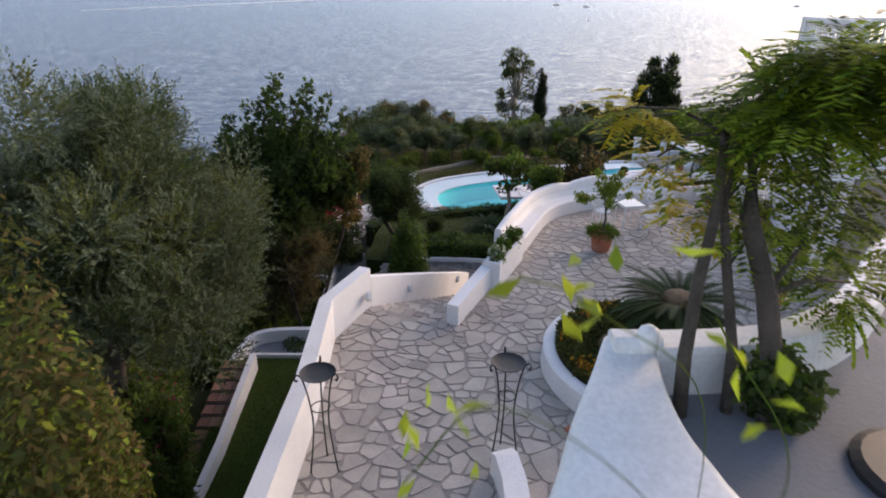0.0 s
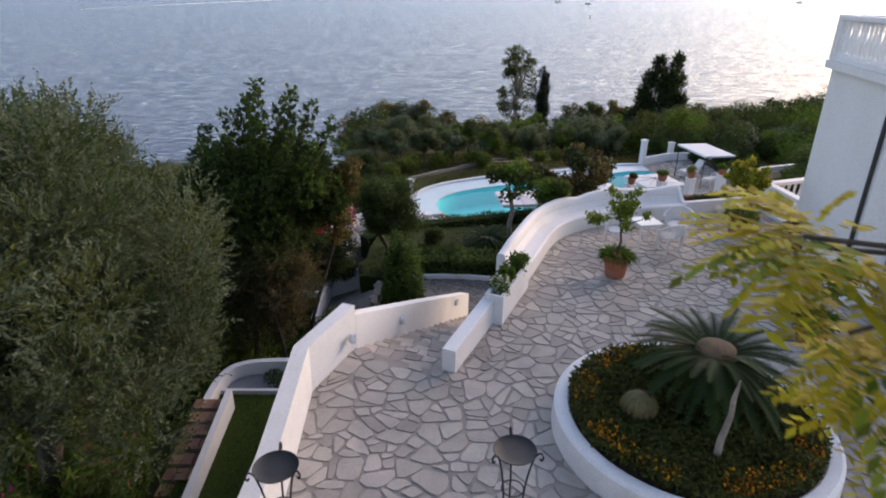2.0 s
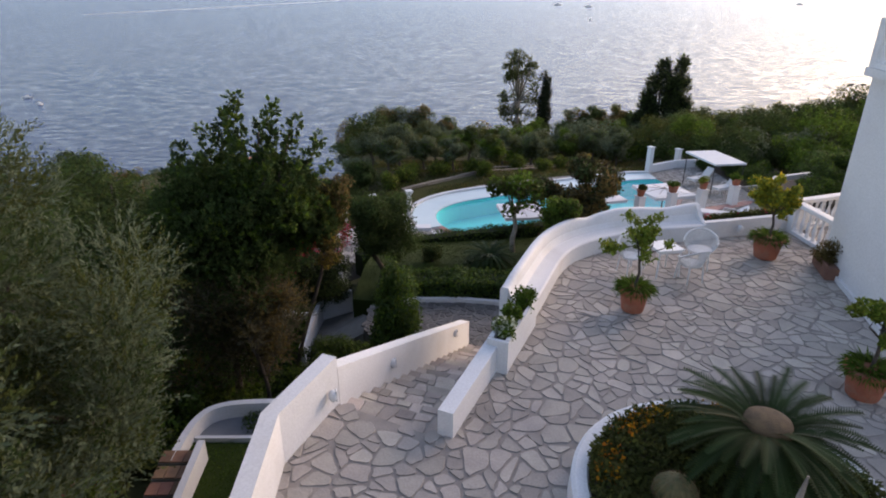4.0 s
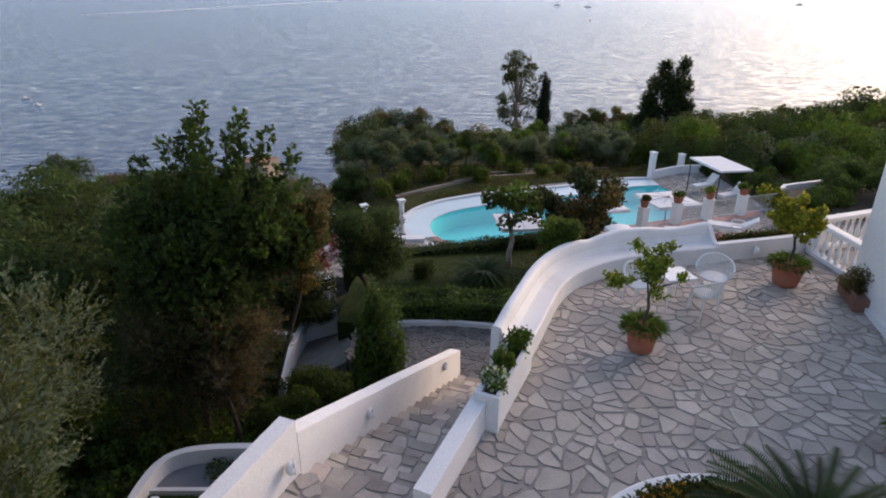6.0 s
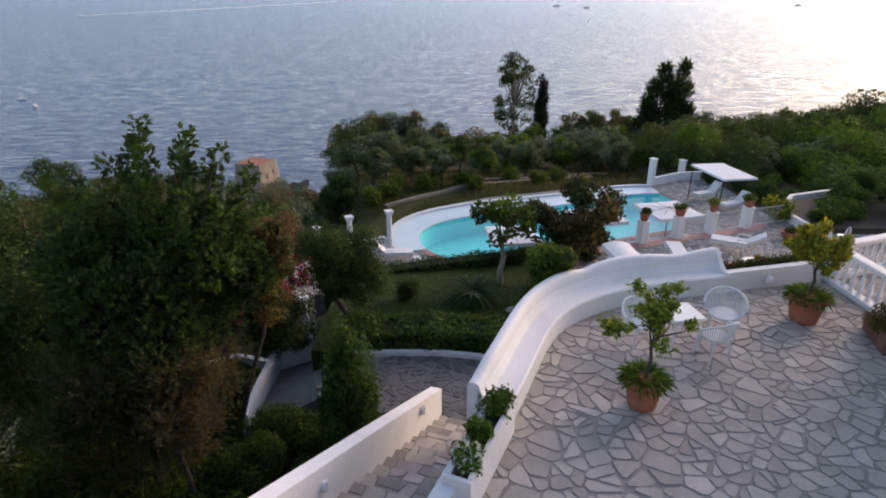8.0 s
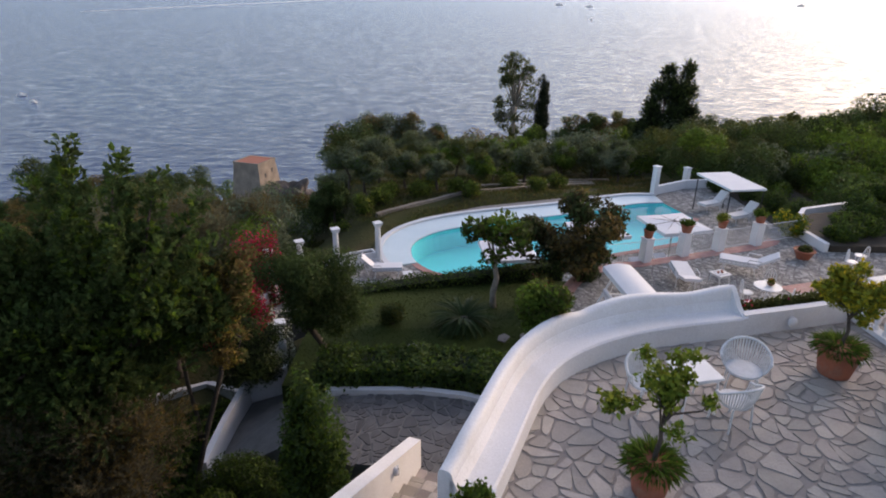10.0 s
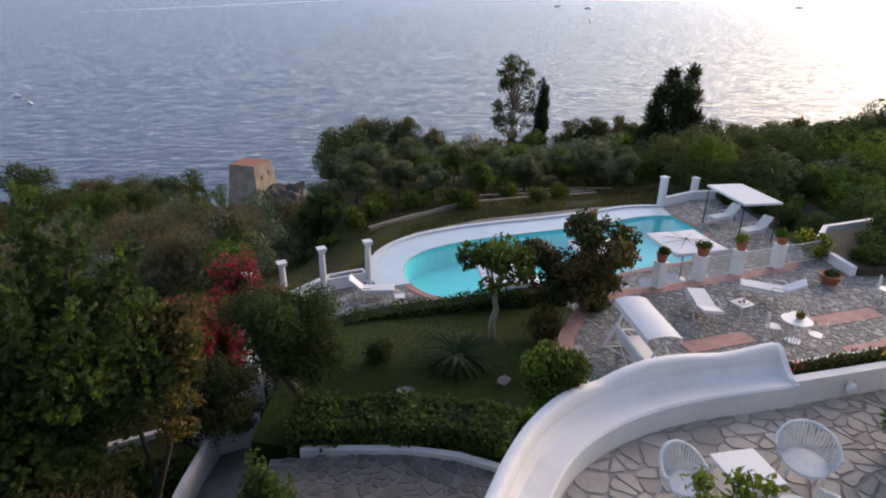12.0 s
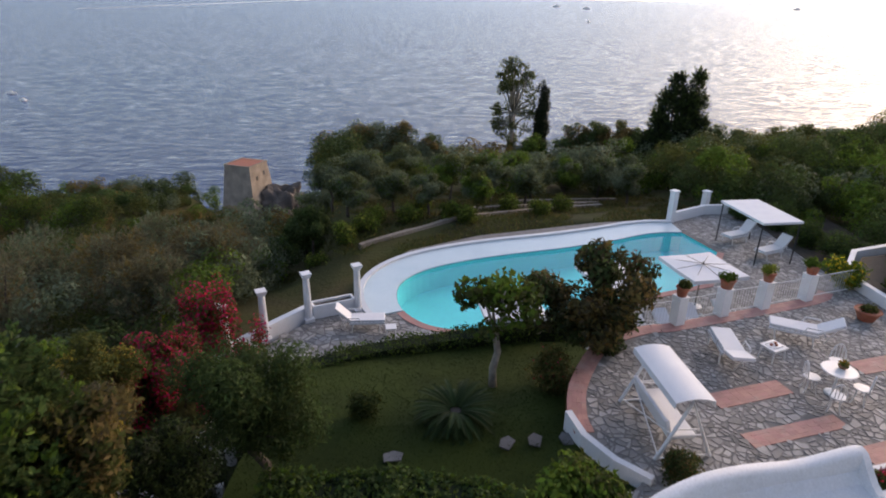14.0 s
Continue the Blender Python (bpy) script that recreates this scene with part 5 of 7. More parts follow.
# fence posts with pots along the terrace edge
POSTS = ((9.06, 28.42), (10.70, 29.05), (12.29, 29.62), (14.07, 30.28))
for k, (x, y) in enumerate(POSTS):
    t = thing("fence_post", x, y, -3.12, 21, label="square white masonry fence post", category="post", group="fence posts")
    part("shaft", box(-0.17, -0.17, 0, 0.17, 0.17, 0.92), WHITE, t, bevel=0.012)
    part("cap", box(-0.19, -0.19, 0.92, 0.19, 0.19, 0.96), WHITE, t, bevel=0.01)
    t = thing("flower_pot", x, y, -2.16, label="terracotta pot with a small round plant on a fence post", category="flower pot", group="pots on the fence posts")
    r = (0.2, 0.24, 0.2, 0.22)[k]
    part("pot", lathe(pot_profile(r, 0.32), 20), TERRACOTTA, t)
    lv = Leaves()
    lv.crown(lobe_cloud(8, 0.26, 0.24, 0.26, 0.5), 700, 0.07, 0.045, 0)
    part("plant", lv.mesh("plant", [(L_SHRUB, L_GREEN, L_LEMON, L_GREEN)[k]]), None, t)


def railing(a, b, z, h, step=0.11, label="white iron railing of upright bars"):
    a, b = Vector(a), Vector(b)
    d = b - a
    t = thing("iron_railing", a.x, a.y, z, math.degrees(math.atan2(d.y, d.x)), label=label, category="railing", group="railings between the posts")
    L = d.length
    for zz in (0.08, h):
        part("rail", tube([(0, 0, zz), (L, 0, zz)], 0.011, 6), PAINTED, t)
    bm = tube([(0, 0, 0.02), (0, 0, h)], 0.006, 5)
    me = bpy.data.meshes.new("bar")
    bm.to_mesh(me)
    bm.free()
    me.materials.append(PAINTED)
    for k in range(1, int(L / step)):
        o = part("bar", me, None, t)
        o.location = (k * step, 0, 0)


railing((7.5, 27.95), (8.88, 28.36), -3.1, 0.8)
railing((9.25, 28.5), (10.52, 28.98), -3.1, 0.8)
railing((10.9, 29.13), (12.1, 29.55), -3.1, 0.8)
railing((12.5, 29.7), (13.9, 30.22), -3.1, 0.8)
railing((14.25, 30.35), (16.3, 31.1), -3.1, 0.8)

lounger(9.78, 26.4, -3.1, 174, 12)
lounger(12.45, 27.5, -3.1, 245, 28)
low_table(11.05, 26.5, -3.1, 25, 0.55, 0.5, 0.42, "small white side table with a tray")
ty = thing("serving_tray", 11.05, 26.5, -2.68, 25, label="white tray with small red and orange bowls", category="tray")
part("tray", sweep([(-0.19, 0), (0.19, 0)], lambda i: [(-0.14, 0.0), (-0.15, 0.03), (-0.14, 0.03), (-0.13, 0.008), (0.13, 0.008), (0.14, 0.03), (0.15, 0.03), (0.14, 0.0)]), PAINTED, ty)
for bx, by, br in ((-0.09, 0.03, 0.05), (0.02, -0.04, 0.045), (0.1, 0.05, 0.05)):
    part("bowl", lathe([(br * 0.5, 0.008), (br, 0.05), (br * 0.9, 0.055), (0.001, 0.035)], 14, at=(bx, by, 0)), TERRACOTTA, ty)
rt = thing("garden_table", 11.85, 24.95, -3.1, label="round white garden table with a plant bowl", category="table")
part("tabletop", lathe([(0.001, 0.68), (0.40, 0.68), (0.42, 0.695), (0.40, 0.71), (0.001, 0.712)], 30), PAINTED, rt)
part("pedestal", lathe([(0.2, 0), (0.18, 0.03), (0.03, 0.08), (0.03, 0.6), (0.12, 0.68)], 16), PAINTED, rt)
bw = thing("plant_bowl", 11.95, 25.0, -2.388, label="small bowl with red and green leaves", category="plant bowl")
part("bowl", lathe([(0.07, 0), (0.13, 0.09), (0.12, 0.1), (0.001, 0.07)], 16), CLAY, bw)
lv = Leaves()
lv.crown([(0, 0, 0.13, 0.13, 0.13, 0.08)], 160, 0.06, 0.03, 0)
lv.crown([(0, 0, 0.16, 0.1, 0.1, 0.06)], 50, 0.05, 0.03, 1)
part("leaves", lv.mesh("leaves", [L_GREEN, L_ORANGE]), None, bw)
for x, y, r in ((11.25, 25.0, 80), (11.42, 24.2, 150), (12.25, 24.55, 230), (12.35, 25.75, 330)):
    bistro_chair(x, y, -3.1, r)
bistro_chair(16.2, 27.6, -3.1, 40)
bistro_chair(16.9, 28.2, -3.1, 200)
swing_seat(6.98, 23.45, -3.1, 97).scale = (1.1, 1.0, 0.9)
fp = thing("terracotta_bowl", 15.25, 28.9, -3.1, label="wide terracotta bowl on the lower terrace", category="plant pot")
part("pot", lathe([(0.22, 0), (0.36, 0.3), (0.40, 0.33), (0.38, 0.36), (0.33, 0.33), (0.001, 0.3)], 24), TERRACOTTA, fp)
lv = Leaves()
lv.crown([(0, 0, 0.38, 0.25, 0.25, 0.14)], 400, 0.09, 0.04)
part("plant", lv.mesh("plant", [L_SHRUB]), None, fp)

# ================= pool deck =================
column(-3.8, 24.5, -5.9, 2.15, 20)
shrub("jasmine", -3.85, 24.75, -5.9, 0.5, 0.45, 2.9, 1900, 0.08, 0.045, [L_SHRUB, L_WHITE], "climbing shrub with white blossom round the column", (0.45, 0.5))
un = thing("garden_urn", -4.6, 25.2, -6.0, label="white flared garden urn with reddish leaves", category="urn")
part("bowl", lathe([(0.20, 0), (0.22, 0.05), (0.12, 0.12), (0.14, 0.22), (0.34, 0.5), (0.42, 0.72), (0.38, 0.74), (0.30, 0.62), (0.001, 0.58)], 22), WHITE, un, smooth=True)
lv = Leaves()
lv.crown([(0, 0, 0.72, 0.34, 0.34, 0.2)], 420, 0.11, 0.05)
part("leaves", lv.mesh("leaves", [L_BROWN]), None, un)
for x, y in ((-1.61, 32.7), (-3.37, 31.85), (-4.58, 30.36), (-5.55, 29.3)):
    column(x, y, -5.3, 2.0, 30)
wall_run("wall_pool_low", [(-5.75, 28.3, -6, -4.95), (-5.3, 29.6, -6, -4.95), (-4.45, 30.55, -6, -4.8), (-3.4, 32.0, -6, -4.8)], 0.25, "low curved white wall between the columns")
pp = thing("deck_planter", -3.2, 31.9, -5.3, 27, label="white masonry planter between two columns", category="planter")
part("trough", sweep([(0.1, 0), (1.6, 0)], lambda i: [(0, 0), (0, 0.55), (0.08, 0.55), (0.08, 0.42), (0.42, 0.42), (0.42, 0.55), (0.5, 0.55), (0.5, 0)]), WHITE, pp, bevel=0.012)
for sx in (0.02, 1.6):
    part("end_wall", box(sx, 0, 0, sx + 0.08, 0.5, 0.55), WHITE, pp, bevel=0.01)
part("soil", box(0.1, 0.09, 0.3, 1.6, 0.41, 0.46), SOIL, pp)
lounger(-1.35, 31.35, -5.3, 95, 38)
low_table(-0.15, 31.0, -5.3, 10, 0.4, 0.4, 0.32, "small white table beside the pool")
parasol(4.05, 30.15, -5.3, 8, 2.1, 1.85)
parasol(8.25, 32.7, -5.3, 14, 2.2, 1.85)
parasol(12.0, 33.65, -5.3, 14, 2.4, 1.85)
for x, y, r in ((10.0, 31.0, 10), (11.2, 31.5, 10), (12.6, 31.9, 10), (9.0, 30.4, 15)):
    lounger(x, y, -5.3, r, 25)
lounger(17.1, 41.2, -5.3, 295, 42)
lounger(17.9, 39.2, -5.3, 295, 42)
gz = thing("gazebo", 17.15, 39.75, -5.3, 9, label="white flat-roofed garden gazebo over the loungers", category="gazebo")
part("roof", box(-1.03, -1.72, 2.07, 1.03, 1.72, 2.19), FABRIC, gz, bevel=0.03)
for sx in (-0.95, 0.95):
    for sy in (-1.6, 1.6):
        part("post", box(sx - 0.022, sy - 0.022, 0, sx + 0.022, sy + 0.022, 2.08), IRON, gz)
for x, y, ph in ((14.5, 43.95, 1.8), (17.3, 46.2, 1.15)):
    t = thing("gate_pillar", x, y, -5.3, 30, label="tall plain white pillar at the end of the deck", category="pillar", group="deck pillars")
    part("shaft", box(-0.17, -0.17, 0, 0.17, 0.17, ph), WHITE, t, bevel=0.015)
    part("cap", box(-0.21, -0.21, ph, 0.21, 0.21, ph + 0.07), WHITE, t, bevel=0.01)
wall_run("wall_deck", [(14.6, 43.9, -6, -4.75), (17.0, 45.4, -6, -4.75), (21, 46.0, -6, -4.75)], 0.2, "low white wall at the end of the pool deck")

# ================= left garden =================
wall_run("wall_left", [(p[0], p[1], -6, -2.62) for p in curve([(-4.93, 12.2), (-4.97, 12.9), (-4.93, 13.45), (-4.78, 13.82), (-4.5, 14.03), (-4.1, 14.14), (-3.4, 14.2), (-1.9, 14.25)], 28)], -0.16, "pale low curved wall at the end of the grass strip")
tagged(part("lawn_strip", slab([(-3.95, 3), (-1.6, 3), (-1.6, 13.1), (-4.95, 13.1)], -6, -2.95), GRASS), "narrow strip of grass below the parapet", "lawn", kind="structure")
tagged(part("pavement_left", slab([(-4.9, 13.15), (-1.6, 13.15), (-1.6, 14.3), (-4.0, 14.2), (-4.75, 13.9)], -6, -2.97), GREY_FLOOR), "small grey cement floor inside the curved wall", "floor", kind="structure")
lv = Leaves()
m = 26000
xy = np.stack([rng.uniform(-4.9, -1.6, m), rng.uniform(5, 13.1, m)], 1)
lv.add(np.c_[xy, np.full(m, -2.96)], np.tile((0, 0, 1.0), (m, 1)), 0.06, 0.012, 0, 0.5, True)
tagged(part("grass_strip", lv.mesh("grass_strip", [L_GREEN]), None), "short grass blades on the strip", "grass", kind="stuff")
wall_run("wall_strip_end", [(-4.85, 13.12, -4, -2.86), (-1.7, 13.2, -4, -2.86)], 0.09, "thin white kerb at the end of the grass", "kerb", bevel=0.01)
wall_run("wall_steps_side", [(-4.02, 7.5, -6, -2.75), (-4.05, 9.5, -6, -2.6), (-4.3, 12.6, -6, -2.45)], 0.14, "narrow white kerb beside the brick steps")
gs = thing("garden_steps", -4.4, 8.2, -3.3, 3, label="old terracotta brick garden steps", category="steps", kind="structure")
for k in range(12):
    sp = part("step", box(-0.47, k * 0.36, -0.4, 0.25, k * 0.36 + 0.36, 0.06 * k - 0.01), MORTAR, gs)
    for j in range(3):
        br = part("brick", box(-0.46 + j * 0.235, 0.01, 0, -0.46 + j * 0.235 + 0.22, 0.33, 0.03), CLAY, sp)
        br.location = (0, k * 0.36, 0.06 * k - 0.01 + 0.008 * rng.random())

# ================= trees and shrubs =================
# silvery olive trees at the near left
ol = [(1.15 * rng.normal() + 0.2, 1.1 * rng.normal(), 6.0 + 1.4 * rng.normal(), 0.44, 0.44, 0.36) for k in range(190)]
ol = [l for l in ol if 4.3 < l[2] < 7.75 - 1.5 * max(0, l[0] - 1.1) and -2.6 < l[0] < 2.1]
ol += [(dx, dy, dz, 0.42, 0.42, 0.4) for dx, dy, dz in ((1.55, 0.4, 4.6), (1.7, 0.7, 5.1), (1.45, 0.1, 4.3), (1.9, 0.5, 5.6), (2.1, 0.3, 6.0), (1.0, 0.2, 4.3), (0.6, 0.2, 4.4), (1.6, 0.5, 4.3), (2.0, 0.2, 5.2))]
tree("olive_tree", -4.75, 7.9, -3.1, 8, 2.4, 3.2, 0, 120000, 0.075, 0.023, [L_OLIVE, L_SHRUB, L_DARK], BARK, "large silvery grey-green olive tree beside the terrace", twig=0.34, mix=(0.72, 0.22, 0.25), lobes=ol, flop=0.55, r0=0.2, forks=16, shell=0.45)
ol = [(1.0 * rng.normal(), 0.8 * rng.normal(), 4.6 + 1.5 * rng.normal(), 0.5, 0.5, 0.42) for k in range(130)]
ol = [l for l in ol if 3.2 < l[2] < 5.8 and -1.8 < l[0] < 1.5]
tree("olive_tree", -6.4, 10.7, -3.9, 7, 2.4, 2.2, 0, 66000, 0.09, 0.026, [L_OLIVE, L_SHRUB], BARK, "second silvery olive tree on the slope", twig=0.38, mix=(0.75, 0.3), lobes=ol, flop=0.55, r0=0.16, forks=8, shell=0.4)
shrub("flowering_shrub", -3.25, 4.0, -3.0, 1.45, 1.5, 8.4, 24000, 0.10, 0.045, [L_SHRUB, L_LEMON, L_BROWN], "tall shrub with greenish yellow flower heads", (0.6, 0.16, 0.3), n_lobes=44, small=0.2)
shrub("flowering_shrub", -5.6, 5.4, -3.2, 1.8, 1.5, 7.4, 18000, 0.10, 0.045, [L_SHRUB, L_LEMON, L_BROWN], "tall shrub with greenish yellow flower heads", (0.65, 0.12, 0.3), n_lobes=44, small=0.2)
shrub("oleander_bush", -4.45, 7.5, -3.0, 0.85, 0.8, 3.9, 22000, 0.15, 0.042, [L_OLEANDER, L_GREEN, L_PINK], "tall oleander bush with scattered pink flowers", (0.6, 0.35, 0.02), n_lobes=30, small=0.26)
shrub("oleander_bush", -5.6, 8.3, -3.1, 1.0, 1.0, 3.5, 22000, 0.15, 0.042, [L_OLEANDER, L_GREEN, L_PINK], "oleander bush with scattered pink flowers", (0.5, 0.35, 0.012), n_lobes=30, small=0.26)
shrub("oleander_bush", -6.6, 11.2, -3.4, 1.3, 1.3, 3.0, 22000, 0.15, 0.042, [L_OLEANDER, L_GREEN, L_PINK], "oleander bush with scattered pink flowers", (0.5, 0.35, 0.012), n_lobes=30, small=0.26)
shrub("oleander_bush", -5.75, 9.6, -3.2, 1.15, 1.4, 3.0, 24000, 0.15, 0.042, [L_OLEANDER, L_GREEN, L_PINK], "oleander bush with scattered pink flowers", (0.5, 0.35, 0.012), n_lobes=26, small=0.28)
shrub("small_bush", -1.95, 5.6, -2.95, 0.6, 0.6, 0.9, 1500, 0.08, 0.05, [L_GREEN], "bright green bush below the parapet")

# tall dark evergreen with upright shoots
ev = []
for k in range(150):
    u = unit(1)[0]
    r = rng.random() ** 0.4
    q = 0.36 + 0.16 * rng.random()
    ev.append((u[0] * r * 2.0, u[1] * r * 1.9, 5.25 + u[2] * r * 1.4, q, q, q * 0.85))
for sx, sy, tip in ((-0.1, -0.1, 8.35), (-0.5, 0.3, 8.0), (0.85, -0.3, 8.15), (1.25, 0.0, 7.8), (1.75, 0.2, 7.3), (0.4, 0.4, 7.7), (-1.0, 0.2, 7.5), (-1.5, -0.2, 7.1), (2.1, -0.2, 6.7), (-1.9, 0.3, 6.7), (0.2, -0.9, 7.5), (-0.8, -0.9, 7.2), (1.0, -1.0, 7.3), (1.6, -0.8, 6.9), (-1.6, -1.0, 6.6)):
    z = 5.9
    while z < tip:
        k = (z - 5.9) / (tip - 5.9)
        q = 0.21 - 0.09 * k
        ev += [(sx * (0.72 + 0.28 * k) + 0.3 * k + 0.05 * rng.normal(), sy * (0.72 + 0.28 * k) + 0.05 * rng.normal(), z, q, q, 0.2)]
        z += 0.17
tree("evergreen_tree", -4.65, 17.2, -4.6, 9, 3, 2.6, 0, 150000, 0.105, 0.046, [L_CAROB, L_DARK, L_GREEN], BARK, "tall dark evergreen tree with upright leafy shoots", mix=(0.55, 0.4, 0.14), lobes=ev, r0=0.17, forks=22, shell=0.35, twig=0.14)
tree("brown_tree", -4.9, 15.9, -4.6, 4.7, 2.0, 1.5, 46, 42000, 0.075, 0.028, [L_DULL, L_DARK, L_BROWN], BARK, "broad dull tree with brownish drooping leaves", mix=(0.55, 0.4, 0.15), r0=0.10, small=0.25, shell=0.2, forks=18, twig=0.26)
tree("yellowing_tree", -4.1, 18.0, -4.9, 7.4, 0.85, 3.7, 34, 6500, 0.11, 0.045, [L_BROWN, L_SHRUB, L_AUTUMN], BARK, "slender tree with brown and yellowing leaves", mix=(0.55, 0.45, 0.12), r0=0.06, small=0.3, forks=12, shell=0.2, lean=(1.5, -0.1))
tree("brown_tree", -3.9, 15.4, -4.3, 4.2, 1.1, 1.7, 30, 14000, 0.075, 0.028, [L_DULL, L_BROWN], BARK, "small dull tree with brownish leaves", mix=(0.65, 0.4), r0=0.06, small=0.25, forks=14, shell=0.2, twig=0.24)
tree("brown_tree", -4.9, 20.4, -5.2, 5.6, 1.2, 2.6, 24, 6500, 0.11, 0.045, [L_DULL, L_SHRUB], BARK, "thin bare-stemmed tree with brown leaves", mix=(0.65, 0.4), r0=0.06, small=0.3, forks=10, shell=0.2)
tree("dark_tree", -1.75, 21.3, -3.8, 4.15, 1.55, 1.5, 54, 24000, 0.12, 0.03, [L_DARK, L_CAROB], BARK, "compact dark feathery tree beside the lawn", mix=(0.6, 0.4), r0=0.11, small=0.28, shell=0.25)
shrub("laurel_bush", -0.75, 16.4, -3.55, 0.98, 0.8, 4.0, 14000, 0.10, 0.045, [L_GREEN, L_CAROB], "rounded upright green laurel bush beside the path", (0.45, 0.75), n_lobes=30, small=0.28)
for x, y, r, h in ((-1.9, 14.2, 0.9, 1.0), (-1.6, 15.6, 0.8, 0.9), (-2.7, 16.0, 0.9, 1.0), (-3.4, 13.9, 0.9, 1.0), (-1.9, 17.1, 0.8, 0.9), (-2.8, 17.4, 0.9, 0.8)):
    shrub("ground_shrub", x, y, -3.7, r, r, h, 4500, 0.09, 0.03, [L_DARK, L_GREEN], "low dark shrub below the steps", (0.7, 0.4))
tree("dark_tree", -10.2, 20.5, -6.0, 8.0, 3.6, 1.5, 60, 26000, 0.17, 0.07, [L_CAROB, L_DARK], BARK, "tall dark evergreen tree on the slope", mix=(0.5, 0.6), small=0.24)
tree("dark_tree", -9.2, 16.6, -5.5, 6.8, 3.0, 1.5, 54, 22000, 0.16, 0.07, [L_CAROB, L_DARK], BARK, "broad dark evergreen tree on the slope", mix=(0.5, 0.6), small=0.26)
tree("dark_tree", -9.0, 24.5, -6.8, 4.6, 2.6, 1.0, 54, 20000, 0.16, 0.07, [L_CAROB, L_GREEN, L_DARK], BARK, "broad green tree on the slope", mix=(0.35, 0.6, 0.15), small=0.24)
tree("yellowing_tree", -7.3, 24.2, -5.8, 5.0, 1.7, 0.8, 34, 12000, 0.12, 0.05, [L_BROWN, L_AUTUMN, L_SHRUB], BARK, "tree with yellowing autumn leaves", mix=(0.4, 0.35, 0.4), small=0.26, shell=0.2)
tree("dark_tree", -3.9, 22.0, -5.0, 2.6, 1.5, 0.5, 34, 13000, 0.12, 0.03, [L_DARK, L_CYPRESS], BARK, "spreading dark feathery tree", mix=(0.6, 0.5), small=0.3, shell=0.25)
shrub("bougainvillea", -6.3, 26.7, -6.1, 1.9, 1.7, 4.1, 20000, 0.10, 0.07, [L_RED, L_SHRUB, L_BROWN], "bougainvillea covered in crimson bracts", (0.42, 0.4, 0.25), n_lobes=46, small=0.19)
shrub("bougainvillea", -5.6, 29.2, -6.0, 1.5, 1.3, 4.6, 9000, 0.11, 0.07, [L_SHRUB, L_RED, L_BROWN], "fading bougainvillea with few crimson bracts", (0.5, 0.5, 0.2), n_lobes=22, small=0.3)
# garden between lawn and pool
tree("fig_tree", 3.22, 26.0, lawn_z(26.0), 3.35, 1.35, 1.7, 16, 900, 0.2, 0.14, [L_GREEN, L_SHRUB], PALE_BARK, "small open fig tree on the lawn", mix=(0.6, 0.5), r0=0.11, forks=10, small=0.3)
tree("magnolia_tree", 6.2, 27.2, lawn_z(27.2), 4.2, 2.25, 1.0, 46, 8000, 0.2, 0.09, [L_MAGNOLIA, L_DARK, L_BROWN], BARK, "dark glossy-leaved magnolia tree", mix=(0.6, 0.3, 0.2), r0=0.1, small=0.19)
shrub("rose_bush", 4.7, 26.0, lawn_z(26), 0.9, 0.9, 1.5, 3500, 0.09, 0.05, [L_SHRUB, L_BROWN, L_RED], "tangled bush with a few red flowers", (0.6, 0.4, 0.02))
tree("bench_tree", 3.48, 17.45, -3.4, 4.9, 0.55, 3.3, 16, 5500, 0.085, 0.045, [L_GREEN, L_SHRUB], BARK, "small green tree rising behind the bench", mix=(0.8, 0.3), r0=0.06, small=0.42, shell=0.2)
shrub("lawn_shrub", -0.15, 24.1, lawn_z(24.1), 0.5, 0.5, 0.9, 1300, 0.12, 0.04, [L_SHRUB, L_DARK], "small open shrub on the lawn", (0.6, 0.5))
shrub("terrace_bush", 6.75, 21.85, -3.1, 0.62, 0.5, 0.95, 3600, 0.07, 0.03, [L_DARK, L_BROWN], "clipped dark bush behind the bench", (0.7, 0.4))
shrub("lawn_bush", 3.5, 20.75, -3.34, 0.55, 0.5, 0.8, 3000, 0.09, 0.05, [L_GREEN], "light green bush at the lawn edge")
shrub("yellow_hedge", 15.9, 31.2, -3.1, 0.9, 0.7, 1.2, 3500, 0.1, 0.06, [L_YELLOW, L_GREEN], "yellow-green bush beside the garden wall", (0.3, 0.8))
shrub("bed_shrub", 18.5, 31.2, -2.9, 1.4, 1.1, 0.9, 4000, 0.1, 0.06, [L_GREEN, L_DARK], "dark shrub in the garden bed", (0.5, 0.6))

shrub("hydrangea", -4.9, 16.8, -3.4, 0.35, 0.35, 0.9, 900, 0.09, 0.05, [L_GREEN, L_WHITE], "small plant with white flower spikes on the bank", (0.7, 0.4))

for x, y, r, h in ((-6.0, 14.8, 1.0, 1.6), (-7.4, 13.9, 1.1, 1.8), (-5.6, 16.2, 0.9, 1.3), (-8.2, 15.6, 1.2, 1.8), (-6.9, 16.6, 1.0, 1.5)):
    shrub("bank_shrub", x, y, ground_z(x, y), r, r, h, 6500, 0.11, 0.05, [L_GREEN, L_OLEANDER, L_CAROB], "leafy green shrub on the shaded bank", (0.5, 0.3, 0.3), group="bank shrubs", n_lobes=20, small=0.32)

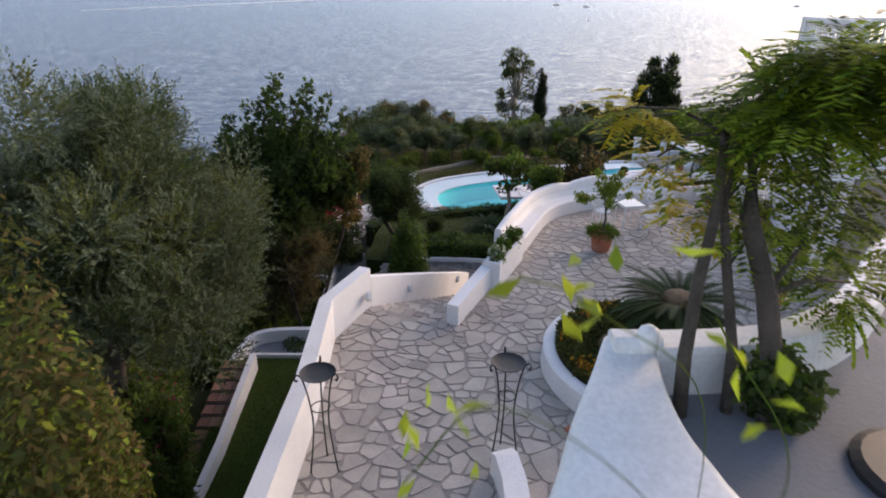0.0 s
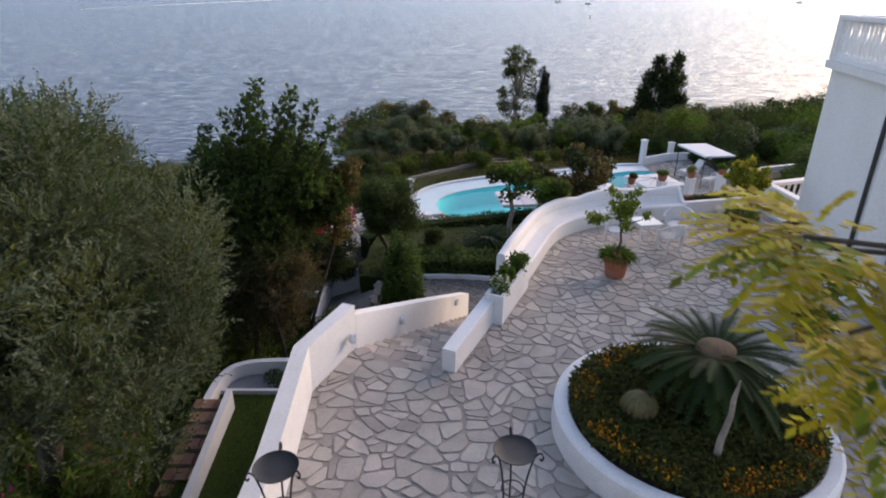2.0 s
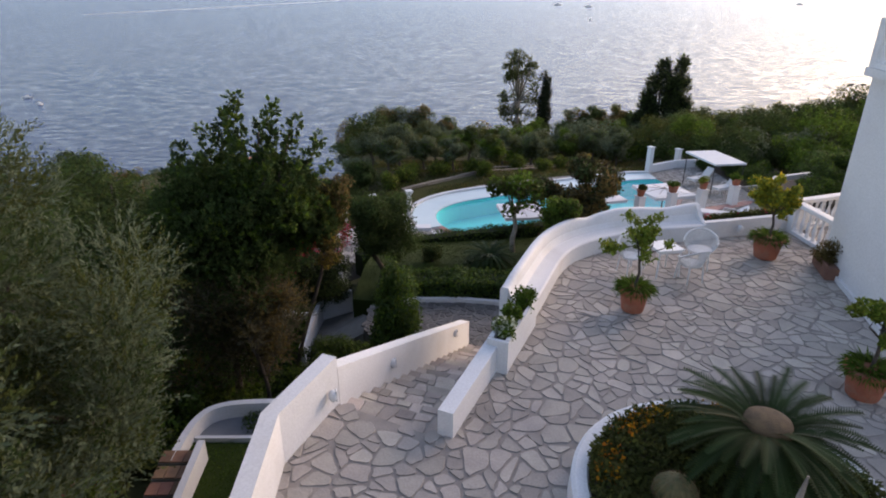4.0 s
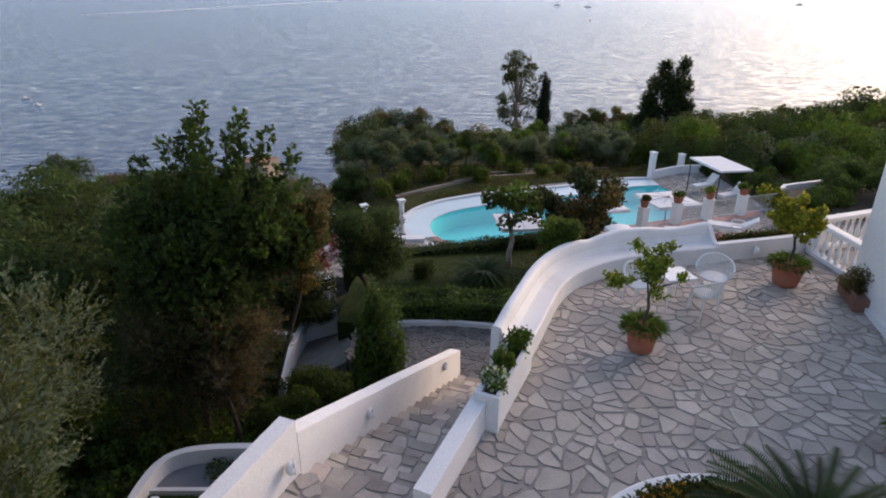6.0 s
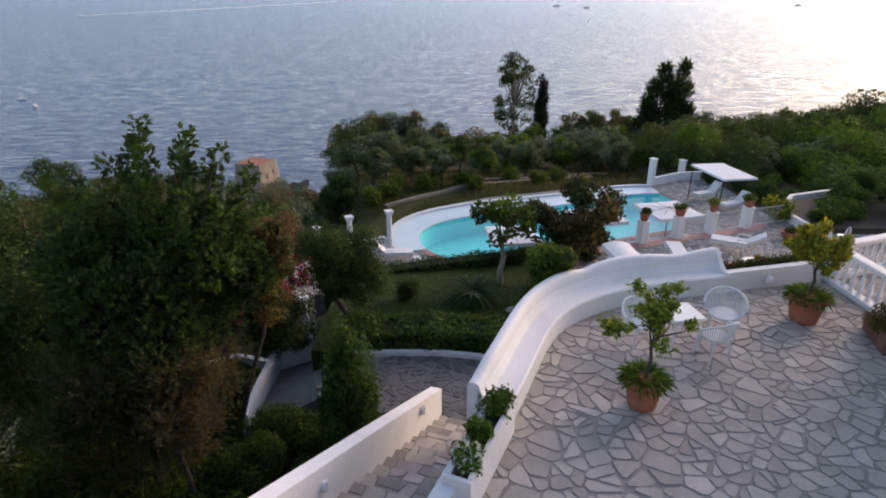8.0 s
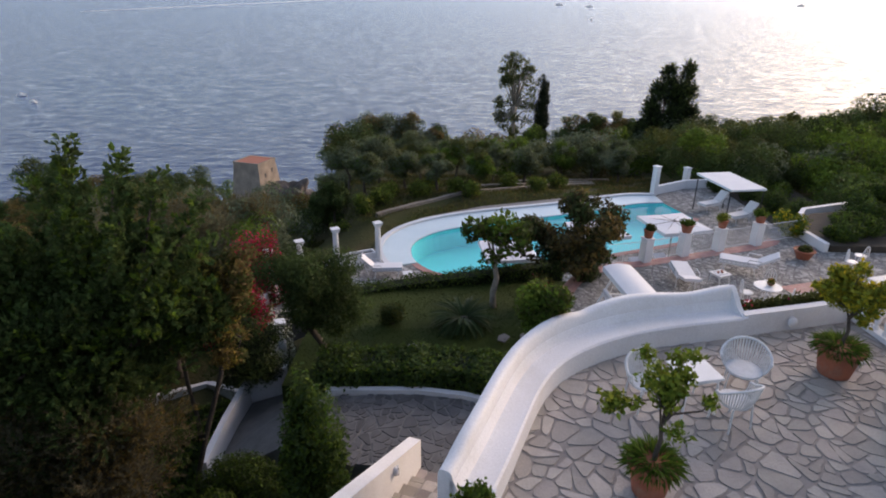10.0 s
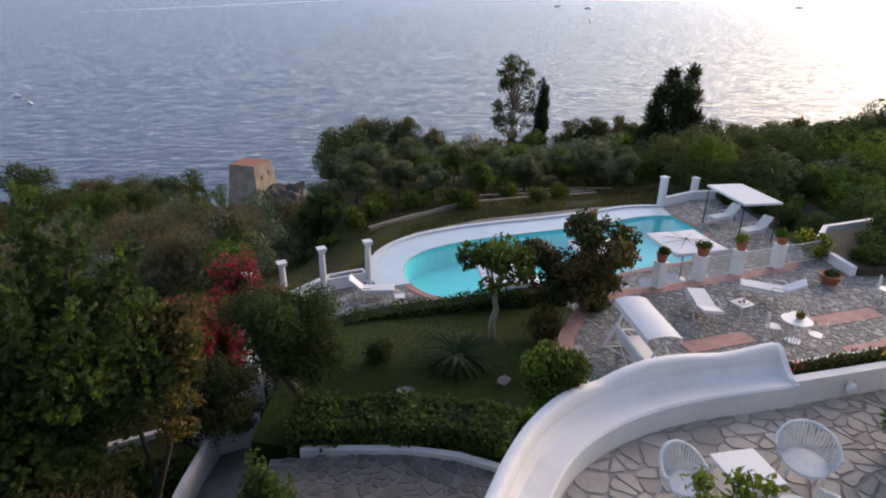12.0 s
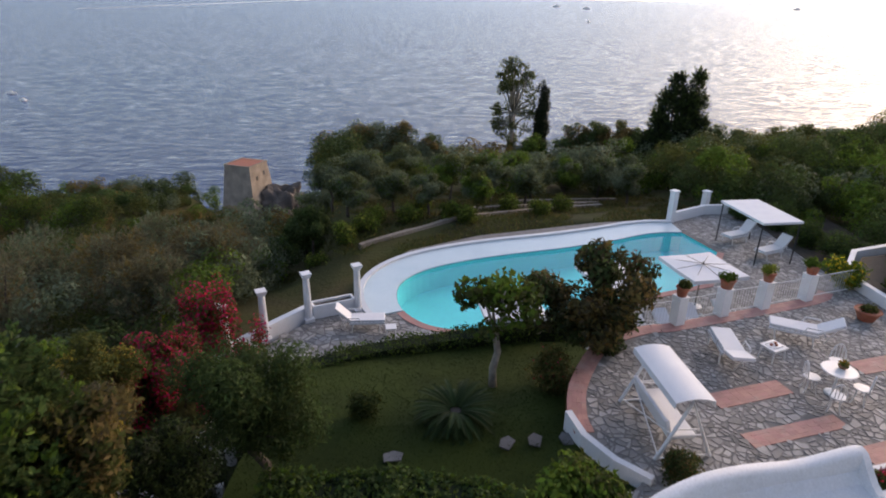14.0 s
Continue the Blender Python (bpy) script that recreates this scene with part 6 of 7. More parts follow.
# ivy and weeds over the bank below the steps
lv = Leaves()
m = 36000
xy = np.stack([rng.uniform(-11, -1.4, m), rng.uniform(12.6, 22, m)], 1)
xy = np.array([p for p in xy if not inside(p[0], p[1], LOW) and not inside(p[0], p[1], [(-5.1, 12), (-1.3, 12), (-1.3, 14.4), (-4.2, 14.4), (-5.0, 13.9)]) and not (p[0] > -1.7 + 0.33 * (p[1] - 10.7))])
hum = np.array([0.22 + 0.3 * noise.noise(Vector((x * 0.9, y * 0.9, 2))) for x, y in xy])
lv.add(np.c_[xy, [ground_z(x, y) for x, y in xy] + hum + 0.12 * rng.random(len(xy))], np.tile((0, 0, 1.0), (len(xy), 1)), 0.17, 0.11, 0, 0.75)
lv.add(np.c_[xy[::3] + 0.2, [ground_z(x, y) for x, y in xy[::3]] + hum[::3] + 0.2 * rng.random(len(xy[::3]))], np.tile((0, 0, 1.0), (len(xy[::3]), 1)), 0.15, 0.08, 1, 0.75)
tagged(part("ivy", lv.mesh("ivy", [L_DARK, L_GREEN]), None), "dark ivy and weeds covering the bank", "ground cover", kind="stuff")

# shaded planting at the far side of the pool deck
tagged(part("soil_deck", slab([(19.6, 33.5), (19.3, 45.5), (24, 46), (24, 33.5)], -5.6, -5.27), SOIL), "dark planted soil beside the pool deck", "garden bed", kind="structure")
for x, y, r, h in ((20.6, 36.2, 1.2, 1.3), (21.0, 38.6, 1.3, 1.6), (20.6, 41.0, 1.2, 1.5), (20.4, 43.4, 1.2, 1.6), (19.0, 44.6, 0.9, 1.2)):
    shrub("deck_shrub", x, y, -5.3, r, r, h, 4500, 0.12, 0.06, [L_DARK, L_CAROB, L_GREEN], "dark leafy shrub beside the pool deck", (0.5, 0.4, 0.2), group="deck shrubs")

for x, y, r, h in ((19.6, 32.4, 1.1, 1.5), (21.4, 31.2, 1.3, 1.8), (20.8, 33.8, 1.2, 1.6), (22.8, 33.2, 1.4, 2.2), (17.6, 30.4, 0.8, 0.9)):
    shrub("bed_shrub", x, y, -2.9, r, r, h, 5000, 0.12, 0.06, [L_GREEN, L_CAROB, L_DARK], "leafy green shrub in the garden bed", (0.4, 0.4, 0.3), group="garden bed shrubs", n_lobes=20, small=0.32)

# far notable trees
def eucalyptus():
    lobes = []
    for k in range(48):
        z = 3.6 + 10.8 * rng.random()
        w = 2.4 * math.sin(math.pi * min(1, (z - 2.5) / 13.5)) ** 0.7
        a = rng.random() * 6.28
        s = 0.42 + 0.42 * rng.random()
        lobes.append((w * 0.98 * math.cos(a), w * 0.9 * math.sin(a), z, s * 1.2, s * 1.2, s * 0.8))
    tree("eucalyptus_tree", 10.2, 92.0, -15.5, 15, 3, 5, 0, 19000, 0.26, 0.08, [L_SHRUB, L_DARK], PALE_BARK, "tall slender eucalyptus with an open crown", mix=(0.65, 0.4), lobes=lobes, r0=0.28, forks=34, shell=0.2, twig=0.5)


eucalyptus()
lobes = [(0.25 * rng.normal(), 0.25 * rng.normal(), z, max(0.25, 1.1 * math.sin(math.pi * (0.14 + 0.86 * z / 12.4)) ** 0.6),) * 1 for z in np.arange(0.5, 12, 0.3)]
lobes = [(l[0], l[1], l[2], l[3], l[3], 0.7) for l in lobes]
tree("cypress_tree", 14.1, 92.0, -15.5, 12, 1.2, 1, 0, 12000, 0.3, 0.1, [L_CYPRESS], BARK, "narrow black-green cypress above the sea", lobes=lobes, r0=0.2)
for x, y, z, h, r in ((24.8, 74, -10.5, 10.2, 3.3), (27.1, 74.5, -10.5, 10.3, 2.1), (23.2, 73, -10.5, 6.6, 2.0), (25.9, 73.6, -10.5, 8.4, 2.6)):
    lobes = []
    for k in range(78):
        u = rng.random() ** 0.85
        zz = 0.8 + (h - 1.0) * u
        w = r * (1 - u) ** 0.8
        a = rng.random() * 6.28
        s = 0.32 + 0.42 * rng.random()
        lobes.append((w * 0.88 * math.cos(a), w * 0.78 * math.sin(a), zz, s, s, s * 1.2))
    tree("conifer_tree", x, y, z, h, r, 1, 0, 17000, 0.24, 0.08, [L_CYPRESS, L_DARK], BARK, "dense dark conifer against the sea", group="dark conifers", lobes=lobes, mix=(0.55, 0.6), r0=0.2, shell=0.1, twig=0.55)
for x, y, h, r in ((-6.5, 71, 6.0, 3.2), (-3.2, 71.5, 6.3, 2.6), (0.2, 71, 5.0, 2.0)):
    tree("grove_tree", x, y, ground_z(x, y), h, r, 1.2, 34, 7000, 0.26, 0.1, [L_OLIVE, L_BROWN, L_DARK], BARK, "grey-brown tree at the edge of the hill", group="hill edge trees", mix=(0.5, 0.35, 0.25))


def woods(name, spots, label, leaf_len, n_each, seed):
    """Far trees and scrub as one mass of leaf clumps; each spot has x, y, radius, height and a colour slot."""
    lv = Leaves()
    for x, y, r, h, slot in spots:
        z = ground_z(x, y)
        lobes = []
        for i in range(11):
            u = unit(1)[0]
            s = 0.36 * (0.6 + 0.8 * rng.random())
            lobes.append((x + u[0] * r * 0.7, y + u[1] * r * 0.7, z + h * (0.55 + 0.35 * u[2]), r * s, r * s, min(h, r) * s * 0.85))
        lv.crown(lobes, int(n_each * 1.25 * (r / 2.4) ** 2), leaf_len, leaf_len * 0.45, slot, 0.32, 0.7)
    ob = part(name, lv.mesh(name, [L_SHRUB, L_OLIVE, L_DARK, L_GREEN, L_BROWN, L_CAROB]), None)
    tagged(ob, label, "woods", kind="stuff")


spots = []
for y in np.arange(48, 104, 4.6):
    for x in np.arange(-78, 70, 5.0):
        px, py = x + rng.uniform(-2.4, 2.4), y + rng.uniform(-2.2, 2.2)
        if -9 < px < 17 and py < 57:
            continue
        if inside(px, py, DECK) or (7 < px < 16 and py < 53) or py > 110:
            continue
        left = px < -8
        h = rng.uniform(1.6, 3.8)
        if px > 20:
            h = rng.uniform(2.6, 4.6)
        if left:
            h = rng.uniform(2.5, 5.0)
        if py > 84:
            h *= 0.8
        slot = rng.choice(6, p=(0.3, 0.28, 0.14, 0.12, 0.1, 0.06)) if not left else rng.choice(6, p=(0.24, 0.22, 0.16, 0.08, 0.26, 0.04))
        spots.append((px, py, rng.uniform(1.4, 3.3), h, slot))
for y in np.arange(98, 134, 4.5):
    for x in np.arange(-78, -8, 4.6):
        spots.append((x + rng.uniform(-2, 2), y + rng.uniform(-2, 2), rng.uniform(1.8, 3.4), rng.uniform(2.4, 4.6), rng.choice(6, p=(0.22, 0.22, 0.26, 0.06, 0.20, 0.04))))
woods("woods_far", spots, "olive groves and scrub covering the far hillside", 0.30, 900, 3)
spots = []
for y in np.arange(26, 50, 3.0):
    for x in np.arange(-34, -6.5, 3.2):
        px, py = x + rng.uniform(-1.3, 1.3), y + rng.uniform(-1.2, 1.2)
        spots.append((px, py, rng.uniform(1.5, 2.4), rng.uniform(1.8, 3.6), rng.choice(6, p=(0.22, 0.34, 0.10, 0.06, 0.24, 0.04))))
for x in np.arange(-30, -8, 3.2):
    for y in np.arange(4, 26, 3.2):
        if x < -10:
            spots.append((x + rng.uniform(-1, 1), y, rng.uniform(1.6, 2.4), rng.uniform(2.0, 4.0), rng.choice(6)))
for k in range(22):
    px, py = rng.uniform(-10, -6.8), rng.uniform(36, 52)
    spots.append((px, py, rng.uniform(0.9, 1.7), rng.uniform(1.2, 2.4), rng.choice(6, p=(0.3, 0.25, 0.25, 0.1, 0.05, 0.05))))
L_TAMARISK = leaf("tamarisk_leaf", (0.16, 0.145, 0.09), (0.10, 0.10, 0.06), 0.3)
for x, y, h, r in ((-9.0, 31.5, 3.8, 2.0), (-11.5, 34.0, 4.2, 2.4), (-8.6, 36.0, 3.8, 2.1), (-13.5, 30.0, 4.4, 2.4), (-12.5, 39.0, 4.4, 2.6), (-9.5, 41.0, 3.6, 2.2), (-16.5, 35.5, 4.6, 2.8)):
    tree("grove_tree", x, y, ground_z(x, y), h, r, 0.8, 34, 14000, 0.13, 0.035, [L_TAMARISK, L_OLIVE, L_BROWN], BARK, "feathery grey-brown tree on the slope", group="grey slope trees", mix=(0.6, 0.3, 0.15), small=0.24, shell=0.3, twig=0.3)
for x, y, h, r in ((-10.4, 22.0, 2.6, 1.5), (-8.4, 21.6, 2.4, 1.3), (-11.8, 25.5, 2.8, 1.7)):
    shrub("slope_shrub", x, y, ground_z(x, y), r, r, h, 8000, 0.13, 0.06, [L_GREEN, L_CAROB], "leafy green shrub on the slope", (0.3, 0.8), group="slope shrubs", n_lobes=24, small=0.3)
woods("woods_left", spots, "mixed trees and scrub on the slope below the garden", 0.2, 1700, 4)
spots = []
for y in np.arange(46.5, 62, 2.8):
    for x in np.arange(19, 60, 3.0):
        px, py = x + rng.uniform(-1.2, 1.2), y + rng.uniform(-1, 1)
        spots.append((px, py, rng.uniform(1.3, 2.9), rng.uniform(2.2, 4.4), rng.choice(6, p=(0.20, 0.06, 0.24, 0.26, 0.02, 0.22))))
for x in np.arange(22, 50, 3.0):
    for y in np.arange(34, 47, 3.0):
        spots.append((x + rng.uniform(-1, 1), y, rng.uniform(1.5, 2.2), rng.uniform(2.5, 3.8), rng.choice(6, p=(0.14, 0.04, 0.12, 0.50, 0.0, 0.20))))
woods("woods_right", spots, "dense leafy grove beside the pool deck", 0.22, 1700, 5)
for x, y, h, r in ((-43, 71, 9.0, 3.4), (-38, 72, 8.0, 3.6), (-33.5, 72, 6.5, 3.2), (-47, 73, 9.5, 3.0), (31, 60.5, 3.8, 2.6), (35, 61, 4.0, 2.8), (39.5, 62, 4.6, 3.0), (44, 63, 4.2, 3.0), (28.5, 59.5, 3.2, 2.4), (12.0, 84, 4.4, 2.4)):
    tree("grove_tree", x, y, ground_z(x, y), h, r, 0.8, 26, 5000, 0.26, 0.12, [L_GREEN, L_SHRUB, L_DARK], BARK, "green tree at the edge of the hill", group="hill edge trees", mix=(0.4, 0.35, 0.35))

for x, y, h, r, brown in ((17.0, 85, 6.6, 2.9, 0), (19.8, 85.5, 6.8, 2.6, 1), (22.6, 85, 6.4, 2.6, 1), (24.6, 84, 5.4, 2.4, 0)):
    tree("grove_tree", x, y, ground_z(x, y), h, r, 0.8, 26, 7000, 0.24, 0.11, [L_BROWN, L_SHRUB, L_DARK] if brown else [L_DARK, L_CAROB, L_BROWN], BARK, "brownish tree at the edge of the hill" if brown else "dark tree at the edge of the hill", group="hill edge trees", mix=(0.5, 0.35, 0.35))

# vegetable terraces behind the pool
for row in (((-2.5, 39.6), (0.85, 42.6), (4.8, 46.0), (9.5, 49.0), (12.4, 50.7)), ((1.5, 46.2), (5.0, 48.4), (8.2, 50.1), (12.6, 52.2)), ((6.0, 51.6), (10.0, 53.2), (14.5, 54.6))):
    wall_run("wall_field", [(p[0], p[1], ground_z(p[0], p[1]) - 1.2, ground_z(p[0], p[1]) + 0.16 + 0.05 * rng.random()) for p in curve(row, 24)], 0.26, "low dry-stone edge of the field terraces", mat=TOWER, bevel=0)
lv = Leaves()
m = 36000
xy = np.stack([rng.uniform(-8, 18, m), rng.uniform(38.5, 58, m)], 1)
xy = np.array([p for p in xy if not inside(p[0], p[1], DECK) and noise.noise(Vector((p[0] * 0.35, p[1] * 0.35, 4))) > -0.25])
lv.add(np.c_[xy, [ground_z(x, y) for x, y in xy]], np.tile((0, 0, 1.0), (len(xy), 1)), 0.20, 0.04, 0, 0.5, True)
lv.add(np.c_[xy[::4] + 0.3, [ground_z(x, y) for x, y in xy[::4]]], np.tile((0, 0, 1.0), (len(xy[::4]), 1)), 0.22, 0.04, 1, 0.5, True)
tagged(part("field_grass", lv.mesh("field_grass", [L_SHRUB, L_BROWN]), None), "rough grass and weeds on the field terraces", "grass", kind="stuff")

# olive grove behind the pool
for k, (x, y, h, r) in enumerate(((3.5, 45.6, 2.7, 1.3), (0.7, 45.0, 2.6, 1.3), (7.0, 50.4, 2.9, 1.5), (4.8, 51.6, 3.2, 1.7), (2.0, 50.8, 3.2, 1.7), (-1.5, 46.4, 2.6, 1.5), (-3.6, 49.2, 3.4, 1.9), (-5.6, 48.0, 3.2, 1.8), (10.5, 55.2, 3.0, 1.7), (8.0, 54.6, 3.0, 1.7), (13.2, 55.4, 3.2, 1.8), (14.6, 52.6, 2.8, 1.6), (-0.8, 52.6, 3.3, 1.8), (-3.9, 44.2, 2.6, 1.4), (-5.4, 41.6, 3.4, 1.6), (-6.6, 44.8, 3.0, 1.7), (4.2, 56.0, 3.4, 1.9), (0.6, 57.0, 3.4, 1.9), (-4.5, 54.0, 3.6, 2.0), (-7.5, 51.0, 3.6, 2.0), (7.2, 58.5, 3.4, 1.9), (11.5, 59.5, 3.4, 1.9), (15.8, 58.0, 3.4, 1.9), (-2.0, 59.5, 3.6, 2.0))):
    kind = (0.78, 0.25, 0.08) if k % 4 else (0.15, 0.5, 0.4)
    dark = k in (14, 15)
    tree("grove_tree", x, y, ground_z(x, y), h, r, 0.5 * h - 0.5, 22, 7000, 0.17, 0.055, [L_OLIVE, L_SHRUB, L_GREEN] if not dark else [L_DARK, L_CAROB, L_DARK], BARK, "dark round tree beside the pool" if dark else "small rounded olive tree in the grove" if k % 4 else "small green orchard tree in the grove", group="olive grove trees", mix=kind, r0=0.09, small=0.3, forks=8, shell=0.3)
for x, y in ((1.9, 44.4), (-0.4, 43.6), (5.6, 47.6), (-2.6, 41.8), (9.0, 48.2), (-2.3, 43.4), (3.0, 43.9), (-3.4, 40.4), (7.4, 46.2), (-4.6, 39.4), (0.2, 46.6)):
    shrub("field_shrub", x, y, ground_z(x, y), 0.9, 0.8, 1.2, 2000, 0.14, 0.05, [L_GREEN, L_LEMON, L_SHRUB], "yellow-green shrub on the field terrace", (0.4, 0.3, 0.4), group="field shrubs")

# climbing trees on the balcony beside the camera's start
def balcony_tree(name, foot, bends, r0, lobes, n, mats, mix, label, strands=()):
    t = thing(name, foot[0] - 0.01, foot[1] - 0.12, foot[2] - 0.06, label=label, category="tree")
    loc = [Vector(p) - Vector(foot) for p in bends]
    bm = tube([Vector((0, 0, -0.05))] + loc, [r0 * (1.15 - 0.55 * k / len(loc)) for k in range(len(loc) + 1)], 9)
    for l in lobes:
        c = Vector(l[:3]) - Vector(foot)
        a = min(loc, key=lambda q: (q - c).length)
        tube([a, a.lerp(c, 0.5) + Vector((0, 0, 0.05)), c], [r0 * 0.35, r0 * 0.22, 0.006], 5, bm)
    part("trunk", bm, BARK, t, smooth=True)
    lv = Leaves()
    near = np.array([(l[0] - foot[0], l[1] - foot[1], l[2] - foot[2], *l[3:]) for l in lobes])
    for k, share in enumerate(mix):
        m = int(n * share)
        pick = rng.choice(len(near), m, p=near[:, 3] ** 2 / (near[:, 3] ** 2).sum())
        u = unit(m)
        way = u * (1, 1, 0.35) + unit(m) * 0.3
        way /= np.linalg.norm(way, axis=1)[:, None]
        lv.feathers(near[pick, :3] + u * near[pick, 3:] * (0.25 + 0.6 * rng.random(m))[:, None], way, 0.16, 8, 0.056, 0.021, k)
    part("crown", lv.mesh("crown", mats), None, t)


balcony_tree("climbing_tree", (2.06, 2.42, 3.98), [(2.05, 2.45, 4.2), (1.98, 2.55, 4.6), (1.86, 2.62, 4.95), (1.88, 2.75, 5.25), (2.1, 2.9, 5.45)], 0.05,
             [(1.95, 2.45, 5.4, 0.2, 0.15, 0.12), (2.0, 2.45, 5.65, 0.25, 0.15, 0.08), (1.9, 2.75, 4.9, 0.12, 0.1, 0.2), (1.9, 2.75, 5.42, 0.26, 0.28, 0.12), (2.15, 2.6, 5.55, 0.36, 0.33, 0.14), (2.4, 3.0, 5.5, 0.4, 0.4, 0.16), (2.6, 2.4, 5.55, 0.4, 0.4, 0.18), (2.15, 3.15, 5.2, 0.22, 0.22, 0.22), (2.3, 2.8, 4.8, 0.16, 0.16, 0.3), (2.55, 3.1, 5.0, 0.25, 0.25, 0.3), (2.3, 3.2, 5.45, 0.3, 0.3, 0.14), (2.75, 2.9, 5.3, 0.3, 0.3, 0.2), (2.6, 2.9, 4.5, 0.2, 0.2, 0.25)],
             1700, [L_FRESH, L_GREEN, L_CAROB], (0.7, 0.35, 0.15), "climbing tree with fresh green feathery leaves")
balcony_tree("climbing_tree", (1.66, 2.47, 3.98), [(1.64, 2.5, 4.3), (1.66, 2.55, 4.65), (1.70, 2.6, 5.0), (1.72, 2.7, 5.3)], 0.032,
             [(1.36, 2.92, 5.37, 0.09, 0.11, 0.06), (1.46, 2.98, 5.32, 0.09, 0.10, 0.07), (1.52, 2.92, 5.14, 0.06, 0.08, 0.13), (1.8, 3.05, 4.85, 0.10, 0.10, 0.18)],
             80, [L_YELLOW, L_LEMON], (1.0, 0.15), "slender climbing tree with yellowing leaves")
balcony_tree("climbing_tree", (1.9, 2.5, 3.98), [(1.88, 2.54, 4.3), (1.8, 2.6, 4.7), (1.75, 2.65, 5.0), (1.82, 2.75, 5.3)], 0.026,
             [(1.75, 2.7, 5.2, 0.14, 0.14, 0.1), (1.95, 2.8, 5.05, 0.16, 0.16, 0.16), (2.1, 2.95, 4.75, 0.14, 0.14, 0.2)],
             70, [L_GREEN, L_FRESH], (0.6, 0.5), "slim climbing stem with drooping green leaves")
shrub("balcony_shrub", 2.06, 2.32, 3.92, 0.26, 0.2, 0.42, 1100, 0.06, 0.04, [L_DARK, L_GREEN], "dark bushy plant round the foot of the climber", (0.8, 0.3))
vn = thing("hanging_vine", 1.25, 1.3, 4.08, label="thin vine shoots with pale green leaves", category="vine")
for pts, m in (([(0, 0, 0), (-0.28, -0.45, 1.0), (-0.56, -0.72, 1.36), (-0.66, -0.75, 1.42)], 9), ([(0.05, 0, 0), (-0.38, -0.55, 0.9), (-0.66, -0.70, 1.22), (-0.78, -0.74, 1.14)], 9), ([(0.1, 0, 0), (-0.22, -0.6, 1.0), (-0.44, -0.72, 1.36)], 8)):
    cp = curve(pts, 20)
    stem = part("stem", tube(cp, 0.0012, 5), L_GREEN, vn)
    lf = Leaves()
    far = np.array(cp)[13:]
    lf.add(far[rng.integers(0, len(far), m)] + rng.normal(size=(m, 3)) * 0.03, unit(m), 0.042, 0.020, 0, 0.8)
    part("leaves", lf.mesh("leaves", [L_FRESH]), None, stem)

# tall pine at the far left of the garden
pl_ = [(-0.2, 0, 9.4, 1.3, 1.3, 0.7), (0.6, 0.3, 8.6, 1.2, 1.2, 0.6), (-1.2, 0.4, 8.9, 1.3, 1.2, 0.7), (0.2, -0.5, 10.2, 1.2, 1.2, 0.7), (-0.9, 0, 10.8, 1.0, 1.0, 0.6)]
tree("pine_tree", -14.2, 16.2, -3.9, 11, 2, 7, 0, 6000, 0.2, 0.04, [L_GREEN, L_DARK], BARK, "tall pine with a tufted green crown", mix=(0.7, 0.4), lobes=pl_, r0=0.2, forks=5)

# ================= tower, boats =================
tw = thing("watch_tower", -66, 203, -60.5, 72, label="old square stone watchtower with a red roof on the shore", category="tower")
tw.scale = (0.86, 0.86, 0.98)
bm = bmesh.new()
lo, hi = 8.0, 5.6
vs = [bm.verts.new((sx * lo, sy * lo, -4)) for sx, sy in ((-1, -1), (1, -1), (1, 1), (-1, 1))] + [bm.verts.new((sx * hi, sy * hi, 16)) for sx, sy in ((-1, -1), (1, -1), (1, 1), (-1, 1))]
for f in ((0, 1, 5, 4), (1, 2, 6, 5), (2, 3, 7, 6), (3, 0, 4, 7), (4, 5, 6, 7)):
    bm.faces.new([vs[i] for i in f])
part("wall", bm, TOWER, tw)
part("roof", box(-5.1, -5.1, 16.0, 5.1, 5.1, 16.6), TERRACOTTA, tw, "weathered red tiled roof")
for s in (-1, 1):
    part("parapet", box(-5.7, s * 5.45 - 0.25, 16.0, 5.7, s * 5.45 + 0.25, 16.7), TOWER, tw)
    part("parapet", box(s * 5.45 - 0.25, -5.2, 16.0, s * 5.45 + 0.25, 5.2, 16.7), TOWER, tw)
for x, z in ((-2.2, 12), (2.5, 13), (0.4, 7)):
    for side in (0, 1):
        q = hi + (lo - hi) * (16 - z) / 20
        w = part("window", box(x - 0.5, -q - 0.12, z - 0.7, x + 0.5, -q + 0.5, z + 0.7), IRON, tw, "small dark opening")
        w.rotation_euler = (0, 0, side * math.pi / 2)
rk = thing("shore_rock", -59, 206, -64, label="jagged grey rock below the tower", category="rock")
bm = bmesh.new()
bmesh.ops.create_icosphere(bm, subdivisions=5, radius=1)
for v in bm.verts:
    d = 1 + 0.45 * noise.noise(v.co * 1.8) + 0.25 * noise.noise(v.co * 5)
    v.co = Vector((v.co.x * 13 * d, v.co.y * 9 * d, v.co.z * 11 * d))
part("stone", bm, ROCK, rk)


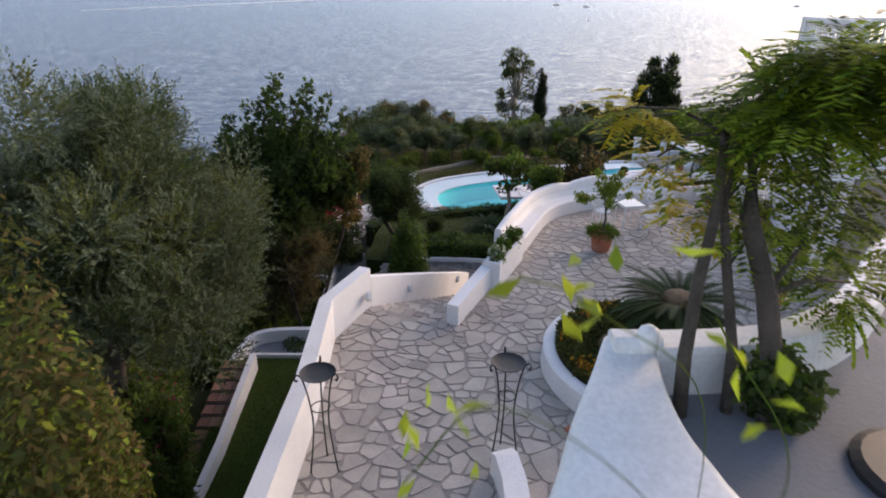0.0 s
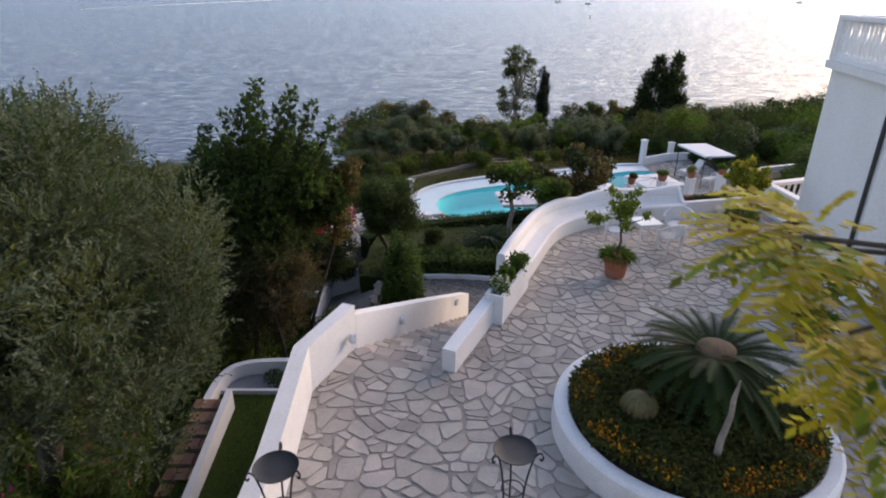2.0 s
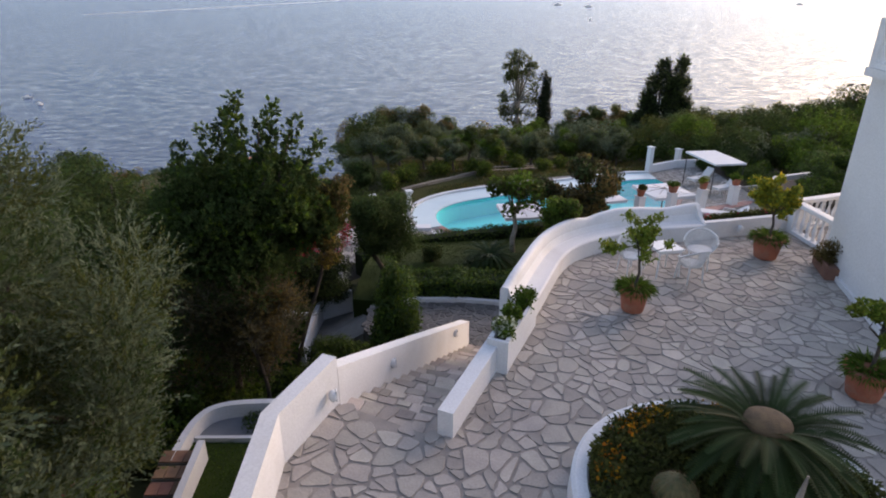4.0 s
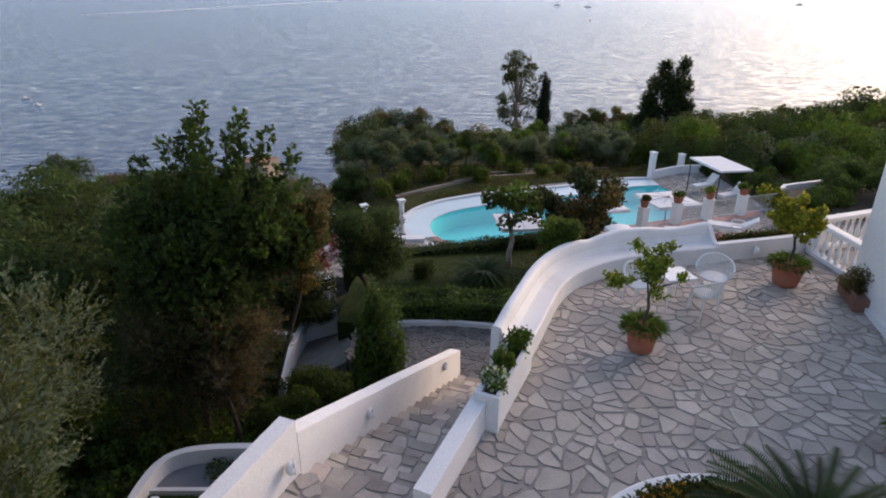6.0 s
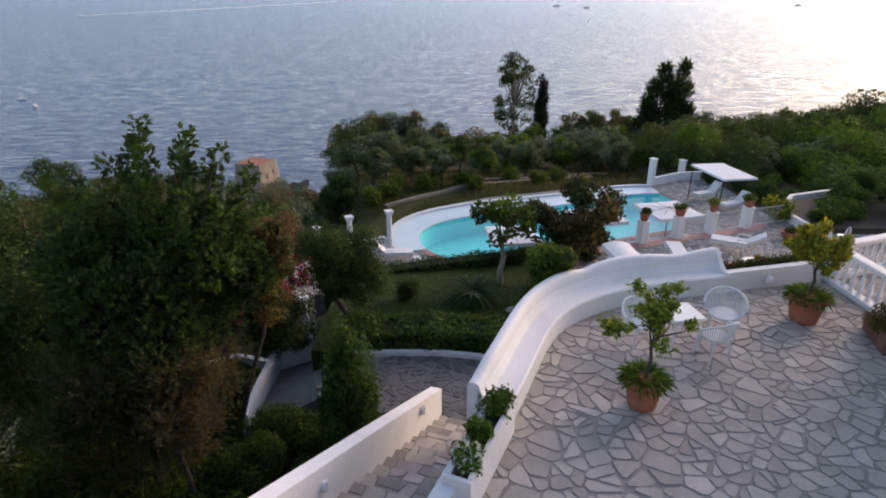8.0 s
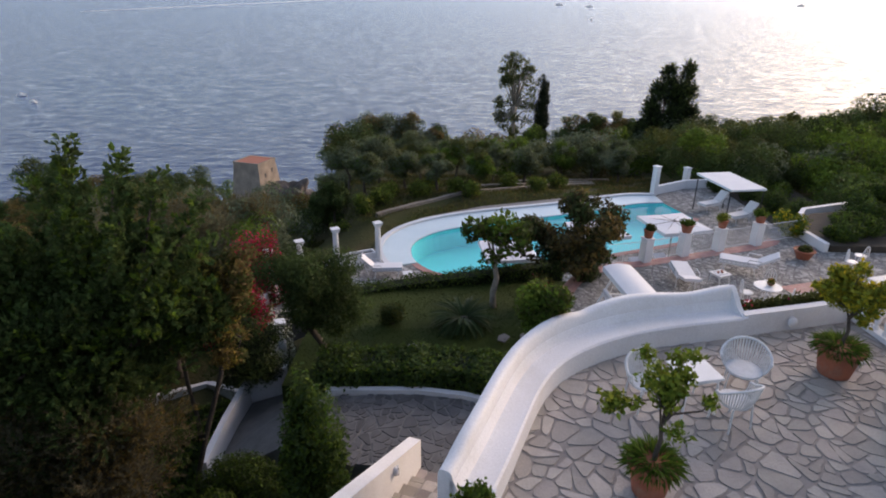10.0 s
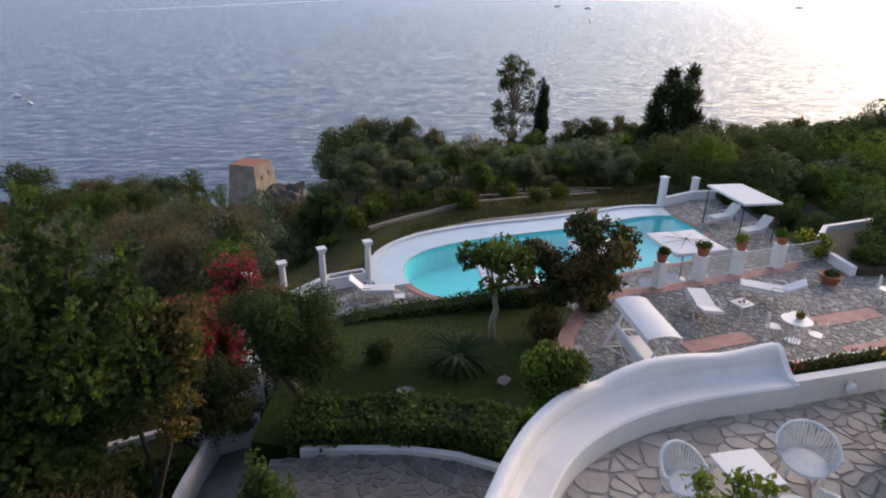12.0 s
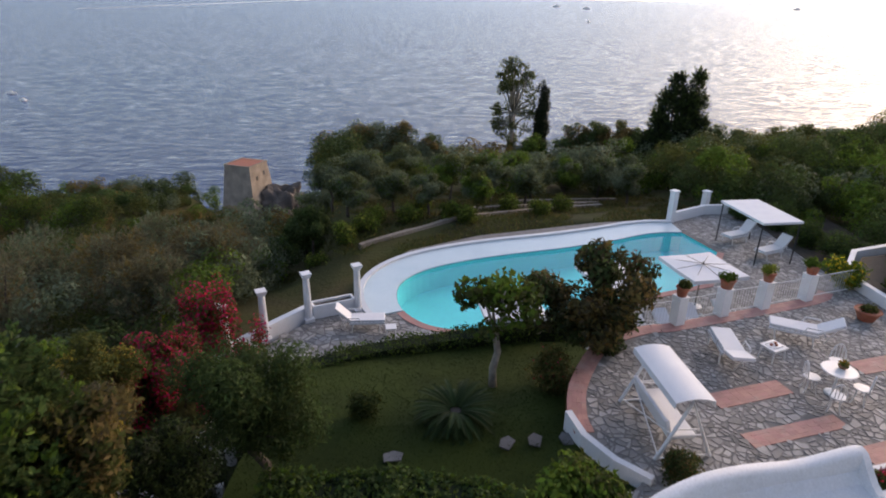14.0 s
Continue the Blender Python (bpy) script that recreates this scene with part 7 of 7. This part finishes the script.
def boat(x, y, L, rz, label):
    t = thing("boat", x, y, SEA_Z + (y - 200) * math.tan(radians(SEA_TILT)) + 0.2, rz, label=label, category="boat", group="boats on the bay")
    bm = bmesh.new()
    st_ = [(0, 0.32), (0.3, 0.36), (0.65, 0.3), (0.9, 0.12), (1.0, 0.01)]
    rows = [[bm.verts.new(((s - 0.5) * L, w * L * sg * k, z)) for sg, k, z in ((-1, 1, L * 0.14), (-1, 0.7, -0.2), (1, 0.7, -0.2), (1, 1, L * 0.14))] for s, w in [(a, b * 0.5) for a, b in st_]]
    for r1, r2 in zip(rows, rows[1:]):
        for k in range(4):
            bm.faces.new((r1[k], r1[(k + 1) % 4], r2[(k + 1) % 4], r2[k]))
    bm.faces.new(rows[0])
    bm.faces.new(rows[-1])
    part("hull", bm, PAINTED, t)
    part("cabin", box(-0.2 * L, -0.1 * L, L * 0.13, 0.12 * L, 0.1 * L, L * 0.28), PAINTED, t, bevel=0.05)


boat(-300, 422, 5.5, 20, "white motor boat at anchor")
boat(-276, 398, 5.0, 160, "small white boat at anchor")
boat(335, 1560, 16, 70, "small boat far out")
boat(470, 2900, 34, 10, "distant ship near the horizon")
boat(555, 2650, 30, 0, "distant ship near the horizon")
boat(1690, 3150, 36, 0, "distant ship near the horizon")
wk = thing("wake", 0, 0, 0, label="long thin white wake of a passing boat", category="wake", kind="structure")
k0 = math.tan(radians(SEA_TILT))
wpts = curve([(-1040, 1760), (-960, 2150), (-830, 2900), (-700, 3900)], 40)
V, F = [], []
for i, (x, y) in enumerate(wpts):
    w = 3.0 + 10 * math.sin(math.pi * (i + 1) / 42) + 2 * rng.random()
    zz = SEA_Z + (y - 200) * k0 + 0.6
    V += [(x - w, y - w * 1.5, zz), (x + w, y + w * 1.5, zz)]
F = [(2 * i, 2 * i + 1, 2 * i + 3, 2 * i + 2) for i in range(len(wpts) - 1)]
part("foam", mesh_from("foam", V, F, PAINTED), None, wk)

# floodlight mast beyond the grove
ml = thing("floodlight_mast", 42.0, 66.0, ground_z(42.0, 66), label="thin mast with two floodlights", category="floodlight")
H_MAST = -1.9 - ground_z(42.0, 66)
part("pole", tube([(0, 0, 0), (0, 0, H_MAST)], 0.07, 8), PAINTED, ml)
part("crossbar", tube([(-0.6, 0, H_MAST), (0.6, 0, H_MAST)], 0.04, 6), PAINTED, ml)
for s in (-0.62, 0.62):
    part("lamp", box(s - 0.24, -0.12, H_MAST - 0.05, s + 0.24, 0.12, H_MAST + 0.16), IRON, ml, bevel=0.03)

# ================= paving stones =================
def on_upper(x, y):
    if not inside(x, y, UPPER) or y < -4.5 or y > 18.6 or x > 15:
        return False
    return math.hypot(x - BED[0], y - BED[1]) > 1.75 and not inside(x, y, [(9.9, 16.4), (8.9, 12.7), (20, 12), (20, 19)])


upper = thing("paving", 0, 0, 0, label="crazy paving of pale angular flagstones", category="paving", kind="structure")
paving(split_cells(cells(-4, 17, -6, 21, 0.47, 0.47, 11), 0.05, 0.24, 21), -0.012, upper, STONE, on_upper, lambda x, y: 5.4 < y < 12.5 and x < 3.2, 0.016, 5)

BANDS = [((8.6, 24.5), (10.95, 25.27), 0.62), ((8.8, 23.08), (11.5, 23.92), 0.55), ((13.2, 26.15), (15.6, 26.9), 0.65), ((11.2, 22.6), (14.0, 23.5), 0.6), ((13.2, 24.4), (15.5, 25.1), 0.6)]


def band_at(x, y):
    for (ax, ay), (bx, by), w in BANDS:
        d = Vector((bx - ax, by - ay))
        u = ((x - ax) * d.x + (y - ay) * d.y) / d.length
        s = abs(-(x - ax) * d.y + (y - ay) * d.x) / d.length
        if -0.02 < u < d.length + 0.02 and s < w / 2 + 0.0:
            return True
    return False


EDGE = [(5.12, 23.2), (5.1, 24.0), (5.45, 25.3), (6.5, 27.1), (8.0, 28.0), (9.1, 28.25), (14.1, 30.1), (15.2, 30.9)]


def near_edge(x, y):
    best = 9
    for (ax, ay), (bx, by) in zip(EDGE, EDGE[1:]):
        d = Vector((bx - ax, by - ay))
        u = min(max(((x - ax) * d.x + (y - ay) * d.y) / d.length_squared, 0), 1)
        best = min(best, math.hypot(x - ax - d.x * u, y - ay - d.y * u))
    return best


def on_path(x, y):
    return y < 20.8 and x < 4.4


path_way = thing("paving_path", 0, 0, 0, label="dark grey stone path below the steps", category="paving", kind="structure")
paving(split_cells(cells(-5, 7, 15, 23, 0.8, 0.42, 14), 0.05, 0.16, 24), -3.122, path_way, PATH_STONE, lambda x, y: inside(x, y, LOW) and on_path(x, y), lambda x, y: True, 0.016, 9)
lower = thing("paving_lower", 0, 0, 0, label="grey irregular stone paving of the lower terrace", category="paving", kind="structure")
paving(split_cells(cells(-5, 24, 15, 34, 0.7, 0.46, 12), 0.022, 0.095, 22), -3.122, lower, GREY_STONE, lambda x, y: inside(x, y, LOW) and not band_at(x, y) and near_edge(x, y) > 0.27 and not on_path(x, y), lambda x, y: 21 < y < 26 and 5 < x < 11, 0.018, 6)
tiles = thing("brick_bands", 0, 0, 0, label="inlaid bands of pink terracotta tiles", category="tile band", kind="structure")
tile = box(-0.113, -0.058, -0.03, 0.113, 0.058, 0.008)
tile_me = bpy.data.meshes.new("tile")
tile.to_mesh(tile_me)
tile.free()
tile_me.materials.append(PINK_TILE)


def lay(x, y, a):
    o = part("tile", tile_me, None, tiles)
    o.location, o.rotation_euler = (x, y, -3.122 + 0.003 * rng.random()), (0, 0, a)


for (ax, ay), (bx, by), w in BANDS[:3]:
    d = Vector((bx - ax, by - ay))
    a, L = math.atan2(d.y, d.x), d.length
    nx, ny = int(L / 0.228), int(w / 0.118)
    for i in range(nx):
        for j in range(ny):
            u, s = (i + 0.5) * 0.228, (j + 0.5) * 0.118 - w / 2
            lay(ax + math.cos(a) * u - math.sin(a) * s, ay + math.sin(a) * u + math.cos(a) * s, a)
TV, TF = [], []


def border_tile(cx, cy, a, z):
    k = len(TV)
    for zz in (-0.03, 0.008):
        for px, py in ((-0.113, -0.058), (0.113, -0.058), (0.113, 0.058), (-0.113, 0.058)):
            TV.append((cx + math.cos(a) * px - math.sin(a) * py, cy + math.sin(a) * px + math.cos(a) * py, z + zz))
    TF.extend([(k, k + 1, k + 5, k + 4), (k + 1, k + 2, k + 6, k + 5), (k + 2, k + 3, k + 7, k + 6), (k + 3, k, k + 4, k + 7), (k + 4, k + 5, k + 6, k + 7)])


rim_line = np.array(curve(EDGE, 200))
run = np.r_[0, np.cumsum(np.linalg.norm(np.diff(rim_line, axis=0), axis=1))]
for i, d in enumerate(np.arange(0.12, run[-1], 0.222)):
    cx, cy = np.interp(d, run, rim_line[:, 0]), np.interp(d, run, rim_line[:, 1])
    ex, ey = np.interp(d + 0.1, run, rim_line[:, 0]) - np.interp(d - 0.1, run, rim_line[:, 0]), np.interp(d + 0.1, run, rim_line[:, 1]) - np.interp(d - 0.1, run, rim_line[:, 1])
    a = math.atan2(ey, ex)
    for j in range(4):
        w = (j - 1.5) * 0.118
        border_tile(cx - math.sin(a) * w, cy + math.cos(a) * w, a, -3.12 + 0.002 * (i % 2))
for (ax, ay), (bx, by), w in BANDS[3:]:
    d = Vector((bx - ax, by - ay))
    a, L = math.atan2(d.y, d.x), d.length
    for i in range(int(L / 0.228)):
        for j in range(int(w / 0.118)):
            u, q = (i + 0.5) * 0.228, (j + 0.5) * 0.118 - w / 2
            border_tile(ax + math.cos(a) * u - math.sin(a) * q, ay + math.sin(a) * u + math.cos(a) * q, a, -3.12)
tb = part("tile_border", mesh_from("tile_border", TV, TF, PINK_TILE), None, tiles)
tb["kind"] = "stuff"

deck = thing("paving_deck", 0, 0, 0, label="grey stone paving round the pool", category="paving", kind="structure")
paving(split_cells(cells(-9, 26, 25, 50, 0.8, 0.42, 13), 0.05, 0.16, 23), -5.312, deck, GREY_STONE, lambda x, y: inside(x, y, DECK) and not inside(x, y, ring_offset(POOL, 0.35)) and not (y > 36 and x < 13), lambda x, y: False, 0.018, 8)
